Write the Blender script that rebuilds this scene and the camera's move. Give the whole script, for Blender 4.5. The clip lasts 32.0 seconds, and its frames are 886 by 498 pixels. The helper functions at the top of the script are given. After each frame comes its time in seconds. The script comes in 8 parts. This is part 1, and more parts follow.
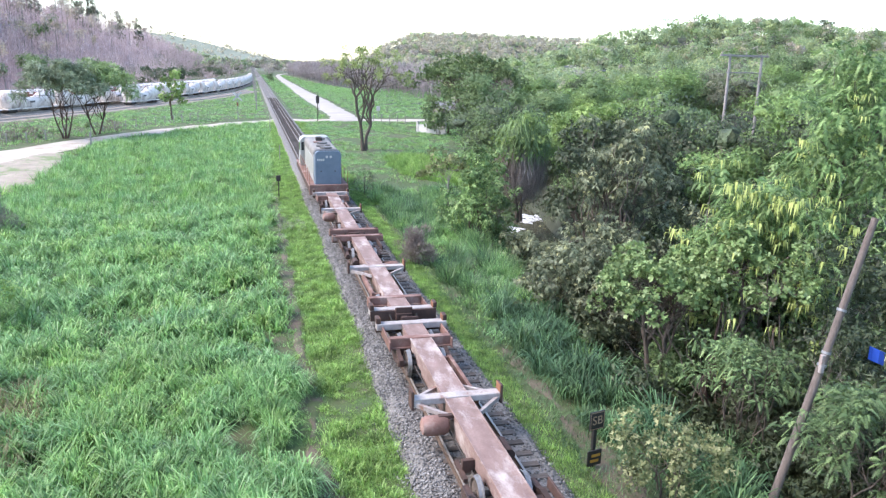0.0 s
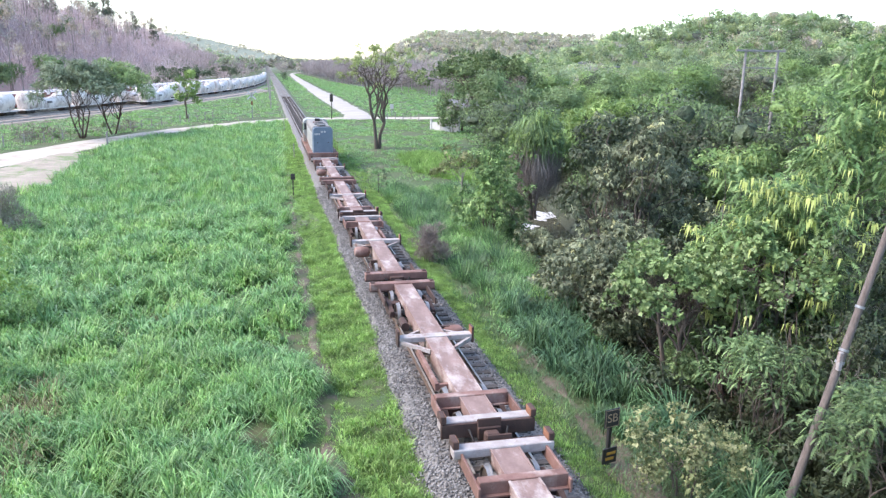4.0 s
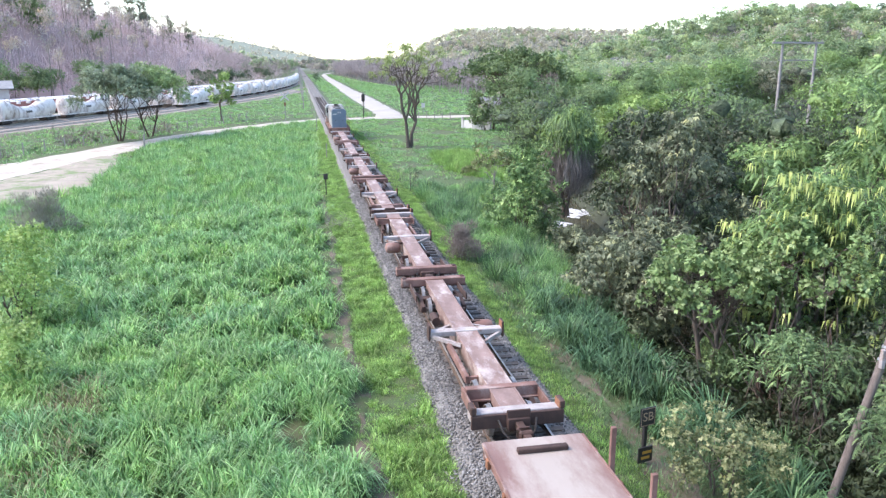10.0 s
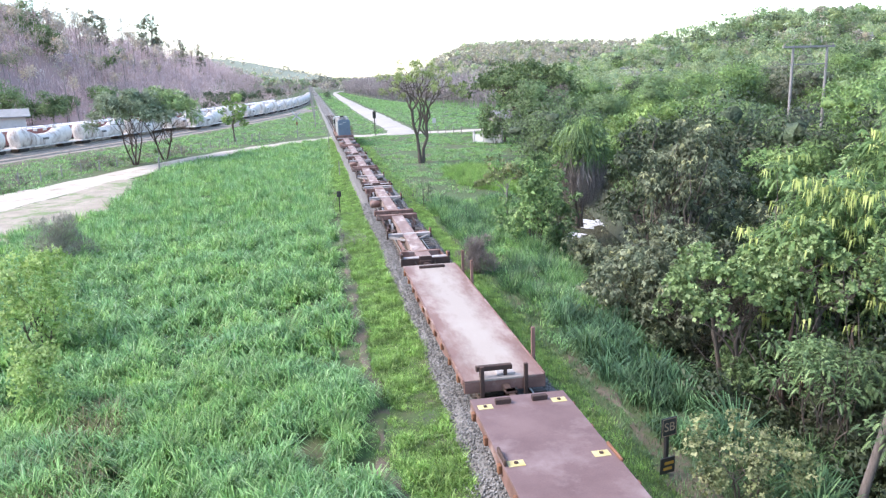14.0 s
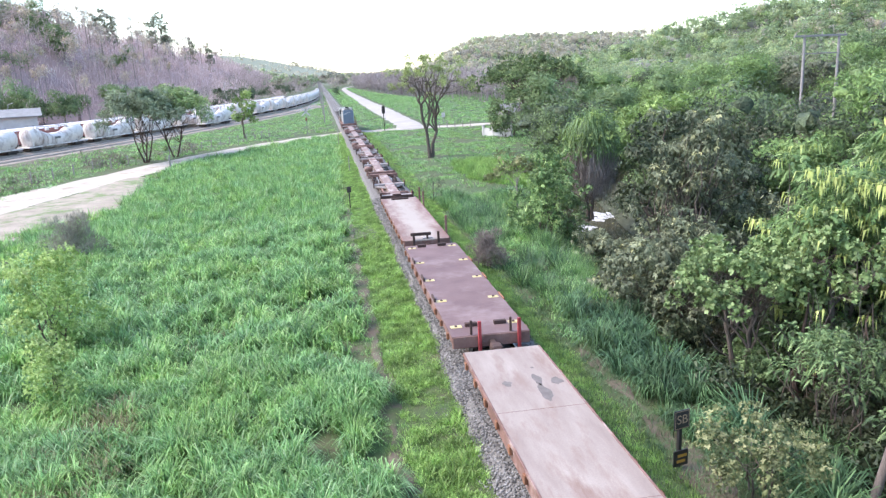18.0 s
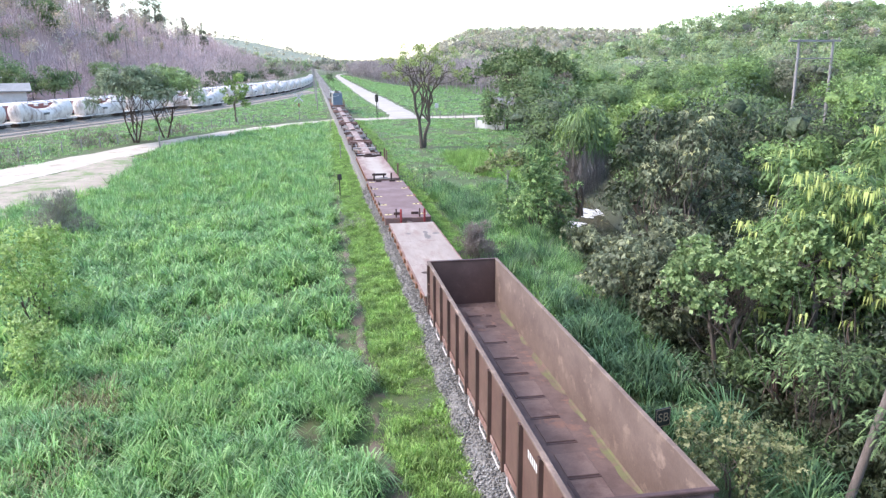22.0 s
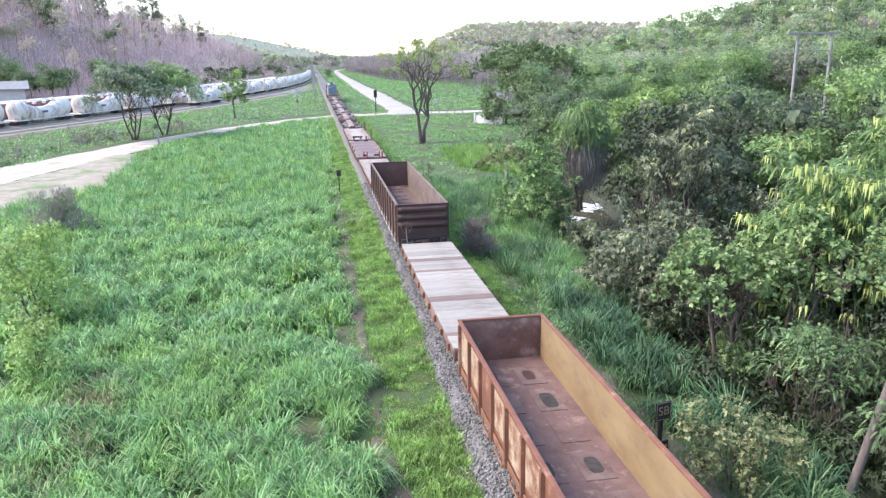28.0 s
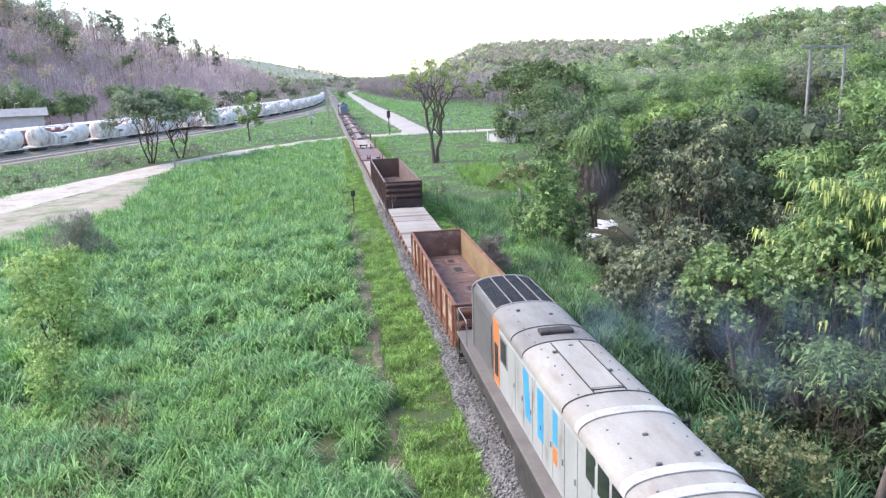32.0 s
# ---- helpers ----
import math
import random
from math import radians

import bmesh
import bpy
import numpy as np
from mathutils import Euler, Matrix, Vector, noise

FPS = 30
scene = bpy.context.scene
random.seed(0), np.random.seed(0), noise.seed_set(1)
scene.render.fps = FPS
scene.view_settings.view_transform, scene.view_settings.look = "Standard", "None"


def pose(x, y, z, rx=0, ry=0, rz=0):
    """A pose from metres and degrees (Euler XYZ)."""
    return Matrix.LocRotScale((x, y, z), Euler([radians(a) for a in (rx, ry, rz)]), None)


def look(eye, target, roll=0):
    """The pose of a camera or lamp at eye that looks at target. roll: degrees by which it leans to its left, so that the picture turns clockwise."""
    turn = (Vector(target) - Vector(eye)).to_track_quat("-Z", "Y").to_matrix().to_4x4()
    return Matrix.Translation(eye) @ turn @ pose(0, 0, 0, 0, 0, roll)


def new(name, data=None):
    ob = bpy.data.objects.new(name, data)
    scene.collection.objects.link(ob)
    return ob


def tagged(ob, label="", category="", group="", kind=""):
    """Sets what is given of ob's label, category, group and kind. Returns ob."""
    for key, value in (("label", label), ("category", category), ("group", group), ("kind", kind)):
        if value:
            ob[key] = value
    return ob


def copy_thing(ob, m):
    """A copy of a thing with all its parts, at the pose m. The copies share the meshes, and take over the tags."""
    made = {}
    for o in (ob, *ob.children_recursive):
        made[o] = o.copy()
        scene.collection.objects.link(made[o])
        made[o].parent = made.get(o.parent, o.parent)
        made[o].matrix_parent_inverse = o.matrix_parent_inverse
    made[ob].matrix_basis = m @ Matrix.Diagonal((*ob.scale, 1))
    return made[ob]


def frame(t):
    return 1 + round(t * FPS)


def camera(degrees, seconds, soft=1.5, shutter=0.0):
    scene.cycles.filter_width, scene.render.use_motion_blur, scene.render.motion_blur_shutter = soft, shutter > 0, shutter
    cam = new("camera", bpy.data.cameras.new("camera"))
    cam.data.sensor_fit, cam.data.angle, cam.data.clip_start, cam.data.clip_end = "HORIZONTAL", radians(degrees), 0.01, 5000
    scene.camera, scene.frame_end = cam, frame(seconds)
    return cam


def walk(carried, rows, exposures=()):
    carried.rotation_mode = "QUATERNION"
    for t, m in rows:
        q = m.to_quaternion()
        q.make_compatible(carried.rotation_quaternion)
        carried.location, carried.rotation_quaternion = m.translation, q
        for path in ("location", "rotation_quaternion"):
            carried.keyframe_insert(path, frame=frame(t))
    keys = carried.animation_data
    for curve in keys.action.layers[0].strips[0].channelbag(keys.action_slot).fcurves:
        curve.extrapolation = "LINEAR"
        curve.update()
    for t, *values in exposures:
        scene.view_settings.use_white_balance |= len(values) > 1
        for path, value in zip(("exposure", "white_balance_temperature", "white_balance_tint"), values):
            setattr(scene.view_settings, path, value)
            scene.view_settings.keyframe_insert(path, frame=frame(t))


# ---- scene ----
# ---- camera ----
EYE = Vector((-5.2, 0.0, 9.8))
TURNS = (  # seconds, degrees right of the track, degrees up, roll
    (0, 14.23, -13.58, 1.35), (0.5, 14.37, -13.84, 1.93), (1, 14.49, -13.93, 1.77), (1.5, 14.52, -13.86, 1.57),
    (2, 14.33, -13.85, 1.36), (2.5, 14.05, -13.88, 1.21), (3, 13.79, -13.85, 1.12), (3.5, 13.43, -13.80, 1.12),
    (5.5, 12.09, -13.70, -0.11), (6, 11.91, -13.65, -0.59), (6.5, 11.70, -13.62, -0.85), (7, 11.54, -13.53, -1.00),
    (7.5, 11.39, -13.42, -1.24), (8, 11.19, -13.34, -1.53), (8.5, 10.88, -13.58, -1.50), (9, 10.73, -13.74, -1.05),
    (9.5, 10.64, -13.85, -0.68), (10, 10.62, -13.92, -0.13), (10.5, 10.67, -13.91, 0.72), (11, 10.80, -13.78, 0.48),
    (11.5, 10.83, -13.29, -2.15), (12, 10.91, -12.62, -3.88), (12.5, 10.77, -12.42, -4.16),
    (13, 10.25, -12.52, -3.02), (13.5, 9.80, -12.70, -2.10), (14, 9.51, -12.82, -1.91), (14.5, 9.21, -12.91, -2.01),
    (16.5, 8.73, -13.26, -1.86), (17, 8.53, -13.25, -2.70), (17.5, 8.57, -13.18, -2.89), (18, 8.68, -13.21, -2.67),
    (18.5, 8.75, -13.36, -2.16), (19, 8.96, -13.40, -1.82), (19.5, 9.06, -13.45, -1.45), (20, 9.20, -13.52, -1.06),
    (20.5, 9.29, -13.56, -0.66), (21, 9.55, -13.61, -0.49), (21.5, 9.56, -13.66, -0.52), (22, 9.56, -13.90, -0.45),
    (22.5, 9.64, -14.01, -0.47), (23, 9.67, -14.07, -0.46), (23.5, 9.76, -14.19, -0.55), (24, 9.76, -14.25, -0.60),
    (24.5, 9.77, -14.28, -0.68), (25, 9.76, -14.27, -0.69), (25.5, 9.84, -14.25, -0.28), (27.5, 9.81, -14.32, -0.62),
    (28, 9.57, -14.26, -0.85), (28.5, 9.38, -14.11, -1.15), (29, 9.04, -13.77, -1.78), (29.5, 8.91, -13.11, -2.03),
    (30, 8.46, -12.97, -2.07), (30.5, 8.41, -12.91, -2.31), (31, 8.41, -12.82, -2.14), (31.5, 8.48, -12.80, -1.83),
    (32, 8.46, -12.81, -1.86),
)
RUN = (-109.11, -104.44, -99.76, -95.07, -90.36, -85.64, -80.91, -76.17, -71.43, -66.65, -61.86, -57.08, -52.29, -47.51, -42.72, -37.95, -33.19, -28.43, -23.68, -18.91, -14.15, -9.38, -4.65, 0.00, 4.52, 8.91, 13.21, 17.42, 21.57, 25.67, 29.74, 33.77, 37.78)  # metres run by the train at each full second


def aim(yaw, pitch, roll):
    a, b = radians(yaw), radians(pitch)
    way = Vector((math.sin(a) * math.cos(b), math.cos(a) * math.cos(b), math.sin(b)))
    return look(EYE, EYE + way, roll)


cam = camera(60.66, 32.0, 1.3)
walk(cam, [(t, aim(a, b, c)) for t, a, b, c in TURNS], [(0, 2.06), (30.6, 2.06), (32, 1.88)])

# ---- light ----
world = bpy.data.worlds.new("world")
scene.world = world
world.use_nodes = True
wn = world.node_tree.nodes
wsky = wn.new("ShaderNodeTexSky")
wsky.sky_type, wsky.sun_disc = "NISHITA", False
SUN_EL, SUN_AZ = radians(46), radians(-84)   # veiled sun, to the left of the track
wsky.sun_elevation, wsky.sun_rotation = SUN_EL, SUN_AZ
wsky.altitude, wsky.air_density, wsky.dust_density, wsky.ozone_density = 300, 1.0, 1.2, 1.0
world.node_tree.links.new(wsky.outputs["Color"], wn["Background"].inputs["Color"])
wn["Background"].inputs["Strength"].default_value = 0.15
sun = new("sun", bpy.data.lights.new("sun", "SUN"))
sun.data.energy, sun.data.angle, sun.data.color = 1.58, radians(36), (1.0, 0.89, 0.85)
sun.matrix_world = look((0, 0, 60), (-math.sin(SUN_AZ) * math.cos(SUN_EL), -math.cos(SUN_AZ) * math.cos(SUN_EL), 60 - math.sin(SUN_EL)))


# ---- materials ----
def nodes_of(name):
    m = bpy.data.materials.new(name)
    m.use_nodes = True
    t = m.node_tree
    return m, t, t.nodes["Principled BSDF"], t.nodes["Material Output"]


def ramp(t, fac, stops):
    r = t.nodes.new("ShaderNodeValToRGB")
    while len(r.color_ramp.elements) < len(stops):
        r.color_ramp.elements.new(0.5)
    for e, (p, c) in zip(r.color_ramp.elements, stops):
        e.position, e.color = p, (*c, 1)
    t.links.new(fac, r.inputs[0])
    return r.outputs[0]


def noise_fac(t, scale, detail=4.0, rough=0.6, stretch=None, coord="Object"):
    c = t.nodes.new("ShaderNodeTexCoord")
    src = c.outputs["Object"]
    if coord == "Position":
        src = t.nodes.new("ShaderNodeNewGeometry").outputs["Position"]
    if stretch:
        mp = t.nodes.new("ShaderNodeMapping")
        mp.inputs["Scale"].default_value = stretch
        t.links.new(src, mp.inputs["Vector"])
        src = mp.outputs[0]
    n = t.nodes.new("ShaderNodeTexNoise")
    n.inputs["Scale"].default_value, n.inputs["Detail"].default_value = scale, detail
    n.inputs["Roughness"].default_value = rough
    t.links.new(src, n.inputs["Vector"])
    return n.outputs["Fac"]


def mix(t, fac, a, b, blend="MIX"):
    n = t.nodes.new("ShaderNodeMix")
    n.data_type, n.blend_type = "RGBA", blend
    for sock, v in ((n.inputs[0], fac), (n.inputs[6], a), (n.inputs[7], b)):
        if isinstance(v, (int, float)):
            sock.default_value = v
        elif isinstance(v, tuple):
            sock.default_value = (*v, 1)
        else:
            t.links.new(v, sock)
    return n.outputs[2]


def bump(t, bsdf, fac, strength, dist):
    b = t.nodes.new("ShaderNodeBump")
    b.inputs["Strength"].default_value, b.inputs["Distance"].default_value = strength, dist
    t.links.new(fac, b.inputs["Height"])
    t.links.new(b.outputs[0], bsdf.inputs["Normal"])


def surface(name, stops, scale=3.0, fine=40.0, rough=0.75, metal=0.0, bump_d=0.004, grime=None, grime_scale=0.8,
            grime_at=(0.5, 0.68), stretch=None, vary=0.0, coord="Object"):
    """A worn surface: a colour ramp over coarse noise, fine grain, patches of grime, relief."""
    m, t, b, _ = nodes_of(name)
    col = ramp(t, noise_fac(t, scale, 5, 0.62, stretch, coord), stops)
    f2 = noise_fac(t, fine, 3, 0.6, None, coord)
    col = mix(t, 0.35, col, ramp(t, f2, [(0.3, (0.55, 0.55, 0.55)), (0.7, (1.0, 1.0, 1.0))]), "MULTIPLY")
    if grime:
        g = ramp(t, noise_fac(t, grime_scale, 6, 0.7, stretch, coord), [(grime_at[0], (0, 0, 0)), (grime_at[1], (1, 1, 1))])
        col = mix(t, g, col, grime)
    if vary:
        oi = t.nodes.new("ShaderNodeObjectInfo")
        hs = t.nodes.new("ShaderNodeHueSaturation")
        mr = t.nodes.new("ShaderNodeMapRange")
        mr.inputs["To Min"].default_value, mr.inputs["To Max"].default_value = 1 - vary, 1 + vary
        t.links.new(oi.outputs["Random"], mr.inputs["Value"])
        t.links.new(mr.outputs[0], hs.inputs["Value"])
        t.links.new(col, hs.inputs["Color"])
        col = hs.outputs[0]
    t.links.new(col, b.inputs["Base Color"])
    b.inputs["Roughness"].default_value, b.inputs["Metallic"].default_value = rough, metal
    if bump_d:
        bump(t, b, f2, 0.6, bump_d)
    return m


def foliage(name, stops, patch=0.35, patch_scale=0.25, through_light=0.3, rough=0.55, warm=0.0, grain=0.0):
    """Leaves or blades: each one its own tint, drifts of lighter and darker growth, light passing through.
    grain: the size of the darker and lighter speckle mixed over a whole crown."""
    m, t, b, out = nodes_of(name)
    g = t.nodes.new("ShaderNodeNewGeometry")
    col = ramp(t, g.outputs["Random Per Island"], stops)
    p = ramp(t, noise_fac(t, patch_scale, 3, 0.6, None, "Position"), [(0.35, (1 - patch,) * 3), (0.65, (1 + patch * 0.4,) * 3)])
    col = mix(t, 1.0, col, p, "MULTIPLY")
    if warm:
        hue = ramp(t, noise_fac(t, 0.28, 3, 0.6, (1, 1, 0.2), "Position"), [(0.38, (0.9, 0.95, 1.03)), (0.64, (1.0 + warm, 1.05, 0.84))])
        col = mix(t, 1.0, col, hue, "MULTIPLY")
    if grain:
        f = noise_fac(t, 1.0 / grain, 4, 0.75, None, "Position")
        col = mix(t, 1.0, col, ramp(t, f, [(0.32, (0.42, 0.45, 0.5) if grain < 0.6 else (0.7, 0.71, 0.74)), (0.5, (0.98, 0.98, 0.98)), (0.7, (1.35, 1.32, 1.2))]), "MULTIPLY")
        bump(t, b, f, 0.9, grain * 0.9)
    t.links.new(col, b.inputs["Base Color"])
    b.inputs["Roughness"].default_value = rough
    b.inputs["Specular IOR Level"].default_value = 0.3
    tr = t.nodes.new("ShaderNodeBsdfTranslucent")
    t.links.new(col, tr.inputs["Color"])
    mx = t.nodes.new("ShaderNodeMixShader")
    mx.inputs[0].default_value = through_light
    t.links.new(b.outputs[0], mx.inputs[1])
    t.links.new(tr.outputs[0], mx.inputs[2])
    t.links.new(mx.outputs[0], out.inputs["Surface"])
    return m


def plain(name, col, rough=0.6, metal=0.0):
    m, t, b, _ = nodes_of(name)
    c = mix(t, 0.5, col, ramp(t, noise_fac(t, 12.0), [(0.3, tuple(v * 0.7 for v in col)), (0.7, col)]))
    t.links.new(c, b.inputs["Base Color"])
    b.inputs["Roughness"].default_value, b.inputs["Metallic"].default_value = rough, metal
    return m


M_SOIL = surface("soil_and_turf", [(0.3, (0.085, 0.075, 0.04)), (0.45, (0.065, 0.085, 0.03)), (0.7, (0.05, 0.10, 0.025))], 0.9, 22,
                 0.95, bump_d=0.05, grime=(0.13, 0.10, 0.07), grime_scale=0.35, grime_at=(0.56, 0.72), coord="Position")
t_ = M_SOIL.node_tree
xyz = t_.nodes.new("ShaderNodeSeparateXYZ")
t_.links.new(t_.nodes.new("ShaderNodeNewGeometry").outputs["Position"], xyz.inputs[0])
low = t_.nodes.new("ShaderNodeMapRange")   # leaf litter under the bare scrub of the left-hand hill
low.inputs["From Min"].default_value, low.inputs["From Max"].default_value = -58, -66
t_.links.new(xyz.outputs["X"], low.inputs["Value"])
b_ = t_.nodes["Principled BSDF"]
old = b_.inputs["Base Color"].links[0].from_socket
litter = mix(t_, low.outputs[0], old, (0.25, 0.18, 0.175))
away = t_.nodes.new("ShaderNodeMapRange")   # ground far down the valley pales with distance: haze put into its colour
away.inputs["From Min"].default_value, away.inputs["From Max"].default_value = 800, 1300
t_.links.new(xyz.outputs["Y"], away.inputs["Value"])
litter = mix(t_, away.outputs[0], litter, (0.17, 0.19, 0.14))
shade = t_.nodes.new("ShaderNodeMath")   # brown forest floor beyond the creek, darkened for shady gaps between crowns
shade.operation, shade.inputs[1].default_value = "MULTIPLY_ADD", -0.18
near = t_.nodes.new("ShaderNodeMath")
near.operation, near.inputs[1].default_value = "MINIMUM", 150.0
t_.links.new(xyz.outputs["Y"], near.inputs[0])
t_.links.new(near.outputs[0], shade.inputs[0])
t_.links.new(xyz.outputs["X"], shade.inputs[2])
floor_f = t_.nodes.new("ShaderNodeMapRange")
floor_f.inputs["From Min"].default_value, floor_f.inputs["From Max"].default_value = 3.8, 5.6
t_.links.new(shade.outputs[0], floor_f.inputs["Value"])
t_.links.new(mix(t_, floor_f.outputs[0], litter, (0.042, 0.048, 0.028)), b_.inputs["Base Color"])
M_DIRT = surface("trodden_dirt", [(0.35, (0.084, 0.063, 0.045)), (0.65, (0.132, 0.105, 0.078))], 1.5, 22, 0.95, bump_d=0.02,
                 grime=(0.042, 0.066, 0.018), grime_scale=0.9, grime_at=(0.48, 0.6), coord="Position")
M_BANK = surface("brown_bank_earth", [(0.35, (0.12, 0.085, 0.065)), (0.65, (0.19, 0.14, 0.11))], 1.2, 18, 0.95, bump_d=0.03, coord="Position")
M_SAND = surface("pale_sand_road", [(0.3, (0.35, 0.305, 0.255)), (0.7, (0.49, 0.44, 0.385))], 0.25, 5, 0.95, bump_d=0.02,
                 grime=(0.216, 0.173, 0.122), grime_scale=0.5, coord="Position")
M_GRAVEL_ROAD = surface("white_gravel", [(0.3, (0.28, 0.25, 0.222)), (0.7, (0.385, 0.352, 0.318))], 0.2, 6, 0.95, bump_d=0.02, coord="Position")
M_BALLAST = surface("ballast_bed", [(0.3, (0.085, 0.078, 0.072)), (0.6, (0.19, 0.178, 0.166))], 14, 60, 0.95, bump_d=0.03, coord="Position")
M_STONE = foliage("ballast_stone", [(0.0, (0.075, 0.072, 0.07)), (0.5, (0.15, 0.145, 0.14)), (1.0, (0.27, 0.26, 0.25))], 0.2, 0.8, 0.0, 0.9)
M_SLEEPER = surface("old_sleeper", [(0.3, (0.045, 0.036, 0.03)), (0.7, (0.115, 0.094, 0.08))], 3, 50, 0.9, stretch=(1, 8, 8), vary=0.35)
M_RAIL = surface("rail_side", [(0.3, (0.08, 0.052, 0.036)), (0.7, (0.136, 0.092, 0.064))], 3, 40, 0.8, 0.3)
M_RAILTOP = surface("rail_head", [(0.3, (0.30, 0.265, 0.235)), (0.7, (0.44, 0.40, 0.36))], 2, 30, 0.5, 0.6, bump_d=0)
M_WATER = surface("creek_water", [(0.3, (0.06, 0.06, 0.045)), (0.7, (0.10, 0.095, 0.07))], 0.6, 3, 0.06, bump_d=0.01)
# white that stands in for the sky mirrored on the creek
M_SKY_GLINT = surface("white_sky_glint", [(0.35, (0.45, 0.45, 0.46)), (0.6, (0.8, 0.8, 0.82))], 2.5, 25, 0.6, bump_d=0.01, grime=(0.16, 0.16, 0.14), grime_scale=2.5, grime_at=(0.5, 0.58))
M_RUST = surface("rust_paint", [(0.3, (0.11, 0.055, 0.042)), (0.5, (0.18, 0.095, 0.075)), (0.72, (0.25, 0.14, 0.115))], 1.4, 30, 0.8,
                 grime=(0.33, 0.255, 0.225), grime_scale=1.1, grime_at=(0.54, 0.74))
M_SILL = surface("scuffed_beam_top", [(0.3, (0.155, 0.095, 0.08)), (0.7, (0.26, 0.175, 0.15))], 2.2, 18, 0.75, stretch=(1.2, 0.5, 1),
                 grime=(0.41, 0.355, 0.33), grime_scale=1.2, grime_at=(0.5, 0.69))
M_SMOKE, t_, b_, o_ = nodes_of("thin_exhaust_haze")
tc_ = t_.nodes.new("ShaderNodeTexCoord")
gr_ = t_.nodes.new("ShaderNodeTexGradient")
gr_.gradient_type = "SPHERICAL"
t_.links.new(tc_.outputs["Object"], gr_.inputs[0])
nf_ = noise_fac(t_, 1.6, 3)
fa_ = t_.nodes.new("ShaderNodeMath")
fa_.operation = "MULTIPLY"
t_.links.new(gr_.outputs["Fac"], fa_.inputs[0])
t_.links.new(nf_, fa_.inputs[1])
fb_ = t_.nodes.new("ShaderNodeMath")
fb_.operation, fb_.inputs[1].default_value, fb_.use_clamp = "MULTIPLY", 0.22, True
t_.links.new(fa_.outputs[0], fb_.inputs[0])
df_ = t_.nodes.new("ShaderNodeBsdfDiffuse")
df_.inputs["Color"].default_value = (0.16, 0.22, 0.30, 1)
tp_ = t_.nodes.new("ShaderNodeBsdfTransparent")
ms_ = t_.nodes.new("ShaderNodeMixShader")
t_.links.new(fb_.outputs[0], ms_.inputs[0])
t_.links.new(tp_.outputs[0], ms_.inputs[1])
t_.links.new(df_.outputs[0], ms_.inputs[2])
t_.links.new(ms_.outputs[0], o_.inputs["Surface"])
M_RUST_DARK = surface("dark_rust", [(0.3, (0.032, 0.018, 0.014)), (0.7, (0.085, 0.044, 0.033))], 2.0, 30, 0.85)
M_RUST_ORANGE = surface("orange_rust", [(0.3, (0.135, 0.056, 0.03)), (0.7, (0.26, 0.115, 0.058))], 2.0, 25, 0.85)
M_STEEL_PALE = surface("pale_scuffed_steel", [(0.3, (0.245, 0.205, 0.192)), (0.7, (0.41, 0.375, 0.358))], 2.0, 30, 0.75,
                       grime=(0.19, 0.10, 0.07), grime_scale=1.6, grime_at=(0.54, 0.66))
M_WHEEL = surface("wheel_steel", [(0.3, (0.10, 0.075, 0.06)), (0.7, (0.2, 0.16, 0.14))], 4, 30, 0.7, 0.4)
M_TREAD = surface("worn_tread", [(0.3, (0.20, 0.185, 0.175)), (0.7, (0.34, 0.325, 0.315))], 3, 30, 0.45, 0.6, bump_d=0)
M_BLACK = surface("dark_underframe", [(0.3, (0.018, 0.016, 0.015)), (0.7, (0.06, 0.05, 0.045))], 3, 30, 0.85)
M_DECK_A = surface("red_worn_deck", [(0.3, (0.15, 0.08, 0.066)), (0.7, (0.225, 0.136, 0.115))], 0.9, 25, 0.75, stretch=(1, 0.35, 1),
                   grime=(0.30, 0.245, 0.215), grime_scale=0.9, grime_at=(0.5, 0.7))
M_DECK_B = surface("brown_steel_deck", [(0.3, (0.116, 0.0646, 0.0612)), (0.7, (0.17, 0.105, 0.0986))], 0.8, 25, 0.7,
                   grime=(0.224, 0.163, 0.156), grime_scale=0.6, grime_at=(0.5, 0.75))
M_DECK_C = surface("pale_worn_deck", [(0.3, (0.215, 0.16, 0.135)), (0.7, (0.335, 0.28, 0.24))], 1.0, 25, 0.7, stretch=(1.3, 0.3, 1),
                   grime=(0.185, 0.115, 0.09), grime_scale=1.1, grime_at=(0.5, 0.72))
M_YELLOW = surface("yellow_pad_paint", [(0.3, (0.465, 0.36, 0.12)), (0.7, (0.54, 0.465, 0.255))], 4, 40, 0.7)
M_RED = surface("red_stake_paint", [(0.3, (0.24, 0.02, 0.025)), (0.7, (0.36, 0.05, 0.05))], 3, 30, 0.6)
M_PLANK = surface("grey_weathered_plank", [(0.3, (0.205, 0.176, 0.149)), (0.7, (0.36, 0.33, 0.294))], 1.1, 30, 0.9, stretch=(0.6, 1.2, 6),
                  bump_d=0.006, vary=0.15, grime=(0.255, 0.17, 0.12), grime_scale=0.7, grime_at=(0.54, 0.76))
M_PLANK_DARK = surface("brown_damp_plank", [(0.3, (0.125, 0.08, 0.064)), (0.7, (0.21, 0.148, 0.126))], 2.2, 30, 0.9, stretch=(0.5, 6, 6), bump_d=0.006, vary=0.12)
M_GON1 = surface("dark_brown_body", [(0.3, (0.042, 0.019, 0.016)), (0.7, (0.078, 0.037, 0.03))], 1.2, 25, 0.6,
                 grime=(0.115, 0.062, 0.05), grime_scale=1.0, grime_at=(0.56, 0.74))
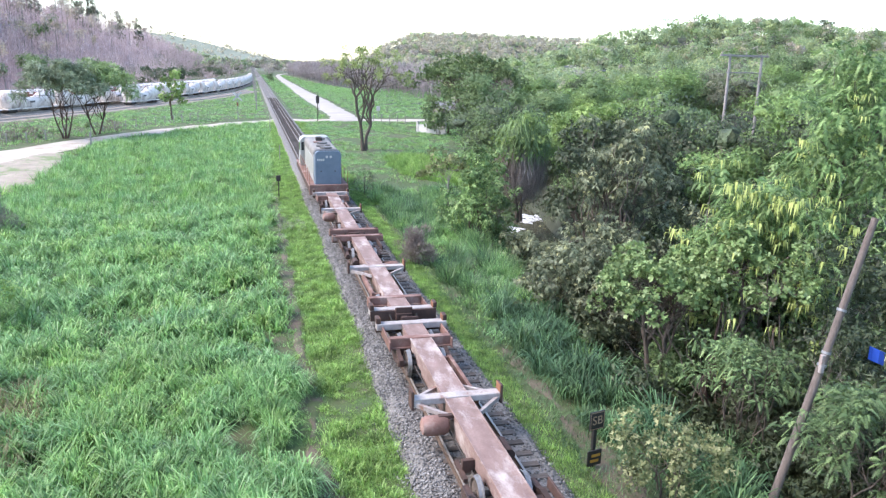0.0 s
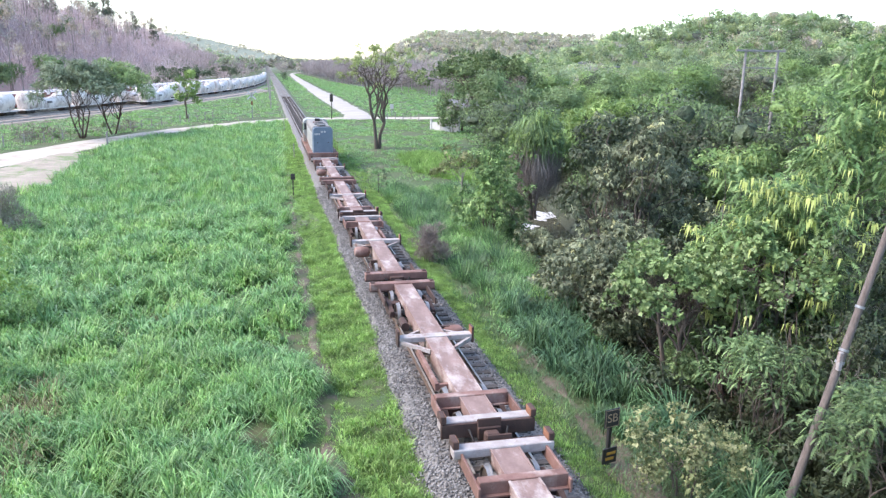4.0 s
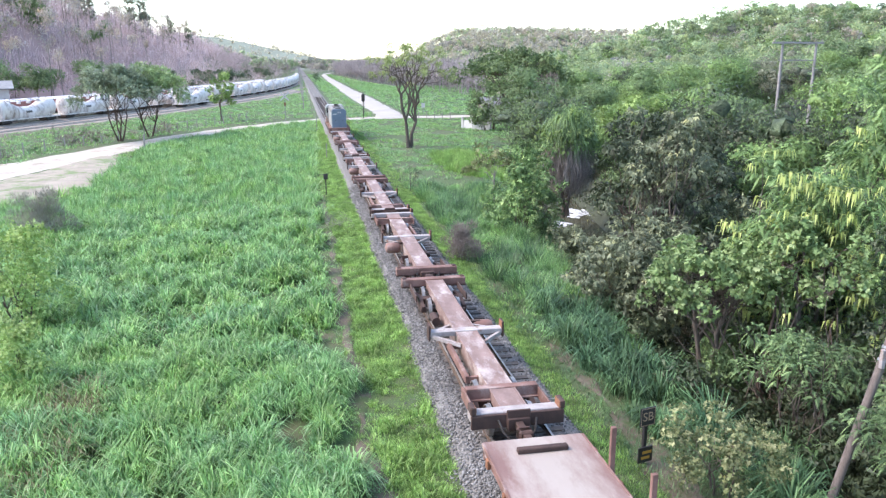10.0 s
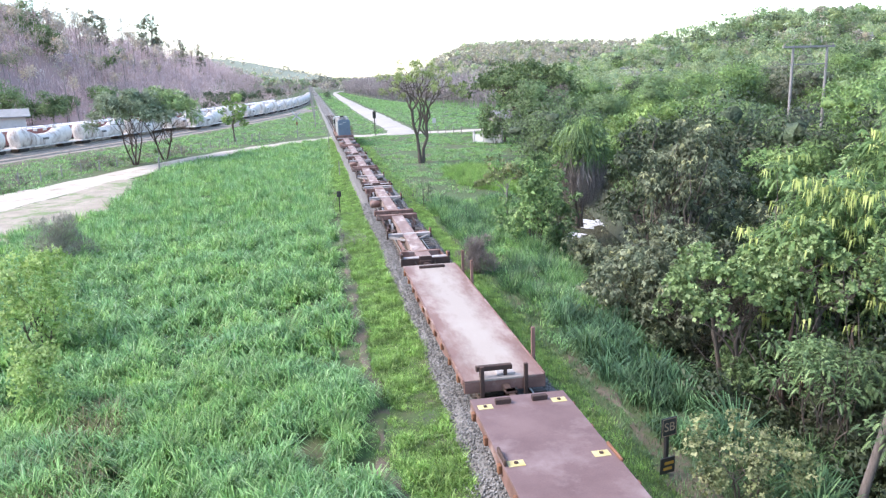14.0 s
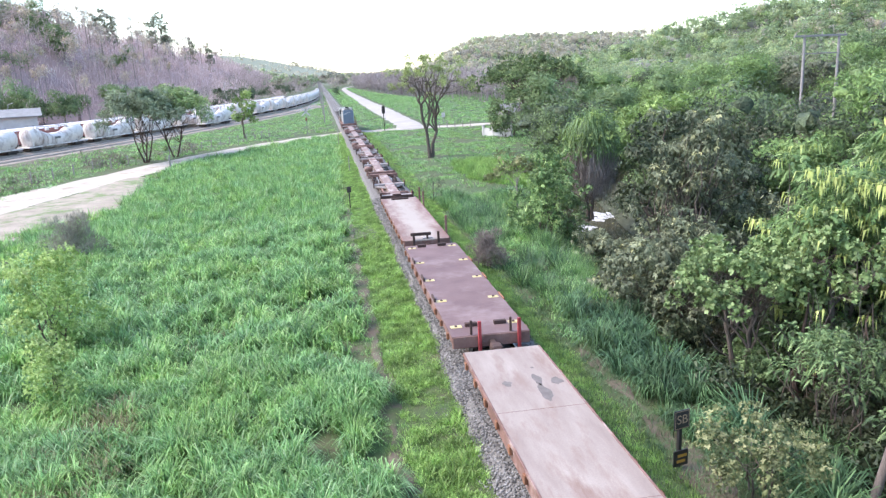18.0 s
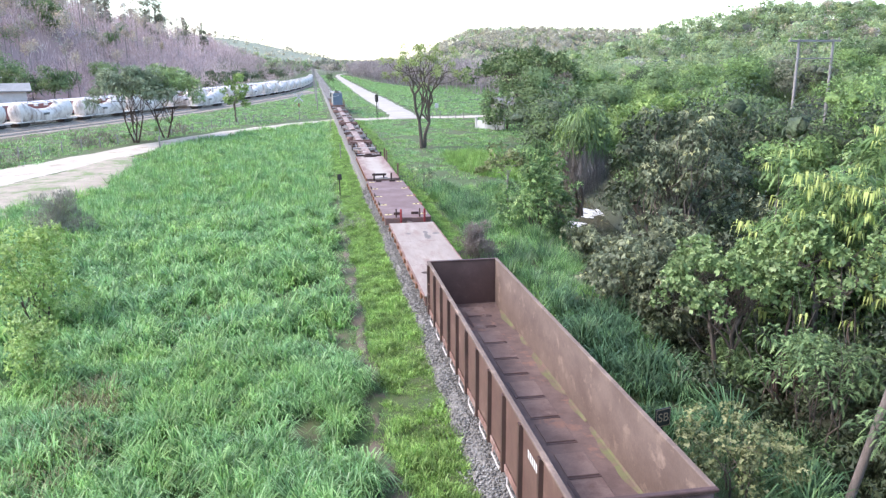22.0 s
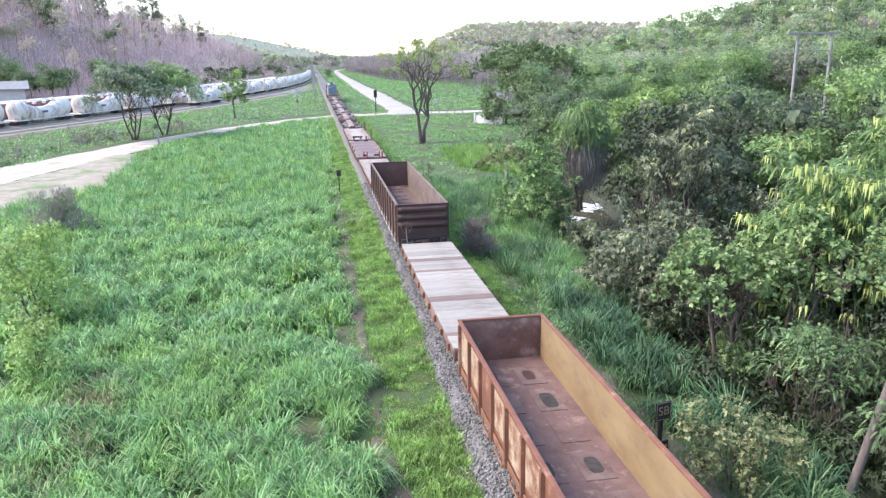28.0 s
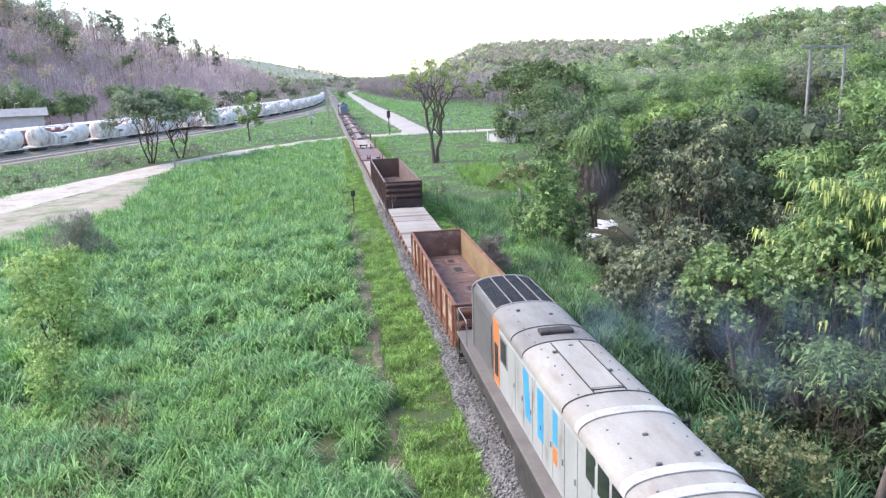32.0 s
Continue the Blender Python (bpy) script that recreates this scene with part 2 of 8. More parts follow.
M_GON1_IN = surface("dusty_inside", [(0.3, (0.105, 0.07, 0.056)), (0.7, (0.175, 0.125, 0.102))], 1.1, 25, 0.85, stretch=(1, 0.8, 1.0),
                    grime=(0.235, 0.17, 0.135), grime_scale=1.6, grime_at=(0.55, 0.70))
M_GON1_FLOOR = surface("trodden_rust_floor", [(0.3, (0.085, 0.052, 0.046)), (0.7, (0.165, 0.108, 0.092))], 1.6, 25, 0.85,
                       grime=(0.20, 0.105, 0.075), grime_scale=1.5, grime_at=(0.55, 0.68))
M_MOSS = surface("mossy_dirt", [(0.35, (0.13, 0.095, 0.068)), (0.62, (0.135, 0.135, 0.06))], 2.6, 30, 0.95, grime=(0.15, 0.095, 0.075), grime_scale=1.6, grime_at=(0.48, 0.6))
M_GON2 = surface("orange_brown_body", [(0.3, (0.125, 0.045, 0.026)), (0.7, (0.215, 0.085, 0.05))], 1.3, 25, 0.75,
                 grime=(0.30, 0.20, 0.145), grime_scale=1.3, grime_at=(0.58, 0.72))
M_GON2_PANEL = surface("pale_worn_side_panel", [(0.3, (0.30, 0.20, 0.125)), (0.7, (0.45, 0.34, 0.24))], 1.6, 25, 0.8,
                       grime=(0.17, 0.066, 0.036), grime_scale=1.5, grime_at=(0.46, 0.6))
M_GON2_WALL = surface("ochre_inside_wall", [(0.3, (0.19, 0.12, 0.055)), (0.7, (0.28, 0.195, 0.098))], 1.1, 25, 0.8, stretch=(1, 0.6, 1.4),
                      grime=(0.15, 0.10, 0.06), grime_scale=1.3, grime_at=(0.55, 0.72))
M_GON2_FLOOR = surface("red_dust_floor", [(0.3, (0.10, 0.056, 0.048)), (0.7, (0.18, 0.108, 0.09))], 1.5, 25, 0.85,
                       grime=(0.24, 0.165, 0.14), grime_scale=1.8, grime_at=(0.55, 0.68))
M_PLATE = surface("pale_dusty_plate", [(0.3, (0.125, 0.077, 0.066)), (0.7, (0.205, 0.14, 0.12))], 1.6, 25, 0.85, grime=(0.10, 0.055, 0.045), grime_scale=1.4, grime_at=(0.5, 0.66))
M_SILVER = surface("sooty_silver_paint", [(0.3, (0.155, 0.143, 0.131)), (0.7, (0.25, 0.235, 0.216))], 1.1, 25, 0.8, 0.0, bump_d=0.002, stretch=(1.6, 0.5, 1),
                   grime=(0.125, 0.10, 0.085), grime_scale=0.9, grime_at=(0.52, 0.78))
M_SILVER_CLEAN = surface("silver_grey_paint", [(0.3, (0.25, 0.229, 0.202)), (0.7, (0.355, 0.331, 0.294))], 1.1, 25, 0.75, 0.0, bump_d=0.002, stretch=(1.6, 0.5, 1),
                         grime=(0.21, 0.165, 0.13), grime_scale=0.9, grime_at=(0.55, 0.8))
M_BARE_PATCH = surface("bare_sandy_earth", [(0.35, (0.24, 0.2, 0.155)), (0.65, (0.34, 0.29, 0.23))], 0.6, 12, 0.95, bump_d=0.02,
                       grime=(0.12, 0.17, 0.06), grime_scale=0.5, grime_at=(0.5, 0.62), coord="Position")
M_SILVER_SIDE = surface("white_side_paint", [(0.3, (0.286, 0.286, 0.27)), (0.7, (0.374, 0.374, 0.358))], 1.0, 25, 0.5, 0.0, bump_d=0.002,
                        grime=(0.182, 0.16, 0.132), grime_scale=1.2, grime_at=(0.56, 0.72), stretch=(1, 1, 0.5))
M_GREY_PANEL = surface("mid_grey_panel", [(0.3, (0.085, 0.08, 0.078)), (0.7, (0.125, 0.118, 0.114))], 1.0, 25, 0.65)
M_BLUEGREY = surface("blue_grey_paint", [(0.3, (0.10, 0.135, 0.18)), (0.7, (0.15, 0.19, 0.24))], 1.0, 25, 0.55)
M_ORANGE = surface("orange_paint", [(0.3, (0.47, 0.135, 0.035)), (0.7, (0.58, 0.20, 0.065))], 2, 30, 0.5)
M_BLUE = surface("blue_paint", [(0.3, (0.03, 0.247, 0.51)), (0.7, (0.06, 0.315, 0.585))], 2, 30, 0.5)
M_GRILLE = surface("dark_grille", [(0.3, (0.018, 0.018, 0.02)), (0.7, (0.05, 0.05, 0.055))], 3, 30, 0.6, 0.3)
M_GLASS_DARK = surface("dark_window_glass", [(0.3, (0.015, 0.018, 0.02)), (0.7, (0.04, 0.045, 0.05))], 1, 5, 0.08, bump_d=0)
M_WALKWAY = surface("walkway_steel", [(0.3, (0.11, 0.0935, 0.0825)), (0.7, (0.165, 0.146, 0.132))], 1.2, 25, 0.8)
M_WHITE = surface("white_tank_paint", [(0.3, (0.64, 0.58, 0.53)), (0.7, (0.80, 0.74, 0.69))], 0.7, 8, 0.6,
                  grime=(0.24, 0.175, 0.14), grime_scale=0.7, grime_at=(0.48, 0.66), stretch=(1, 1, 0.45))
M_SIGN = plain("black_sign_paint", (0.022, 0.02, 0.02), 0.5)
M_SIGN_TXT = plain("sign_lettering", (0.34, 0.24, 0.15), 0.6)
M_SIGN_YEL = plain("amber_sign_lettering", (0.5, 0.26, 0.04), 0.6)
M_CONCRETE = surface("weathered_concrete", [(0.3, (0.21, 0.188, 0.18)), (0.7, (0.315, 0.292, 0.277))], 2, 30, 0.9)
M_POLE_WOOD = surface("grey_wooden_pole", [(0.3, (0.08, 0.062, 0.052)), (0.7, (0.165, 0.135, 0.118))], 3, 40, 0.9, stretch=(6, 6, 0.7))
M_METAL = surface("galvanised_metal", [(0.3, (0.21, 0.216, 0.222)), (0.7, (0.3, 0.306, 0.312))], 3, 30, 0.5, 0.5)
M_WALLWHITE = surface("whitewash", [(0.3, (0.45, 0.435, 0.42)), (0.7, (0.562, 0.547, 0.525))], 0.8, 10, 0.9)
M_ROOF = surface("corrugated_roof", [(0.3, (0.165, 0.165, 0.165)), (0.7, (0.248, 0.248, 0.248))], 0.8, 8, 0.7)
M_BRICKRED = surface("red_boxcar_paint", [(0.3, (0.24, 0.09, 0.08)), (0.7, (0.34, 0.15, 0.13))], 0.7, 8, 0.8)
M_PALEROOF = surface("pale_wagon_roof", [(0.3, (0.55, 0.5, 0.52)), (0.7, (0.7, 0.66, 0.68))], 0.7, 8, 0.7)
M_BARK = surface("brown_bark", [(0.3, (0.06, 0.045, 0.035)), (0.7, (0.15, 0.12, 0.095))], 3, 30, 0.95, stretch=(4, 4, 0.8), bump_d=0.01)
M_BARK_BROWN = surface("reddish_bark", [(0.3, (0.05, 0.03, 0.022)), (0.7, (0.115, 0.074, 0.056))], 3, 30, 0.95, stretch=(4, 4, 0.8), bump_d=0.01)
M_BARK_PALE = surface("pale_bark", [(0.3, (0.196, 0.175, 0.147)), (0.7, (0.322, 0.294, 0.259))], 3, 30, 0.95, stretch=(4, 4, 0.8), bump_d=0.006)
M_BLUE_SHEET = plain("blue_plastic_sheet", (0.03, 0.09, 0.45), 0.4)

F_FIELD = foliage("field_grass", [(0.0, (0.105, 0.21, 0.072)), (0.5, (0.232, 0.43, 0.151)), (0.9, (0.40, 0.60, 0.262)), (1.0, (0.46, 0.58, 0.325))], 0.4, 1.5, 0.45, 0.42, 0.07)
F_VERGE = foliage("verge_grass", [(0.0, (0.135, 0.245, 0.058)), (0.6, (0.27, 0.45, 0.115)), (1.0, (0.44, 0.60, 0.21))], 0.5, 1.4, 0.45)
F_BANK = foliage("bank_grass", [(0.0, (0.045, 0.092, 0.042)), (0.6, (0.10, 0.19, 0.082)), (1.0, (0.20, 0.32, 0.155))], 0.5, 0.7, 0.3, 0.45, 0.1)
F_DRYGRASS = foliage("dry_grass", [(0.0, (0.14, 0.12, 0.06)), (1.0, (0.30, 0.27, 0.15))], 0.2, 0.4)
F_GREYGREEN = foliage("grey_green_leaf", [(0.0, (0.0805, 0.0978, 0.0575)), (0.5, (0.172, 0.201, 0.121)), (0.85, (0.287, 0.316, 0.19)), (1.0, (0.437, 0.437, 0.207))], 0.4, 0.9, 0.25)
F_BIGLEAF = foliage("broad_leaf", [(0.0, (0.11, 0.17, 0.06)), (0.6, (0.225, 0.325, 0.12)), (1.0, (0.40, 0.50, 0.235))], 0.4, 1.0, 0.3)
F_PALE = foliage("pale_variegated_leaf", [(0.0, (0.095, 0.125, 0.047)), (0.5, (0.215, 0.238, 0.102)), (1.0, (0.375, 0.372, 0.19))], 0.3, 1.2, 0.3)
F_GREEN = foliage("mid_green_leaf", [(0.0, (0.0672, 0.112, 0.047)), (0.6, (0.14, 0.218, 0.084)), (1.0, (0.258, 0.358, 0.146))], 0.45, 0.3, 0.25)
F_BRIGHT = foliage("bright_green_leaf", [(0.0, (0.12, 0.19, 0.055)), (0.6, (0.21, 0.31, 0.085)), (1.0, (0.34, 0.44, 0.15))], 0.45, 0.3, 0.3)
F_FEATHER = foliage("feathered_leaf", [(0.0, (0.08, 0.14, 0.05)), (0.5, (0.165, 0.275, 0.095)), (0.9, (0.29, 0.42, 0.155)), (1.0, (0.42, 0.53, 0.2))], 0.45, 0.6, 0.3)
F_UMBRELLA = foliage("umbrella_leaf", [(0.0, (0.16, 0.20, 0.135)), (0.6, (0.25, 0.305, 0.195)), (1.0, (0.36, 0.42, 0.27))], 0.35, 0.4, 0.35)
# brighter copy of umbrella_leaf, with the sunlight put into its colour
F_UMBRELLA_BRIGHT = foliage("sunlit_umbrella_leaf", [(0.0, (0.18, 0.25, 0.12)), (0.6, (0.29, 0.40, 0.17)), (1.0, (0.42, 0.53, 0.24))], 0.35, 0.4, 0.35)
F_TIP = foliage("yellow_leaf_tip", [(0.0, (0.34, 0.43, 0.11)), (1.0, (0.57, 0.62, 0.22))], 0.15, 0.5, 0.42)
# dark leaves; in the undergrowth they also stand in for deep shade
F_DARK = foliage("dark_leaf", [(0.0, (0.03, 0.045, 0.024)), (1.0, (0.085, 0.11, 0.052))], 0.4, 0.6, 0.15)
F_DRY = foliage("dry_twig", [(0.0, (0.17, 0.17, 0.13)), (1.0, (0.34, 0.325, 0.26))], 0.25, 0.8, 0.2, 0.9)
F_BRUSH = foliage("dry_brush", [(0.0, (0.14, 0.12, 0.10)), (1.0, (0.28, 0.24, 0.20))], 0.25, 0.8, 0.1, 0.9)
# scrub colour raised for the flare and haze over the left-hand hill
F_PURPLE = foliage("bare_hill_scrub", [(0.0, (0.42, 0.32, 0.32)), (0.6, (0.53, 0.42, 0.415)), (1.0, (0.63, 0.52, 0.51))], 0.25, 0.03, 0.42, 0.9)
F_VINE = foliage("withered_vine", [(0.0, (0.19, 0.155, 0.137)), (1.0, (0.37, 0.31, 0.275))], 0.3, 0.8, 0.15, 0.9)
# woods paler with distance: haze is put into both base colours
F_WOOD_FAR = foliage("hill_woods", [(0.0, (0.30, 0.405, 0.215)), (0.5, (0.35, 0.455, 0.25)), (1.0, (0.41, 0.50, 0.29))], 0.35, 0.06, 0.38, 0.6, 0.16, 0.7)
F_WOOD_HAZE = foliage("hazed_hill_woods", [(0.0, (0.43, 0.405, 0.335)), (0.5, (0.50, 0.465, 0.385)), (1.0, (0.56, 0.515, 0.43))], 0.25, 0.03, 0.38, 0.7, 0.08, 1.6)
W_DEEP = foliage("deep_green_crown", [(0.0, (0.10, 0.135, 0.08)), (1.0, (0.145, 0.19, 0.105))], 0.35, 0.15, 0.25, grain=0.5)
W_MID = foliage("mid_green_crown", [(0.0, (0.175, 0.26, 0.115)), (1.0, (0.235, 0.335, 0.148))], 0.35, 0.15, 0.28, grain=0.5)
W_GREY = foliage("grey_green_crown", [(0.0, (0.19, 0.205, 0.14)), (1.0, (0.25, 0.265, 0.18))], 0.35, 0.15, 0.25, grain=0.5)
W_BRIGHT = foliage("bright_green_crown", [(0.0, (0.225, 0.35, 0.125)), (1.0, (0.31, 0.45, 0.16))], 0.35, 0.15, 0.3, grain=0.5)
# crest crowns, their colour lifted towards the hazy veil on the hill
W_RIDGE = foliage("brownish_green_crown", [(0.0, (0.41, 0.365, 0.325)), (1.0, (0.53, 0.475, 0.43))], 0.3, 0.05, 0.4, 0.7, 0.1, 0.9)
M_HOOK = surface("white_hook_paint", [(0.3, (0.34, 0.30, 0.28)), (0.7, (0.5, 0.46, 0.44))], 3, 30, 0.7, grime=(0.25, 0.15, 0.12), grime_scale=3, grime_at=(0.52, 0.66))
F_YELLOWGREEN = foliage("yellow_green_leaf", [(0.0, (0.20, 0.25, 0.09)), (0.6, (0.31, 0.37, 0.14)), (1.0, (0.43, 0.48, 0.22))], 0.3, 0.5, 0.4)
M_YARD = surface("yard_gravel", [(0.3, (0.19, 0.15, 0.12)), (0.6, (0.33, 0.27, 0.22))], 1.2, 20, 0.95, bump_d=0.03, coord="Position")
F_BARE = foliage("bare_grey_woods", [(0.0, (0.26, 0.215, 0.205)), (0.6, (0.36, 0.30, 0.29)), (1.0, (0.46, 0.40, 0.385))], 0.3, 0.05, 0.3, 0.9)
M_SLAT = surface("grille_slat", [(0.3, (0.022, 0.021, 0.023)), (0.7, (0.05, 0.047, 0.05))], 3, 30, 0.7)
M_RIB = surface("pale_rib_paint", [(0.3, (0.36, 0.34, 0.325)), (0.7, (0.5, 0.48, 0.46))], 2.0, 25, 0.6, grime=(0.25, 0.21, 0.19), grime_scale=1.5)
F_LIME = foliage("lime_leaf", [(0.0, (0.21, 0.32, 0.09)), (0.6, (0.36, 0.50, 0.16)), (1.0, (0.54, 0.65, 0.28))], 0.3, 0.6, 0.45)
F_DRYDARK = foliage("withered_twig", [(0.0, (0.15, 0.118, 0.105)), (1.0, (0.30, 0.25, 0.22))], 0.25, 0.8, 0.15, 0.9)
M_STAIN = surface("dark_damp_stain", [(0.3, (0.115, 0.095, 0.085)), (0.7, (0.175, 0.148, 0.135))], 4, 30, 0.75)
M_GON1_SIDE = surface("brown_side_sheet", [(0.3, (0.085, 0.042, 0.033)), (0.7, (0.135, 0.073, 0.058))], 1.2, 25, 0.7,
                      grime=(0.20, 0.13, 0.105), grime_scale=1.2, grime_at=(0.58, 0.76))
# worn deck: scraped pale along its middle, rust-red towards the edges
t_, b_ = M_DECK_A.node_tree, M_DECK_A.node_tree.nodes["Principled BSDF"]
sx_ = t_.nodes.new("ShaderNodeSeparateXYZ")
t_.links.new(t_.nodes.new("ShaderNodeTexCoord").outputs["Object"], sx_.inputs[0])
ab_ = t_.nodes.new("ShaderNodeMath")
ab_.operation = "ABSOLUTE"
t_.links.new(sx_.outputs["X"], ab_.inputs[0])
wr_ = t_.nodes.new("ShaderNodeMath")
wr_.operation, wr_.inputs[1].default_value = "MULTIPLY_ADD", -0.42
t_.links.new(ab_.outputs[0], wr_.inputs[0])
t_.links.new(noise_fac(t_, 1.5, 6, 0.7, (1, 0.35, 1)), wr_.inputs[2])
scr_ = ramp(t_, wr_.outputs[0], [(0.0, (0, 0, 0)), (0.4, (0.85, 0.85, 0.85))])
t_.links.new(mix(t_, scr_, b_.inputs["Base Color"].links[0].from_socket, (0.32, 0.278, 0.24)), b_.inputs["Base Color"])
F_DEEPGREEN = foliage("deep_green_leaf", [(0.0, (0.075, 0.118, 0.046)), (0.6, (0.132, 0.19, 0.072)), (1.0, (0.23, 0.30, 0.115))], 0.4, 0.3, 0.25)
M_YARD_RAIL = surface("dusty_yard_rail", [(0.3, (0.26, 0.22, 0.19)), (0.7, (0.40, 0.36, 0.32))], 2, 20, 0.6, 0.2)

# ---- mesh helpers ----
rng = np.random.default_rng(7)


class Build:
    """Collects simple solids into one mesh."""

    def __init__(self):
        self.v, self.f = [], []

    def add(self, verts, faces):
        n = len(self.v)
        self.v += [tuple(p) for p in verts]
        self.f += [tuple(i + n for i in q) for q in faces]
        return self

    def box(self, x0, x1, y0, y1, z0, z1, c=0.0):
        if not c:
            p = [(x, y, z) for x in (x0, x1) for y in (y0, y1) for z in (z0, z1)]
            return self.add(p, [(0, 1, 3, 2), (4, 6, 7, 5), (0, 4, 5, 1), (2, 3, 7, 6), (0, 2, 6, 4), (1, 5, 7, 3)])
        c = min(c, abs(x1 - x0) * 0.45, abs(y1 - y0) * 0.45, abs(z1 - z0) * 0.45)
        v, idx = [], {}
        for a, X in enumerate((x0, x1)):
            for b, Y in enumerate((y0, y1)):
                for d, Z in enumerate((z0, z1)):
                    i, j, k = X + (c if a == 0 else -c), Y + (c if b == 0 else -c), Z + (c if d == 0 else -c)
                    for ax, p in enumerate(((X, j, k), (i, Y, k), (i, j, Z))):
                        idx[a, b, d, ax] = len(v)
                        v.append(p)
        f = []
        for a in (0, 1):
            f.append([idx[a, b, d, 0] for b, d in ((0, 0), (1, 0), (1, 1), (0, 1))])
            f.append([idx[b, a, d, 1] for b, d in ((0, 0), (1, 0), (1, 1), (0, 1))])
            f.append([idx[b, d, a, 2] for b, d in ((0, 0), (1, 0), (1, 1), (0, 1))])
            for b in (0, 1):
                f.append([idx[a, b, 0, 0], idx[a, b, 1, 0], idx[a, b, 1, 1], idx[a, b, 0, 1]])
                f.append([idx[a, 0, b, 0], idx[a, 1, b, 0], idx[a, 1, b, 2], idx[a, 0, b, 2]])
                f.append([idx[0, a, b, 1], idx[1, a, b, 1], idx[1, a, b, 2], idx[0, a, b, 2]])
                for d in (0, 1):
                    f.append([idx[a, b, d, 0], idx[a, b, d, 1], idx[a, b, d, 2]])
        return self.add(v, f)

    def tube(self, pts, radii, n=8, caps=True):
        """A round bar along a line of points, with its own radius at each."""
        pts = [Vector(p) for p in pts]
        if isinstance(radii, (int, float)):
            radii = [radii] * len(pts)
        base = len(self.v)
        for i, p in enumerate(pts):
            d = (pts[min(i + 1, len(pts) - 1)] - pts[max(i - 1, 0)]).normalized()
            u = d.cross(Vector((0.31, 0.2, 1.0)) if abs(d.z) < 0.9 else Vector((1, 0.2, 0))).normalized()
            w = d.cross(u)
            for k in range(n):
                a = 2 * math.pi * k / n
                self.v.append(tuple(p + (u * math.cos(a) + w * math.sin(a)) * radii[i]))
        for i in range(len(pts) - 1):
            for k in range(n):
                a, b = base + i * n + k, base + i * n + (k + 1) % n
                self.f.append((a, b, b + n, a + n))
        if caps:
            self.f.append(tuple(base + k for k in range(n)))
            self.f.append(tuple(base + (len(pts) - 1) * n + k for k in range(n)))
        return self

    def loft(self, rings, closed=True, caps=True):
        n, base = len(rings[0]), len(self.v)
        for r in rings:
            self.v += [tuple(p) for p in r]
        for i in range(len(rings) - 1):
            for k in range(n if closed else n - 1):
                a, b = base + i * n + k, base + i * n + (k + 1) % n
                self.f.append((a, b, b + n, a + n))
        if caps:
            self.f.append(tuple(base + k for k in range(n)))
            self.f.append(tuple(base + (len(rings) - 1) * n + k for k in range(n)))
        return self

    def mesh(self, name, mat, smooth=False):
        me = bpy.data.meshes.new(name)
        me.from_pydata(self.v, [], self.f)
        bm = bmesh.new()
        bm.from_mesh(me)
        bmesh.ops.recalc_face_normals(bm, faces=bm.faces)
        bm.to_mesh(me)
        bm.free()
        if smooth:
            me.polygons.foreach_set("use_smooth", [True] * len(me.polygons))
            me.set_sharp_from_angle(angle=radians(35))
        me.materials.append(mat)
        return me


def part(name, build, mat, parent, label="", smooth=False):
    me = build if isinstance(build, bpy.types.Mesh) else build.mesh(name, mat, smooth)
    ob = new(name, me)
    ob.parent = parent
    if label:
        ob["label"] = label
    return ob


def thing(name, label, category, m=None, group="", kind=""):
    ob = new(name)
    ob.empty_display_size = 0.3
    if m is not None:
        ob.matrix_world = m
    return tagged(ob, label, category, group, kind)


def arrays(name, verts, loops, starts, mat):
    """A mesh from arrays: points, the corners of all faces in a row, and where each face starts."""
    me = bpy.data.meshes.new(name)
    me.vertices.add(len(verts))
    me.vertices.foreach_set("co", np.ascontiguousarray(verts, dtype=np.float32).ravel())
    me.loops.add(len(loops))
    me.loops.foreach_set("vertex_index", np.ascontiguousarray(loops, dtype=np.int32))
    me.polygons.add(len(starts))
    me.polygons.foreach_set("loop_start", np.ascontiguousarray(starts, dtype=np.int32))
    me.update(calc_edges=True)
    me.validate()
    me.materials.append(mat)
    return me


def quads(name, v, mat):
    """v: n x 4 x 3."""
    n = len(v)
    return arrays(name, v.reshape(-1, 3), np.arange(4 * n), np.arange(n) * 4, mat)


# ---- terrain ----
def sstep(v):
    v = np.clip(v, 0, 1)
    return v * v * (3 - 2 * v)


def creek_x(y):
    return 10.2 + (np.clip(y, -40, 75) - 26) * 0.165 + np.clip(y - 75, 0, 60) * 0.5


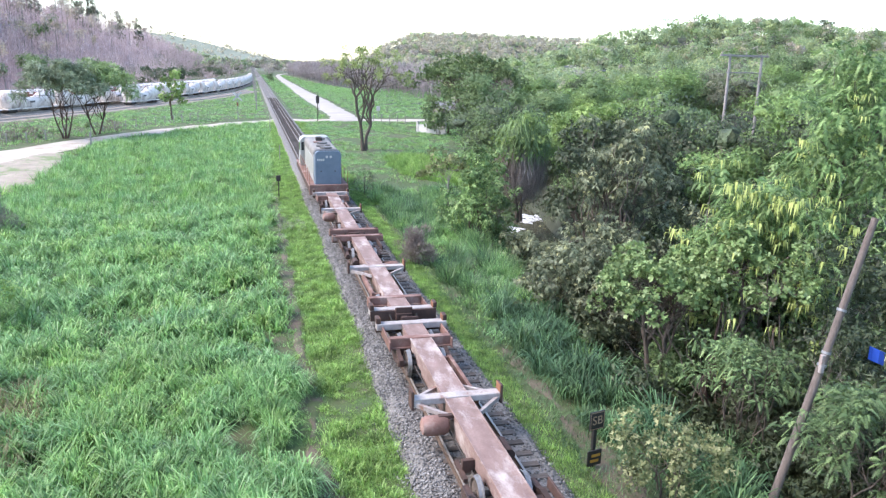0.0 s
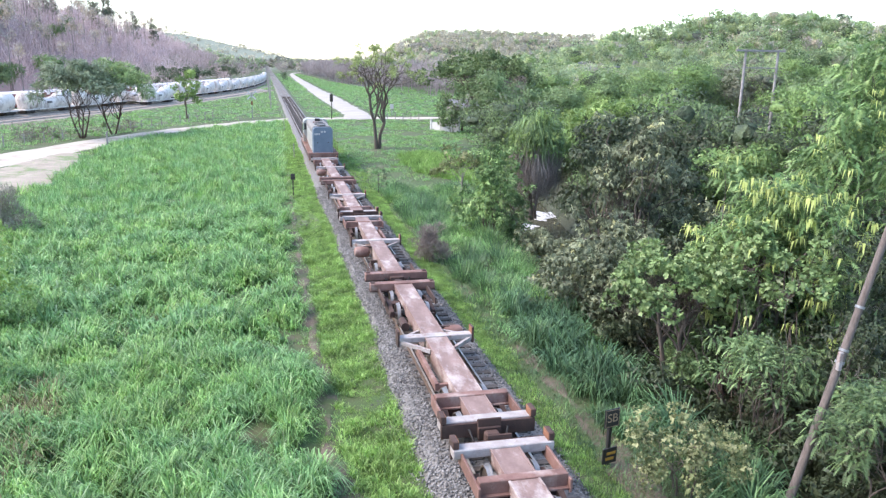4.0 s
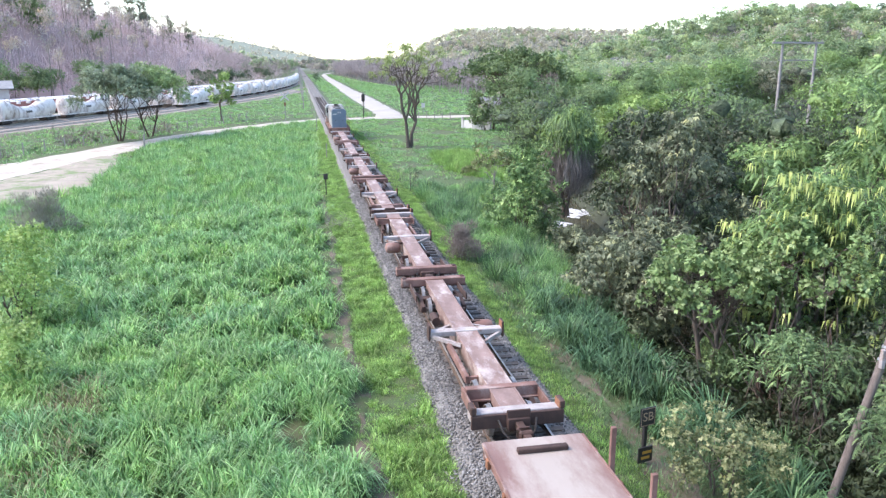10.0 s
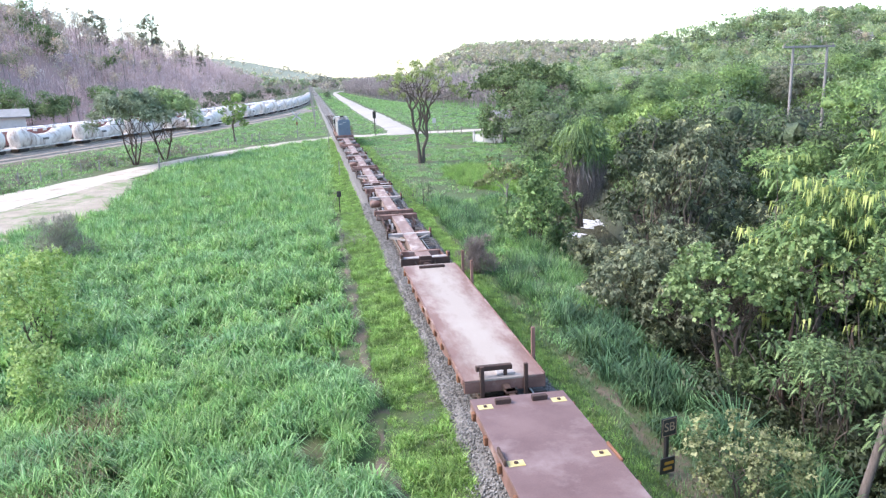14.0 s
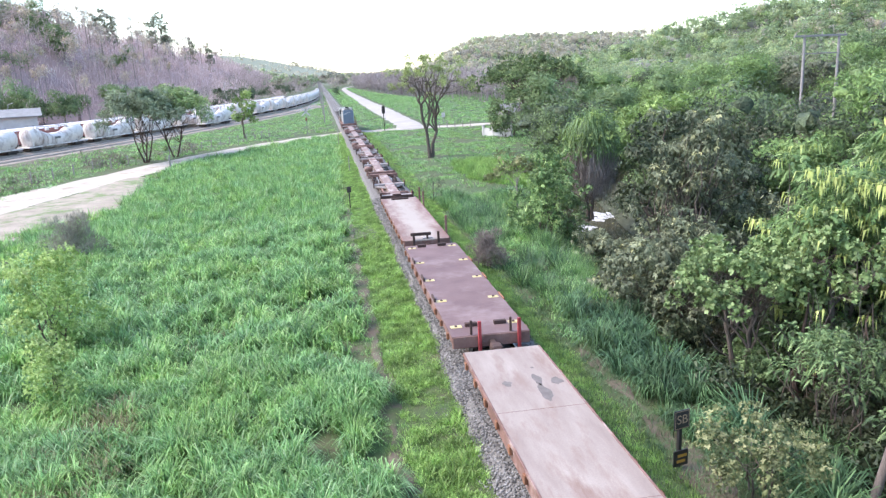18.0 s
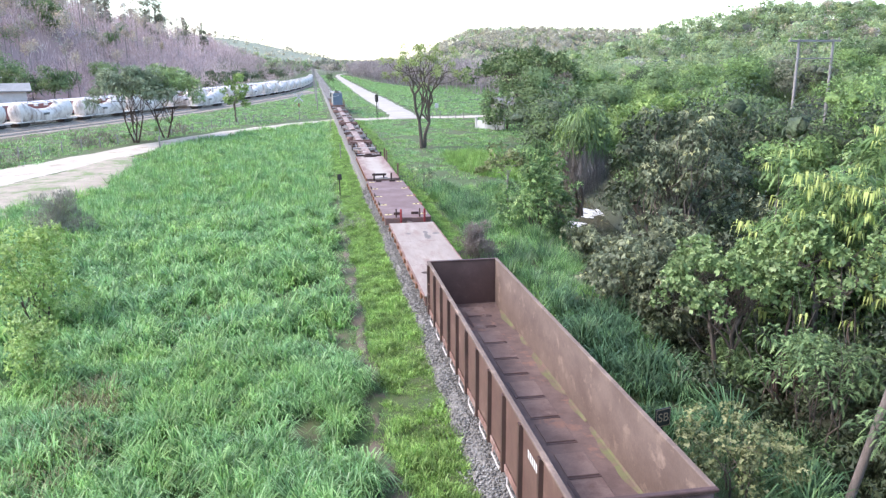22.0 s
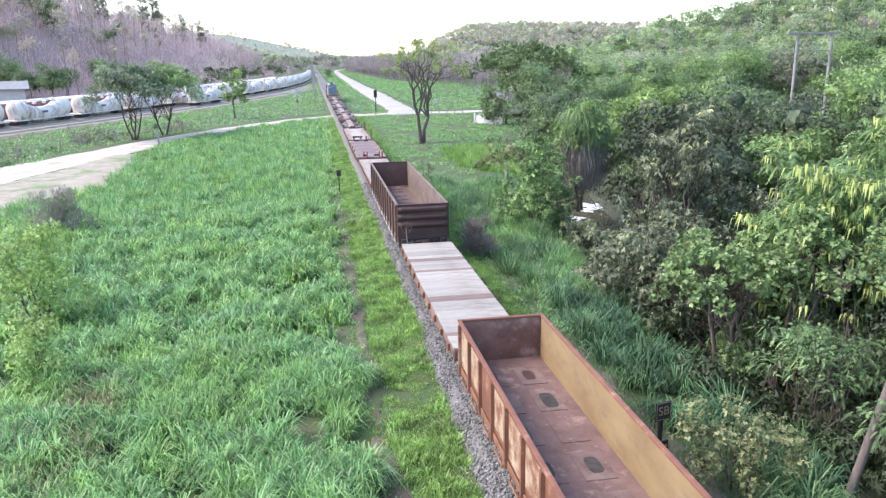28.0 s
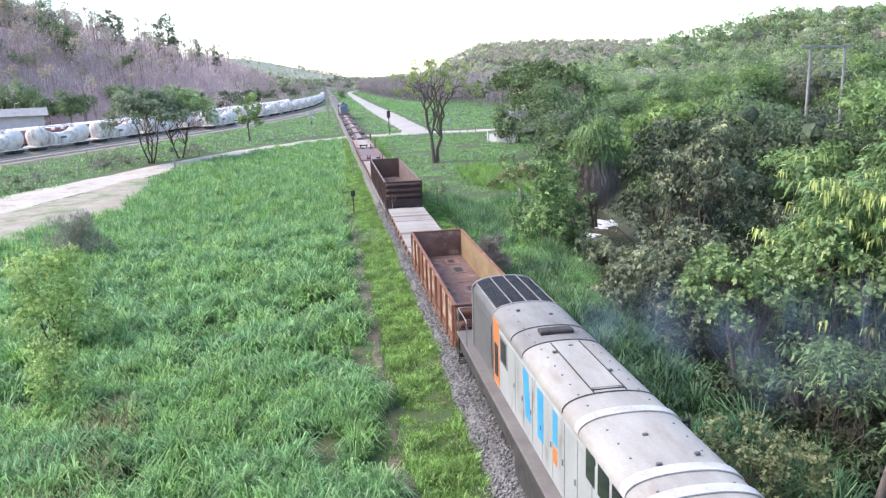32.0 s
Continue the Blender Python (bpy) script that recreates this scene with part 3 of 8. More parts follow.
def ground_z(x, y):
    x, y = np.asarray(x, float), np.asarray(y, float)
    z = -0.5 + 0.05 * np.sin(x * 0.7 + 1.3 * np.sin(y * 0.21)) * np.cos(y * 0.33)
    z = z + 0.22 * np.exp(-((x - 0.3) / 2.3) ** 4)
    dip = (0.9 + 1.8 * sstep((y - 16) / 12)) * np.exp(-(np.abs(x - creek_x(y)) / (2.2 + 1.2 * sstep((y - 26) / 14))) ** 2.6) * sstep((125 - y) / 30)
    z = z - dip
    z = z + 0.07 * np.clip(x - creek_x(y) - 5, 0, 60) * sstep((260 - y) / 120)
    # wooded hill behind the rolling stock yard
    foot = -52 - 42 * sstep((330 - y) / 150) + 12 * sstep((y - 340) / 100) + 14 * sstep((y - 450) / 120)
    z = z + (34.5 - 5 * sstep((y - 260) / 200) - 12 * sstep((y - 430) / 370) - 17 * sstep((y - 800) / 200)) * sstep((foot - x) / 70)
    # near hill beyond the creek, then the far one
    z = z + 30 * np.exp(-((x - 230) / np.where(x < 230, 72, 160)) ** 2 - ((y - 370) / 150) ** 2)
    z = z + 41 * sstep((x - 90) / 110) * np.exp(-((y - 930) / 220) ** 2) * sstep((1100 - x) / 500)
    z = z + 95 * np.exp(-((x + 330) / 330) ** 2 - ((y - 2600) / 350) ** 2)
    return z


def graded(lo, hi, near_lo, near_hi, step, grow):
    mid = list(np.arange(near_lo, near_hi + 1e-6, step))
    up, d = near_hi, step
    out = []
    while up < hi:
        d *= grow
        up = min(up + d, hi)
        out.append(up)
    dn, d, low = near_lo, step, []
    while dn > lo:
        d *= grow
        dn = max(dn - d, lo)
        low.append(dn)
    return np.array(low[::-1] + mid + out)


gx, gy = graded(-3600, 3600, -20, 24, 0.7, 1.09), graded(-600, 4200, 0, 80, 1.0, 1.07)
GX, GY = np.meshgrid(gx, gy, indexing="ij")
GV = np.stack([GX, GY, ground_z(GX, GY)], -1).reshape(-1, 3)
nx, ny = len(gx), len(gy)
ii, jj = np.meshgrid(np.arange(nx - 1), np.arange(ny - 1), indexing="ij")
q0 = (ii * ny + jj).ravel()
GL = np.stack([q0, q0 + ny, q0 + ny + 1, q0 + 1], -1)
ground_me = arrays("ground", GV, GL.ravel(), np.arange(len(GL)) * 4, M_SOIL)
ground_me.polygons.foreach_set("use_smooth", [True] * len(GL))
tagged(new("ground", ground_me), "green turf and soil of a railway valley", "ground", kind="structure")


def strip(name, line, widths, mat, lift, label, category, rows=6, kind="structure", step=2.0):
    """A band laid over the ground along a line of (x, y)."""
    pts = [np.array(p, float) for p in line]
    seg = [np.linalg.norm(b - a) for a, b in zip(pts, pts[1:])]
    at = np.concatenate([[0], np.cumsum(seg)])
    s = np.arange(0, at[-1], step)
    px, py = np.interp(s, at, [p[0] for p in pts]), np.interp(s, at, [p[1] for p in pts])
    for _ in range(6):
        px[1:-1], py[1:-1] = (px[:-2] + px[1:-1] * 2 + px[2:]) / 4, (py[:-2] + py[1:-1] * 2 + py[2:]) / 4
    w = np.interp(s, at, widths)
    tx, ty = np.gradient(px), np.gradient(py)
    n = np.hypot(tx, ty)
    nxv, nyv = -ty / n, tx / n
    off = np.linspace(-0.5, 0.5, rows)
    edge = 0.35 * np.sin(s * 0.9) + 0.25 * np.sin(s * 2.3 + 1)
    X = px[:, None] + nxv[:, None] * off * (w + edge)[:, None]
    Y = py[:, None] + nyv[:, None] * off * (w + edge)[:, None]
    Z = ground_z(X, Y) + lift * (1 - (np.abs(off) * 2) ** 6)[None, :] - 0.02 * (np.abs(off) > 0.49)[None, :]
    V = np.stack([X, Y, Z], -1).reshape(-1, 3)
    a, b = np.meshgrid(np.arange(len(s) - 1), np.arange(rows - 1), indexing="ij")
    q = (a * rows + b).ravel()
    L = np.stack([q, q + rows, q + rows + 1, q + 1], -1)
    me = arrays(name, V, L.ravel(), np.arange(len(L)) * 4, mat)
    return tagged(new(name, me), label, category, kind=kind)


strip("road", [(-75, 20), (-52, 46), (-38, 68), (-31, 88), (-24, 107), (-15, 125), (-6, 137.5), (2, 142.5), (12, 144.5), (27, 144.5), (60, 150)],
      [9, 9, 9.5, 7.5, 6.5, 6.0, 6, 5.8, 6, 6, 6], M_SAND, 0.06, "pale sandy dirt road over the level crossing", "road")
strip("road", [(12.2, 142), (12.6, 152), (12.9, 220), (12.7, 310), (13.6, 450), (15.2, 600), (19, 680), (28, 740)],
      [7.6, 5.6, 6.3, 5.6, 4.8, 4.4, 4.4, 4.4], M_GRAVEL_ROAD, 0.10, "long straight white gravel road along the railway", "road", step=4.0)
strip("dirt_patch", [(-33, 54), (-29.0, 63), (-27.2, 71), (-26.6, 80), (-26.2, 92)], [14, 13, 11, 7.5, 3], M_BARE_PATCH, 0.045, "bare trodden earth beside the sandy road", "ground")
strip("footpath", [(-3.9, 8), (-3.75, 20), (-3.75, 35), (-3.6, 55), (-3.4, 75)], [0.7, 0.72, 0.65, 0.45, 0.3], M_DIRT, 0.04,
      "narrow worn earth path beside the railway", "path", step=0.6)
strip("footpath", [(3.4, 8), (3.7, 16), (3.8, 21), (3.7, 26)], [1.0, 1.2, 0.6, 0.2], M_DIRT, 0.035,
      "narrow worn earth path beside the railway", "path", step=0.6)

strip("yard_ground", [(-55, 100), (-44.5, 130), (-33.5, 160), (-25, 187), (-17.5, 212), (-11.5, 242)], [6, 6, 5.5, 5, 4, 3], M_DIRT, 0.05,
      "bare brown earth beside the yard tracks", "ground", step=3.0)

strip("creek_bank", [(10.6, 21.0), (10.8, 23.0), (11.4, 26.5)], [1.2, 1.8, 1.4], M_BANK, 0.03, "bare brown earth of the undercut creek bank", "bank", step=0.6)
# creek
creek_w = lambda y: 1.5 + 0.012 * max(y, 0)
cy = np.arange(20, 132, 2.0)
cw = Build()
cw.loft([[(creek_x(y) - creek_w(y), y, -2.35), (creek_x(y) + creek_w(y), y, -2.35)] for y in cy], closed=False, caps=False)
tagged(new("water", cw.mesh("water", M_WATER)), "still shallow creek reflecting the pale sky", "creek", kind="structure")

# flat white discs paint the sky's reflection on the water
for k, (fx, fy, fr) in enumerate(((17.2, 58.6, 1.0), (16.2, 57.2, 0.7), (14.3, 54.4, 0.6), (13.7, 53.6, 0.45), (9.4, 25.6, 0.4), (9.7, 24.3, 0.28))):
    ring = [(fx + fr * (1 + 0.3 * math.sin(3 * a + k) + 0.2 * math.sin(7 * a + 2 * k)) * math.cos(a), fy + fr * 1.3 * (1 + 0.3 * math.sin(4 * a + k) + 0.15 * math.sin(9 * a)) * math.sin(a)) for a in [q * math.pi / 16 for q in range(32)]]
    fm = Build().loft([[(u, v, -2.36) for u, v in ring], [(u, v, -2.335) for u, v in ring]])
    tagged(new("foam", fm.mesh("foam", M_SKY_GLINT)), "white patch painted as sky glint on the still creek", "foam", "patches of foam")

# ---- railway track of three rails ----
bed = Build()
prof = [(-1.75, -0.46), (-1.25, -0.15), (-0.85, -0.115), (-0.62, -0.185), (1.55, -0.185), (1.9, -0.21), (2.35, -0.46)]
bed.loft([[(x + 0.06 * math.sin(y * 1.7 + x * 5), y, z) for x, z in prof] for y in [-30 + i * 1.5 for i in range(120)]], closed=False, caps=False)
bed.loft([[(x, y, z) for x, z in prof] for y in (148.5, 400, 900, 1400)], closed=False, caps=False)
tagged(new("ballast_bed", bed.mesh("ballast_bed", M_BALLAST)), "grey crushed-stone ballast bed of the railway", "ballast", kind="structure")

track = thing("railway_track", "three-railed mixed-gauge track on dark wooden sleepers", "track", kind="structure")
for rx in (-0.535, 0.535, 1.135):
    r = Build()
    web = [(-0.065, -0.14), (0.065, -0.14), (0.065, -0.125), (0.012, -0.11), (0.012, -0.04), (0.035, -0.03), (0.035, -0.004),
           (-0.035, -0.004), (-0.035, -0.03), (-0.012, -0.04), (-0.012, -0.11), (-0.065, -0.125)]
    r.loft([[(rx + x, y, z) for x, z in web] for y in (-30, 60, 150, 500, 1400)])
    rail = part("rail", r, M_RAIL, track)
    h = Build().box(rx - 0.03, rx + 0.03, -30, 1400, -0.004, 0.0)
    part("rail_head", h, M_RAILTOP, rail, "polished steel running surface")
sl = Build().box(-1.1, 1.7, -0.11, 0.11, -0.26, -0.135, 0.012).mesh("sleeper", M_SLEEPER)
for i in range(190):
    s_ob = part("sleeper", sl, M_SLEEPER, track)
    s_ob.location = (random.uniform(-0.05, 0.05), -2 + i * 0.6, random.uniform(-0.012, 0.004))
    s_ob.rotation_euler = (0, 0, random.uniform(-0.012, 0.012))
far_sl = Build()
for i in range(190, 380):
    far_sl.box(-1.1, 1.7, -2.11 + i * 0.6, -1.89 + i * 0.6, -0.26, -0.135)
tagged(part("distant_sleepers", far_sl, M_SLEEPER, track), kind="stuff")

# loose ballast stones on the bed and its shoulders
def stones(n, ylo, yhi, size):
    pick = rng.random(n)
    x = np.where(pick < 0.68, rng.normal(-1.2, 0.4, n), np.where(pick < 0.82, rng.uniform(-1.0, 1.75, n), rng.normal(1.9, 0.28, n)))
    y = ylo + (yhi - ylo) * rng.random(n) ** 1.35
    bedz = np.interp(x, [-2.6, -1.75, -1.25, -0.85, -0.62, 1.5, 1.9, 2.4], [-0.5, -0.44, -0.15, -0.115, -0.185, -0.185, -0.21, -0.45])
    under = (np.abs(((y + 2) % 0.6) - 0.3) > 0.18) & (x > -1.1) & (x < 1.7)
    bedz = np.where(under, bedz - 0.0, bedz)
    s = size * rng.uniform(0.6, 1.3, n)
    base = np.array([(1, 0, 0), (0, 1, 0), (-1, 0, 0), (0, -1, 0), (0, 0, 0.8), (0, 0, -0.6)], float)
    v = base[None] * s[:, None, None] * rng.uniform(0.6, 1.2, (n, 6, 1))
    a = rng.uniform(0, 6.28, n)
    ca, sa = np.cos(a)[:, None], np.sin(a)[:, None]
    v = np.stack([v[..., 0] * ca - v[..., 1] * sa, v[..., 0] * sa + v[..., 1] * ca, v[..., 2] + 0.25 * v[..., 0]], -1)
    v = v + np.stack([x, y, bedz + 0.012], -1)[:, None]
    tri = np.array([(0, 1, 4), (1, 2, 4), (2, 3, 4), (3, 0, 4), (1, 0, 5), (2, 1, 5), (3, 2, 5), (0, 3, 5)])
    L = (tri[None] + (np.arange(n) * 6)[:, None, None]).reshape(-1)
    return arrays("ballast_stones", v.reshape(-1, 3), L, np.arange(n * 8) * 3, M_STONE)


tagged(new("ballast_stones", stones(19000, 9, 62, 0.046)), "loose grey crushed stones along the track", "stones", kind="stuff")

# ---- rolling stock ----
def wheelset_meshes(r=0.42, gauge=1.0, tread=True):
    disc = Build()
    g = gauge / 2
    prof = [(0.03, 0.10), (0.025, 0.12), (0.02, 0.34), (0.0, 0.37), (0.0, r + 0.028), (0.03, r + 0.028), (0.045, r), (0.13, r - 0.006), (0.13, r - 0.05),
            (0.085, r - 0.07), (0.075, 0.12), (0.09, 0.10)]
    rings = []
    for x, rad in prof:
        rings.append([(x, rad * math.cos(2 * math.pi * k / 22), rad * math.sin(2 * math.pi * k / 22)) for k in range(22)])
    disc.loft(rings, caps=False)
    me = disc.mesh("wheel", M_WHEEL, True)
    me.materials.append(M_TREAD)
    for p in me.polygons:
        if math.hypot(p.center.y, p.center.z) > r - 0.028:
            p.material_index = 1
    ax = Build().tube([(-g - 0.2, 0, 0), (g + 0.2, 0, 0)], 0.075, 10).mesh("axle", M_WHEEL, True)
    return me, ax


WHEEL, AXLE = wheelset_meshes()
SIDEFRAME = Build()
SIDEFRAME.loft([[(x, -0.98, 0.44), (x, -0.62, 0.44), (x, -0.32, 0.24), (x, 0.32, 0.24), (x, 0.62, 0.44), (x, 0.98, 0.44), (x, 0.98, 0.58), (x, 0.55, 0.62),
                 (x, 0.3, 0.70), (x, -0.3, 0.70), (x, -0.55, 0.62), (x, -0.98, 0.58)] for x in (-0.07, 0.07)])
SIDEFRAME.box(-0.10, 0.10, -0.96, -0.66, 0.34, 0.52, 0.02).box(-0.10, 0.10, 0.66, 0.96, 0.34, 0.52, 0.02)
SIDEFRAME.tube([(0, -0.12, 0.30), (0, -0.12, 0.60)], 0.07).tube([(0, 0.12, 0.30), (0, 0.12, 0.60)], 0.07)
SIDEFRAME = SIDEFRAME.mesh("sideframe", M_RUST_DARK)
BOLSTER = Build().box(-0.85, 0.85, -0.17, 0.17, 0.42, 0.66, 0.03).box(-0.5, 0.5, -0.62, -0.54, 0.25, 0.40).box(-0.5, 0.5, 0.54, 0.62, 0.25, 0.40).mesh("bogie_bolster", M_RUST_DARK)
WHEELSETS = []   # every turning axle


def bogie(parent, y, wb=1.6):
    b = part("bogie", BOLSTER, M_RUST_DARK, parent, "rusty two-axle bogie")
    b.location = (0, y, 0)
    for sx in (-1, 1):
        sf = part("sideframe", SIDEFRAME, M_RUST_DARK, b)
        sf.location = (sx * 0.80, 0, 0)
    for sy in (-1, 1):
        ax = part("axle", AXLE, M_WHEEL, parent)
        ax.location = (0, y + sy * wb / 2, 0.42)
        for sx in (-1, 1):
            w = part("wheel", WHEEL, M_WHEEL, ax, "steel wheel with a bright tread")
            w.location = (sx * 0.5, 0, 0)
            if sx < 0:
                w.rotation_euler = (0, 0, math.pi)
        WHEELSETS.append(ax)


def coupler(parent, y, sy):
    c = Build().box(-0.10, 0.10, min(y, y + sy * 0.55), max(y, y + sy * 0.55), 0.62, 0.82, 0.02)
    c.box(-0.19, 0.19, min(y + sy * 0.5, y + sy * 0.8), max(y + sy * 0.5, y + sy * 0.8), 0.56, 0.88, 0.05)
    part("coupler", c, M_RUST_DARK, parent, "rusty knuckle coupler")
    p = Build().tube([(0.32, y, 0.66), (0.34, y + sy * 0.25, 0.40), (0.2, y + sy * 0.6, 0.34), (0.08, y + sy * 0.75, 0.5)], 0.03, 6)
    part("brake_hose", p, M_BLACK, parent)


def spine_wagon(name):
    """A skeleton wagon for one long container; its braced end is at y = 0, its plain end at y = 12.8."""
    w = thing(name, "rusty skeleton container wagon with a bare central beam", "wagon", group="skeleton wagons of the train")
    L = 12.8
    sill = Build()
    for y0, y1, z0 in ((0.1, 2.6, 0.62), (2.6, 3.4, 0.5), (3.4, 9.4, 0.36), (9.4, 10.2, 0.5), (10.2, L - 0.1, 0.62)):
        sill.box(-0.34, 0.34, y0, y1, z0, 0.985)
    part("centre_beam", sill, M_SILL, w, "rust-red box beam with scuffed top")
    for x in (-1, 1):
        fl = Build().box(x * 0.34 - 0.03, x * 0.34 + 0.03, 0.1, L - 0.1, 0.955, 1.0, 0.008)
        part("flange", fl, M_SILL, w)
    # braced end: pale headstock with upturned corner guides
    part("headstock", Build().box(-1.25, 1.25, 0.0, 0.34, 0.80, 1.03, 0.02), M_STEEL_PALE, w, "pale scuffed end beam")
    part("headstock_face", Build().box(-1.24, 1.24, -0.09, -0.002, 0.62, 1.0, 0.015), M_RUST_DARK, w)
    part("buffer_block", Build().box(-0.32, 0.32, -0.14, -0.09, 0.68, 1.12, 0.02), M_RUST_DARK, w)
    for x in (-1, 1):
        g = Build().box(x * 1.19 - 0.07, x * 1.19 + 0.07, -0.10, 0.30, 1.03, 1.24, 0.02)
        cg = part("corner_guide", g, M_RUST_DARK, w, "upturned rusty guide")
        part("guide_face", Build().box(*sorted((x * 1.12, x * 1.105)), -0.08, 0.28, 1.03, 1.22), M_RUST_ORANGE, cg, "rust-orange inner face")
    part("cross_beam", Build().box(-1.02, 1.02, 1.5, 1.76, 0.70, 1.02, 0.015).box(-1.02, 1.02, 1.40, 1.86, 0.68, 0.72), M_RUST, w)
    for x in (-1, 1):
        part("side_plate", Build().box(x * 1.05 - 0.03, x * 1.05 + 0.03, 0.1, 1.9, 0.62, 0.95, 0.01), M_RUST, w)
    # middle beam with its braces
    part("middle_beam", Build().box(-1.27, 1.27, 6.15, 6.50, 0.84, 1.02, 0.015), M_STEEL_PALE, w, "pale cross beam with braces")
    for x in (-1, 1):
        br = Build()
        for dy in (-0.95, 0.95):
            a, b_ = Vector((x * 0.34, 6.32 + dy, 0.80)), Vector((x * 1.18, 6.32 + 0.12 * (1 if dy > 0 else -1), 0.86))
            d = (b_ - a).normalized()
            n = Vector((-d.y, d.x, 0)) * 0.05
            br.loft([[tuple(p + n + Vector((0, 0, 0.06))), tuple(p - n + Vector((0, 0, 0.06))), tuple(p - n - Vector((0, 0, 0.06))), tuple(p + n - Vector((0, 0, 0.06)))] for p in (a, b_)])
        part("brace", br, M_STEEL_PALE, w)
        g = Build().box(x * 1.26 - 0.035, x * 1.26 + 0.035, 6.12, 6.53, 0.72, 1.26, 0.012)
        eg = part("end_guide", g, M_RUST_DARK, w, "upturned rusty guide")
        part("guide_face", Build().box(*sorted((x * 1.225, x * 1.215)), 6.14, 6.51, 1.02, 1.25), M_RUST_ORANGE, eg, "rust-orange inner face")
    # plain end
    part("end_beam", Build().box(-1.34, 1.34, L - 0.36, L, 0.74, 1.04, 0.02), M_RUST, w, "rust-brown end beam")
    lip = Build().box(-1.36, 1.36, L - 0.38, L + 0.01, 0.70, 0.742)
    part("beam_flange", lip, M_RUST_DARK, w)
    for x in (-1, 1):
        part("lock_block", Build().box(x * 1.22 - 0.09, x * 1.22 + 0.09, L - 0.27, L - 0.09, 1.04, 1.09, 0.02), M_RUST_DARK, w)
        part("side_plate", Build().box(x * 1.0 - 0.03, x * 1.0 + 0.03, L - 2.1, L - 0.4, 0.62, 0.88, 0.01), M_RUST_DARK, w)
    # side channel, draft gear and hanging hoses
    part("side_channel", Build().box(-0.74, -0.62, 2.9, 6.1, 0.56, 0.8, 0.012).box(-0.62, -0.34, 2.9, 3.02, 0.6, 0.76).box(-0.62, -0.34, 5.6, 5.72, 0.6, 0.76), M_RUST, w, "rusty side channel")
    for y0, s_ in ((0.0, -1), (L, 1)):
        part("draft_gear", Build().box(-0.3, 0.3, *sorted((y0 + s_ * 0.02, y0 + s_ * 0.2)), 0.55, 0.9, 0.02), M_RUST_DARK, w)
        for hx in (-0.55, 0.5):
            part("air_hose", Build().tube([(hx, y0, 0.78), (hx * 0.96, y0 + s_ * 0.14, 0.86), (hx * 0.8, y0 + s_ * 0.3, 0.6), (hx * 0.55, y0 + s_ * 0.42, 0.46)], 0.028, 6), M_BLACK, w)
    # brake gear
    tank = Build()
    tx, rr = [1.22, 1.17, 1.05, 0.62, 0.50, 0.45], [0.10, 0.22, 0.27, 0.27, 0.22, 0.10]
    tank.tube([(x, 7.35, 0.66) for x in tx], rr, 18)
    part("air_tank", tank, M_RUST, w, "round-ended rusty air tank", True)
    part("tank_bracket", Build().box(0.3, 0.75, 7.28, 7.42, 0.84, 0.94), M_RUST_DARK, w)
    part("brake_cylinder", Build().tube([(-0.62, 8.4, 0.58), (-0.62, 9.1, 0.58)], 0.16, 12), M_RUST_DARK, w)
    part("brake_lever", Build().box(0.36, 0.65, 9.3, 9.42, 0.42, 0.74).box(0.62, 0.72, 8.9, 9.8, 0.40, 0.5), M_RUST_DARK, w)
    part("brake_pipe", Build().tube([(0.42, 0.2, 0.5), (0.42, 6.2, 0.42), (0.42, L - 0.2, 0.5)], 0.022, 6), M_BLACK, w)
    bogie(w, 1.63)
    bogie(w, L - 1.63)
    coupler(w, -0.05, -1)
    coupler(w, L, 1)
    return w


def flat_base(w, L, W=2.54, mat=M_RUST, side=M_RUST_ORANGE):
    """Frame, sills, stake pockets, bogies and couplers of a flat wagon with its near end at y = 0."""
    part("underframe", Build().box(-0.4, 0.4, 0.2, L - 0.2, 0.45, 0.86).box(-1.1, 1.1, 1.8, 2.1, 0.6, 0.86).box(-1.1, 1.1, L - 2.1, L - 1.8, 0.6, 0.86), M_BLACK, w)
    for x in (-1, 1):
        b = Build()
        xs = x * (W / 2 - 0.06)
        b.loft([[(xs - 0.04, y, z0), (xs + 0.04, y, z0), (xs + 0.04, y, 0.93), (xs - 0.04, y, 0.93)] for y, z0 in
                ((0.05, 0.72), (2.6, 0.72), (3.6, 0.52), (L - 3.6, 0.52), (L - 2.6, 0.72), (L - 0.05, 0.72))])
        part("side_sill", b, mat, w)
        n = int(L / 1.35)
        for i in range(n):
            y = 0.7 + i * (L - 1.4) / (n - 1)
            p = Build().box(x * W / 2 - 0.015 if x > 0 else -W / 2 - 0.075, x * W / 2 + 0.075 if x > 0 else -W / 2 + 0.015, y - 0.085, y + 0.085, 0.70, 0.93, 0.015)
            part("stake_pocket", p, side, w)
    for y, s in ((0.0, -1), (L, 1)):
        part("headstock", Build().box(-W / 2 + 0.02, W / 2 - 0.02, min(y, y - s * 0.14), max(y, y - s * 0.14), 0.58, 0.93, 0.015), mat, w)
        coupler(w, y, s)
    bogie(w, 2.0)
    bogie(w, L - 2.0)


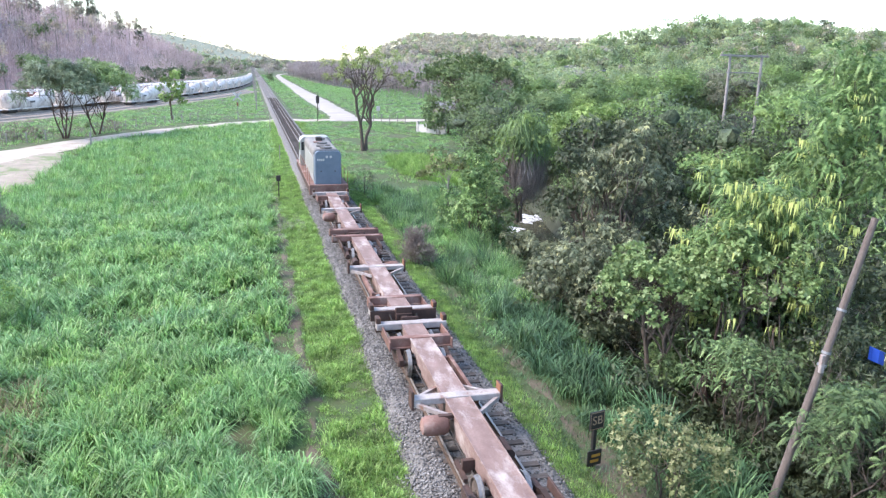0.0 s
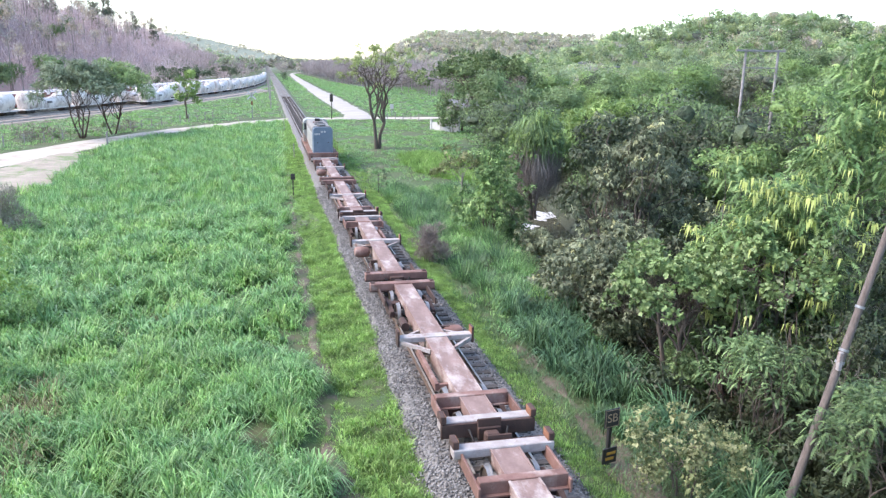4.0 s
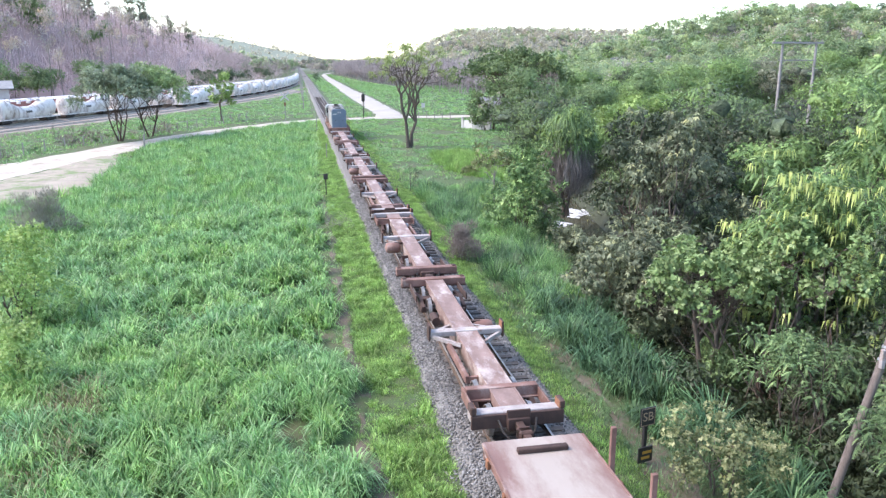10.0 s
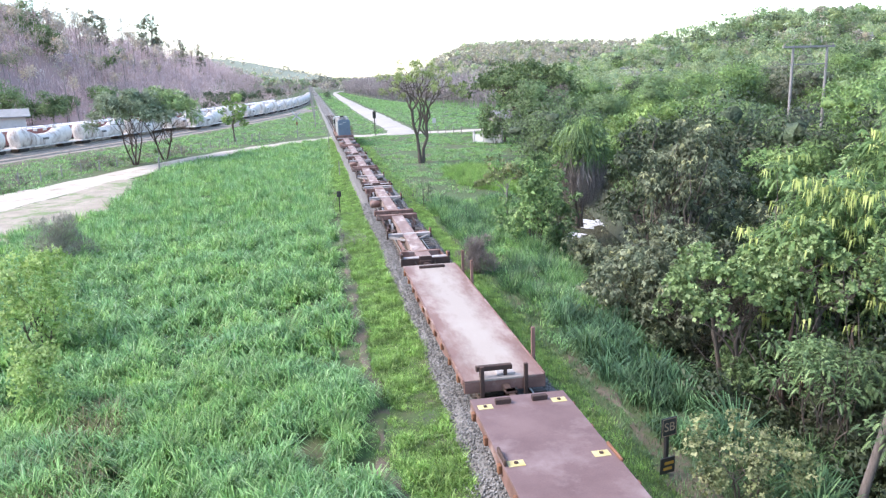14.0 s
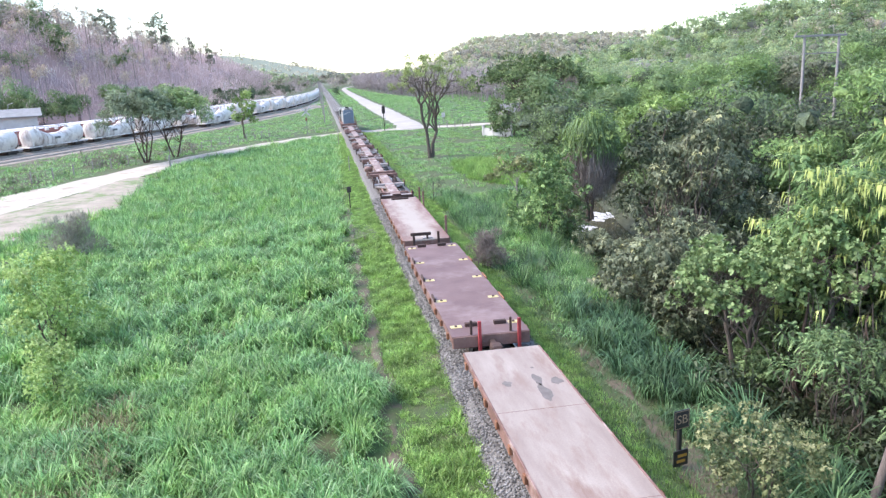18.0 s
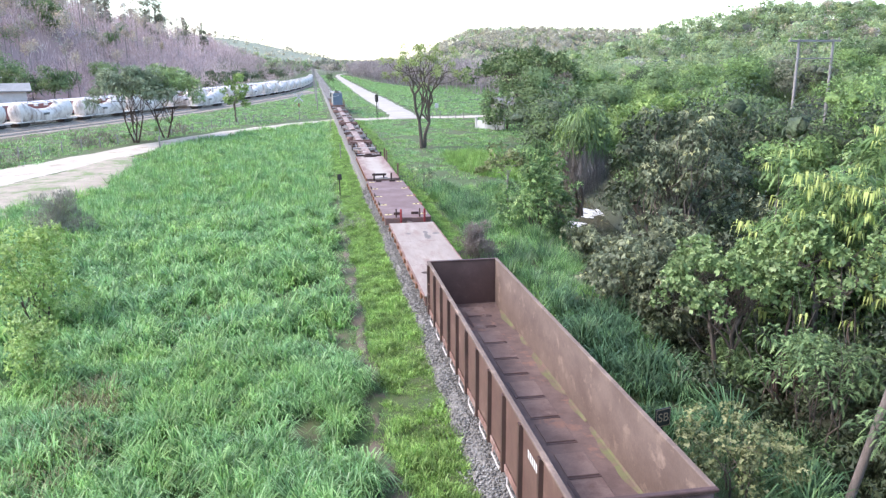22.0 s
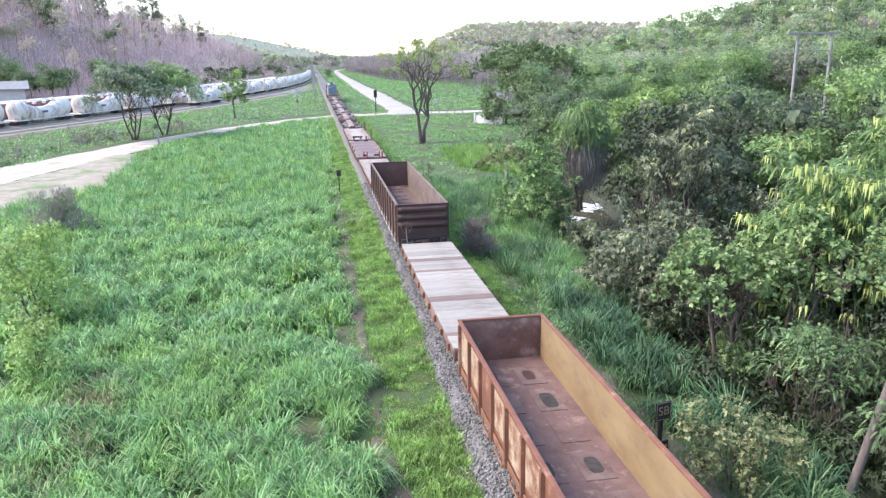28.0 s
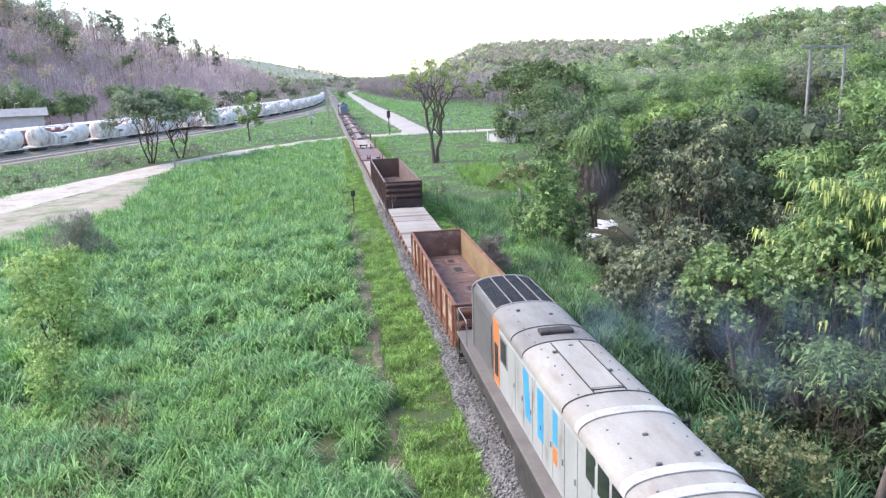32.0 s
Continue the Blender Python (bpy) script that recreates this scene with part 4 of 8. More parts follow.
def flat_worn():
    L = 14.5
    w = thing("flat_wagon", "empty red flat wagon with a scuffed pale steel deck", "wagon")
    flat_base(w, L)
    part("deck", Build().box(-1.26, 1.21, 0.0, L, 0.93, 1.0, 0.015), M_DECK_A, w, "worn red steel deck")
    for x in (-1, 1):
        part("deck_rim", Build().box(x * 1.245 - 0.05, x * 1.245 + 0.01, 0.05, L - 0.05, 0.90, 1.015, 0.01), M_RUST, w)
    part("end_board", Build().box(-0.6, 0.62, L - 0.75, L - 0.58, 1.0, 1.12, 0.02), M_RUST_DARK, w, "low brown stop board")
    for y in (12.9, 10.9, 1.55):
        part("stake", Build().box(1.26, 1.38, y - 0.05, y + 0.05, 0.7, 1.95, 0.01), M_RUST, w, "upright rusty side stake")
    for x in (-0.72, 0.62):
        part("end_post", Build().box(x - 0.06, x + 0.06, -0.11, -0.01, 0.45, 1.42, 0.01), M_RUST_DARK, w)
    part("end_rail", Build().box(-0.86, 0.25, 0.10, 0.26, 1.20, 1.36, 0.02).box(-0.75, -0.65, 0.15, 0.22, 1.0, 1.2).box(0.0, 0.1, 0.15, 0.22, 1.0, 1.2), M_RUST_DARK, w, "raised brown end bar")
    part("brake_box", Build().box(-0.2, 0.35, 0.2, 0.5, 1.0, 1.05, 0.01), M_STEEL_PALE, w)
    return w


def flat_pads():
    L = 14.3
    w = thing("flat_wagon", "brown steel flat wagon with yellow container pads", "wagon")
    flat_base(w, L, 2.75)
    part("deck", Build().box(-1.36, 1.36, 0.0, L, 0.93, 1.0, 0.012), M_DECK_B, w, "smooth brown steel deck")
    part("end_fascia", Build().box(-1.34, 1.34, -0.05, 0.0, 0.58, 0.98, 0.01), M_RUST, w)
    for y in (1.0, 4.2, 7.35, 10.55, 13.7):
        for x in (-1.05, 1.03):
            p = part("container_pad", Build().box(x - 0.2, x + 0.2, y - 0.14, y + 0.14, 1.0, 1.012), M_YELLOW, w, "yellow painted pad")
            part("lock", Build().box(x - 0.05, x + 0.05, y - 0.05, y + 0.05, 1.012, 1.05, 0.015), M_RUST_DARK, p)
    for y in (4.2, 7.35, 10.55):
        part("side_stop", Build().box(-1.36, -1.29, y - 0.1, y + 0.62, 1.0, 1.16, 0.02), M_RUST_DARK, w)
        part("side_stop", Build().box(1.33, 1.40, y - 0.45, y + 0.45, 0.9, 1.06, 0.02), M_RUST_ORANGE, w)
    for x in (-0.52, 0.52):
        for y in (0.95, 13.85):
            part("end_stop", Build().box(x - 0.22, x + 0.22, y - 0.08, y + 0.08, 1.0, 1.14, 0.015), M_RUST_DARK, w, "dark brown stop block")
    for x in (-0.68, 0.7):
        part("end_post", Build().box(x - 0.04, x + 0.04, 0.05, 0.13, 1.0, 1.5, 0.01), M_RUST_DARK, w)
        part("red_post", Build().box(x + 0.20, x + 0.31, -0.17, -0.06, 0.42, 1.52, 0.01), M_RED, w, "bright red end post")
    return w


def flat_pale():
    L = 13.8
    w = thing("flat_wagon", "flat wagon with a pale streaked steel deck", "wagon")
    flat_base(w, L)
    part("deck", Build().box(-1.26, 1.21, 0.0, L, 0.93, 1.0, 0.015), M_DECK_C, w, "pale streaked deck")
    for k, (cx, cy_, rx_, ry_) in enumerate(((-0.51, 11.0, 0.13, 0.2), (0.4, 11.1, 0.12, 0.4), (0.37, 10.2, 0.16, 0.55), (0.92, 10.9, 0.17, 0.24), (0.5, 12.0, 0.05, 0.06))):
        ring = [(cx + rx_ * (1 + 0.22 * math.sin(3 * a + k) + 0.1 * math.sin(7 * a)) * math.cos(a), cy_ + ry_ * (1 + 0.12 * math.sin(4 * a + k)) * math.sin(a)) for a in [q * math.pi / 12 for q in range(24)]]
        part("stain", Build().loft([[(u, v, 1.0) for u, v in ring], [(u, v, 1.003) for u, v in ring]]), M_STAIN, w, "dark damp stain")
    for yy in (4.6, 9.2):
        part("deck_seam", Build().box(-1.26, 1.26, yy, yy + 0.012, 1.0, 1.004), M_RUST, w)
    part("deck_hatch", Build().tube([(-0.75, 3.3, 1.0), (-0.75, 3.3, 1.006)], 0.17, 16), M_RUST_DARK, w)
    for x in (-1, 1):
        part("deck_rim", Build().box(x * 1.245 - 0.05, x * 1.245 + 0.01, 0.05, L - 0.05, 0.90, 1.012, 0.01), M_RUST, w)
    return w


def flat_planks():
    L = 13.84
    w = thing("flat_wagon", "flat wagon decked with weathered grey cross planks", "wagon")
    flat_base(w, L)
    y, i = 0.02, 0
    while y < L - 0.15:
        d = min(random.choice((0.26, 0.3, 0.34, 0.5, 0.62)), L - y)
        p = Build().box(-1.25 + random.uniform(-0.012, 0.012), 1.21 + random.uniform(-0.012, 0.012), 0, d - 0.004, 0.935, 1.0 + random.uniform(-0.003, 0.004), 0.004)
        ob = part("plank", p, M_PLANK_DARK if i in (3, 12, 13, 22, 28) else M_PLANK, w)
        ob.location = (0, y, 0)
        y, i = y + d, i + 1
    return w


def gondola(kind):
    if kind == 1:
        L, W, zf, zt, body, inner, floor_m = 15.92, 2.56, 1.0, 2.7, M_GON1, M_GON1_IN, M_GON1_FLOOR
        label, nrib = "empty dark brown gondola wagon with ribbed sides", 12
    else:
        L, W, zf, zt, body, inner, floor_m = 12.7, 2.52, 0.98, 2.3, M_GON2, M_GON2_WALL, M_GON2_FLOOR
        label, nrib = "empty orange-brown gondola with ochre inner walls", 10
    w = thing("gondola_wagon", label, "wagon")
    part("underframe", Build().box(-0.4, 0.4, 0.2, L - 0.2, 0.45, zf - 0.06), M_BLACK, w)
    part("floor", Build().box(-W / 2, W / 2, 0.02, L - 0.02, zf - 0.06, zf, 0), floor_m, w, "dusty rust-coloured floor")
    hw = W / 2
    for x in (-1, 1):
        part("side_wall", Build().box(*sorted((x * hw, x * (hw - 0.03))), 0.03, L - 0.03, zf - 0.04, zt - 0.06), M_GON1_SIDE if kind == 1 else body, w)
        part("lining", Build().box(*sorted((x * (hw - 0.034), x * (hw - 0.06))), 0.1, L - 0.1, zf, zt - 0.06), inner, w, "dusty inner wall")
        part("top_rail", Build().box(*sorted((x * (hw + 0.05), x * (hw - 0.07))), 0.0, L, zt - 0.07, zt, 0.015), body if kind == 2 else M_GON1_IN, w)
        part("side_sill", Build().box(*sorted((x * (hw + 0.03), x * (hw - 0.06))), 0.02, L - 0.02, zf - 0.22, zf - 0.04, 0.012), M_RUST_ORANGE if kind == 2 else M_RUST, w)
        for i in range(nrib):
            y = 0.25 + i * (L - 0.5) / (nrib - 1)
            r = Build()
            xo, xi = x * (hw + 0.085), x * hw
            r.loft([[(xi, y - 0.085, z), (xo, y - 0.06, z), (xo, y + 0.06, z), (xi, y + 0.085, z)] for z in (zf - 0.25, zt - 0.075)])
            part("side_rib", r, body if kind == 1 else M_GON2, w)
            if i < nrib - 1:
                ym = y + (L - 0.5) / (nrib - 1) / 2
                loop = Build().tube([(x * (hw + 0.035), y + 0.12, zf - 0.18), (x * (hw + 0.07), y + 0.2, zf - 0.32), (x * (hw + 0.07), ym + 0.2, zf - 0.32), (x * (hw + 0.03), ym + 0.3, zf - 0.18)], 0.026, 6)
                part("rope_hook", loop, M_HOOK if kind == 1 else M_RUST_ORANGE, w)
    for y, s in ((0.0, -1), (L, 1)):
        e = Build().box(-hw + 0.02, hw - 0.02, min(y, y - s * 0.03), max(y, y - s * 0.03), zf - (0.08 if kind == 1 else 0.3), zt - 0.06)
        part("end_wall", e, body, w)
        part("end_lining", Build().box(-hw + 0.06, hw - 0.06, min(y - s * 0.034, y - s * 0.05), max(y - s * 0.034, y - s * 0.05), zf, zt - 0.06), M_GON1_SIDE if kind == 1 else M_RUST, w)
        part("end_top_rail", Build().box(-hw - 0.05, hw + 0.05, min(y + s * 0.05, y - s * 0.07), max(y + s * 0.05, y - s * 0.07), zt - 0.066, zt + 0.004, 0.015), body, w)
        for k in range(3):
            z = zt - 0.24 - k * 0.4 if kind == 1 else zf + 0.12 + k * (zt - zf - 0.3) / 2.2
            r = Build()
            pr = [(0, z - 0.21), (0.05, z - 0.16), (0.11, z - 0.09), (0.14, z - 0.02), (0.13, z + 0.04), (0.08, z + 0.09), (0.0, z + 0.14)]
            r.loft([[(x, y + s * d * f, zz) for d, zz in pr] for x, f in ((-hw + 0.03, 0.1), (-hw + 0.16, 1.0), (-0.4, 0.94), (0.3, 1.06), (hw - 0.16, 1.0), (hw - 0.03, 0.1))])
            part("end_corrugation", r, body, w, "", True)
        part("headstock", Build().box(-hw + 0.05, hw - 0.05, min(y - s * 0.04, y - s * 0.2), max(y - s * 0.04, y - s * 0.2), 0.5, zf - 0.09, 0.015), M_BLACK, w)
        coupler(w, y, s)
        part("draft_gear", Build().box(-0.34, 0.34, *sorted((y + s * 0.02, y + s * 0.22)), 0.5, 0.86, 0.03), M_RUST_DARK, w)
        for hx in (-0.62, 0.56):
            part("air_hose", Build().tube([(hx, y, 0.8), (hx * 0.96, y + s * 0.16, 0.88), (hx * 0.8, y + s * 0.32, 0.6), (hx * 0.55, y + s * 0.44, 0.45)], 0.03, 6), M_BLACK, w)
        for bx in (-1.0, 1.0):
            part("end_bracket", Build().box(bx - 0.12, bx + 0.12, *sorted((y - s * 0.02, y + s * 0.13)), 0.55, 0.92, 0.02), M_BLACK, w)
        part("uncoupling_lever", Build().tube([(-1.1, y + s * 0.16, 0.72), (-0.5, y + s * 0.2, 0.8), (0.0, y + s * 0.22, 0.82)], 0.018, 6), M_RUST, w)
        for x in (-1, 1):
            st = Build().tube([(x * (hw - 0.1), y + s * 0.05, 0.75), (x * (hw - 0.1), y + s * 0.12, 0.4), (x * (hw - 0.45), y + s * 0.12, 0.4), (x * (hw - 0.45), y + s * 0.05, 0.75)], 0.018, 6)
            part("step", st, M_RUST_DARK, w)
            for k in range(3):
                lad = Build().tube([(x * (hw + 0.02), y - s * 0.08, zf + 0.2 + k * 0.38), (x * (hw + 0.07), y - s * 0.1, zf + 0.2 + k * 0.38), (x * (hw + 0.07), y - s * 0.5, zf + 0.2 + k * 0.38), (x * (hw + 0.02), y - s * 0.52, zf + 0.2 + k * 0.38)], 0.012, 5)
                part("grab_iron", lad, M_RUST, w)
    # hand brake on the near end
    bw = Build()
    bw.tube([(-0.86 + 0.26 * math.cos(a), -0.2, zf + 0.55 + 0.26 * math.sin(a)) for a in [i * math.pi / 9 for i in range(19)]], 0.016, 6, False)
    for a in (0.3, 1.35, 2.4):
        bw.tube([(-0.86 + 0.26 * math.cos(a), -0.2, zf + 0.55 + 0.26 * math.sin(a)), (-0.86 - 0.26 * math.cos(a), -0.2, zf + 0.55 - 0.26 * math.sin(a))], 0.012, 5)
    bw.tube([(-0.86, -0.22, zf + 0.55), (-0.86, -0.02, zf + 0.55)], 0.04, 8)
    part("brake_wheel", bw, M_RUST, w, "round hand-brake wheel")
    part("brake_chain", Build().tube([(-0.86, -0.12, zf + 0.5), (-0.82, -0.12, zf - 0.3)], 0.02, 6), M_STEEL_PALE, w)
    if kind == 1:
        for i in range(11):
            y = 0.9 + i * 1.36 + 0.12 * math.sin(i * 2.3)
            p = Build().box(-0.12, 0.62, y, y + 0.98, zf, zf + 0.028, 0.012)
            part("floor_plate", p, M_PLATE if i % 3 else M_GON1_FLOOR, w, "raised rectangular floor hatch")
            part("hatch_edge", Build().box(-0.14, 0.64, y - 0.09, y - 0.004, zf, zf + 0.008), M_GON1, w)
            if i % 4 == 1:
                part("hatch_edge", Build().box(-0.19, -0.126, y - 0.04, y + 0.98, zf, zf + 0.018), M_GON1, w)
        for i, (u0, v0, g) in enumerate(((0.0, 15.1, 0.3), (0.5, 14.3, 0.2), (-0.4, 15.4, 0.26), (0.75, 15.5, 0.34), (-0.8, 14.9, 0.2), (-0.5, 12.2, 0.16), (0.1, 13.2, 0.24))):
            heap = Build()
            ring = lambda f, z: [(u0 + g * f * (1 + 0.25 * math.sin(3 * a + i) + 0.14 * math.sin(7 * a + 2 * i)) * math.cos(a), v0 + g * 0.8 * f * (1 + 0.2 * math.sin(4 * a + i)) * math.sin(a), zf + z) for a in [q * math.pi / 9 for q in range(18)]]
            part("rubble", heap.loft([ring(1.0, 0.004), ring(0.7, 0.05), ring(0.25, 0.085)]), M_GON1_FLOOR if i % 2 else M_PLATE, w, "small heap of rusty scrap and dirt", True)
        for m0, m1, mw in ((0.4, 1.9, 0.05), (2.3, 5.6, 0.16), (5.9, 7.2, 0.1), (7.5, 10.6, 0.2), (11.2, 12.3, 0.08), (12.8, 14.9, 0.14)):
            md = Build()
            md.loft([[(1.19 - mw * math.sin(math.pi * (v - m0) / (m1 - m0)) ** 0.5 + 0.03 * math.sin(v * 5.3), v, zf + 0.005), (1.18, v, zf + 0.02), (1.217, v, zf + 0.05)]
                     for v in [m0 + 0.01 + (m1 - m0 - 0.02) * q / 14 for q in range(15)]], closed=False, caps=False)
            part("moss_strip", md, M_MOSS, w, "mossy dirt gathered along the wall")
    else:
        for i in range(7):
            y = 0.75 + i * 1.66
            for x in (-0.6, 0.5):
                p = Build().box(x - 0.36, x + 0.36, y, y + 1.2, zf, zf + 0.02, 0.01)
                part("floor_plate", p, M_PLATE if (2 * i + (x > 0)) % 3 else M_GON2_FLOOR, w, "dusty floor plate")
                if (i + (x > 0)) % 3 != 2:
                    cx, cy_ = x + 0.05 * math.sin(i * 3), y + 0.6
                    kx = 0.9 + 0.4 * math.sin(i * 1.7 + x)
                    ring = [(cx + (0.13 + 0.06 * kx) * math.copysign(abs(math.cos(a)) ** 0.6, math.cos(a)), cy_ + (0.2 + 0.22 * kx) * math.copysign(abs(math.sin(a)) ** 0.6, math.sin(a))) for a in [k * math.pi / 8 for k in range(16)]]
                    pit = Build().loft([[(u, v, zf + 0.02) for u, v in ring], [(u, v, zf + 0.026) for u, v in ring]])
                    part("floor_pit", pit, M_BLACK if i % 2 else M_GON1, w, "dark oblong discharge opening")
        for i in range(nrib - 1):
            y = 0.25 + i * (L - 0.5) / (nrib - 1)
            if i % 4 != 2:
                part("side_panel", Build().box(-hw - 0.012, -hw - 0.001, y + 0.16, y + (L - 0.5) / (nrib - 1) - 0.14, zf + 0.08 + 0.1 * (i % 2), zt - 0.18), M_GON2_PANEL, w, "pale worn side panel")
        part("floor_patch", Build().box(-1.1, -0.7, 7.2, 8.0, zf, zf + 0.025, 0.005), M_GREY_PANEL, w, "grey sheet-metal patch")
        nb = Build()
        for i in range(4):
            nb.box(0.45 + i * 0.12, 0.53 + i * 0.12, -0.035, -0.006, zt - 0.34, zt - 0.2)
        part("number_bars", nb, M_YELLOW, w, "short pale painted bars")
    bars = Build()
    for i in range(5):
        bars.box(-hw - 0.006, -hw - 0.001, 1.95 + i * 0.14, 2.05 + i * 0.14, zt - 0.6, zt - 0.42)
    part("side_lettering_bars", bars, M_WALLWHITE, w, "short white painted bars")
    bogie(w, 2.0)
    bogie(w, L - 2.0)
    return w


def hood_section(w2, z0, z1, r, n=7):
    """Outline of a hood with rounded shoulders, from one foot over the top to the other."""
    p = [(-w2, z0)]
    p += [(-w2 + r * (1 - math.cos(a)), z1 - r + r * math.sin(a)) for a in [i * math.pi / 2 / n for i in range(n + 1)]]
    return p + [(-x, z) for x, z in p[::-1]]


def arc_top(x, w2, zt, h=0.36):
    return zt - h + h * (1 - min(abs(x / w2), 1.0) ** 2.3) ** (1 / 2.3)


def arc_section(w2, z0, zt, h=0.36, n=9):
    """Outline of a hood whose whole roof is one flat arch between its gutters."""
    p = [(-w2 * math.cos(a), arc_top(w2 * math.cos(a), w2, zt, h)) for a in [i * math.pi / (2 * n) for i in range(n + 1)]]
    p = [(-w2, z0)] + p
    return p + [(-x, z) for x, z in p[-2::-1]]


def loco_silver():
    """The trailing engine: its radiator end is at the far end, y = 0; the body runs towards negative y."""
    w = thing("diesel_locomotive", "silver-grey diesel locomotive with orange band and dark radiator roof", "locomotive")
    L = 18.6
    part("frame", Build().box(-1.24, 1.24, -L, 0.0, 0.95, 1.42, 0.02), M_BLACK, w)
    part("walkway", Build().box(-1.29, 1.29, -L, 0.35, 1.42, 1.5, 0.015), M_WALKWAY, w, "grey-brown steel walkway")
    part("fuel_tank", Build().box(-1.2, 1.2, -L / 2 - 2.2, -L / 2 + 2.2, 0.3, 0.95, 0.08), M_BLACK, w)
    part("end_plate", Build().box(-1.24, 1.24, 0.30, 0.38, 0.55, 1.45, 0.02), M_BLACK, w)
    hw, zt = 0.98, 3.66
    # long hood: side sheets and the curved roof, bay by bay
    def hood(name, y0, y1, mat, hw=hw, zt=zt, lo=1.5, r=0.36, lab=""):
        b = Build()
        b.loft([[(x, y, z) for x, z in arc_section(hw, lo, zt)] for y in (y0, y1)], closed=False)
        return part(name, b, mat, w, lab, True)
    hood("radiator_hood", -3.98, -1.1, M_GREY_PANEL, 0.97, 3.62, 1.5, 0.42, "grey radiator compartment")
    hood("long_hood", -15.2, -3.98, M_SILVER_SIDE, lab="white-silver engine hood")
    roof = Build()
    sec = [(x * 1.012, z + 0.02) for x, z in arc_section(hw, 3.25, zt)]
    roof.loft([[(x, y, z) for x, z in sec] for y in (-7.2, -3.95)], closed=False)
    part("roof_sheet", roof, M_SILVER, w, "sooty silver-grey curved roof", True)
    clean = Build().loft([[(x, y, z) for x, z in sec] for y in (-15.2, -7.21)], closed=False)
    part("roof_sheet", clean, M_SILVER_CLEAN, w, "pale silver curved roof", True)
    s1 = arc_section(1.0, 1.33, zt + 0.035)
    for y0, y1 in ((-1.12, -1.02), (-4.0, -3.94)):
        part("hood_rim", Build().loft([[(x, y, z) for x, z in s1] for y in (y0, y1)], closed=False), M_SILVER, w, "rounded silver hood edge", True)
    part("hood_end", Build().loft([[(x, y, z) for x, z in arc_section(0.95, 1.33, 3.62)] for y in (-1.10, -1.04)]), M_GREY_PANEL, w)
    cols = (-0.86, -0.42, 0.0, 0.42, 0.86)
    for xa, xb in zip(cols, cols[1:]):
        xs3 = [xa + 0.02 + (xb - xa - 0.04) * k / 3 for k in range(4)]
        g = Build()
        for j in range(28):
            y = -3.88 + j * 0.1
            g.loft([[(x, y, arc_top(x, hw, 3.63)), (x, y + 0.04, arc_top(x, hw, 3.63)), (x, y + 0.04, arc_top(x, hw, 3.675)), (x, y, arc_top(x, hw, 3.675))] for x in xs3])
        part("radiator_grille", g, M_SLAT, w, "dark slatted radiator grille")
        bed = Build().loft([[(x, y, arc_top(x, hw, 3.64)) for x in xs3] for y in (-3.93, -1.12)], closed=False, caps=False)
        part("grille_bed", bed, M_GRILLE, w)
    for x in cols:
        z = arc_top(x, hw, 3.66)
        part("grille_divider", Build().box(x - 0.018, x + 0.018, -3.93, -1.1, z - 0.05, z + 0.03, 0.008), M_SILVER, w)
    # side bands, doors and plain coloured lettering shapes
    for x in (-1, 1):
        def panel(name, y0, y1, z0, z1, mat, lab="", d=0.012, c=0.004):
            return part(name, Build().box(*sorted((x * (hw + 0.001), x * (hw + d))), y0, y1, z0, z1, c), mat, w, lab)
        panel("orange_band", -4.72, -4.06, 1.55, 3.36, M_ORANGE, "orange painted band")
        panel("louvre", -4.6, -4.25, 1.8, 2.7, M_GRILLE, "dark louvre", 0.03)
        panel("side_grille", -3.8, -1.4, 1.75, 3.0, M_GREY_PANEL, "grey side intake", 0.02)
        panel("hatch_window", -5.55, -4.95, 2.45, 3.05, M_GRILLE, "dark square opening", 0.02)
        panel("hatch_frame", -5.65, -4.85, 2.38, 3.13, M_SILVER, "", 0.014)
        for i in range(12):
            y = -5.75 - i * 0.78
            d = panel("hood_door", y - 0.74, y, 1.55, 3.2, M_SILVER_SIDE, "", 0.016, 0.006)
            part("latch", Build().box(*sorted((x * (hw + 0.016), x * (hw + 0.04))), y - 0.68, y - 0.62, 2.25, 2.37, 0.005), M_METAL, d)
        for y0, y1, z0, z1, m_, lean in ((-7.95, -7.5, 2.0, 3.15, M_BLUE, 0.25), (-8.95, -8.5, 2.0, 3.15, M_BLUE, 0.0),
                                        (-9.95, -9.65, 2.42, 3.15, M_BLUE, 0), (-9.95, -9.65, 2.0, 2.36, M_ORANGE, 0)):
            b = Build()
            xi, xo = x * (hw + 0.017), x * (hw + 0.022)
            b.loft([[(xx, y0 + (lean if z == z1 else 0) * 0.9, z) if k == 0 else (xx, y1 + (lean if z == z1 else 0) * 0.9, z) for z, k in ((z0, 0), (z0, 1), (z1, 1), (z1, 0))] for xx in (xi, xo)])
            part("paint_block", b, m_, w, "plain blue or orange painted block")
        for y0, y1 in ((-12.1, -11.65), (-12.75, -12.25), (-13.4, -12.9)):
            panel("side_window", y0, y1, 2.75, 3.32, M_GLASS_DARK, "dark side opening", 0.022)
        part("handrail", Build().tube([(x * 1.25, 0.2, 1.5), (x * 1.25, 0.2, 2.3), (x * 1.25, 0.12, 2.35), (x * 1.25, -1.22, 2.35), (x * 1.25, -1.3, 2.3), (x * 1.25, -1.3, 1.5)], 0.018, 6), M_METAL, w, "thin pale handrail")
        for i in range(9, 12):
            part("handrail_post", Build().tube([(x * 1.25, 0.2 - i * 1.5, 1.5), (x * 1.25, 0.2 - i * 1.5, 2.35)], 0.018, 6), M_METAL, w)
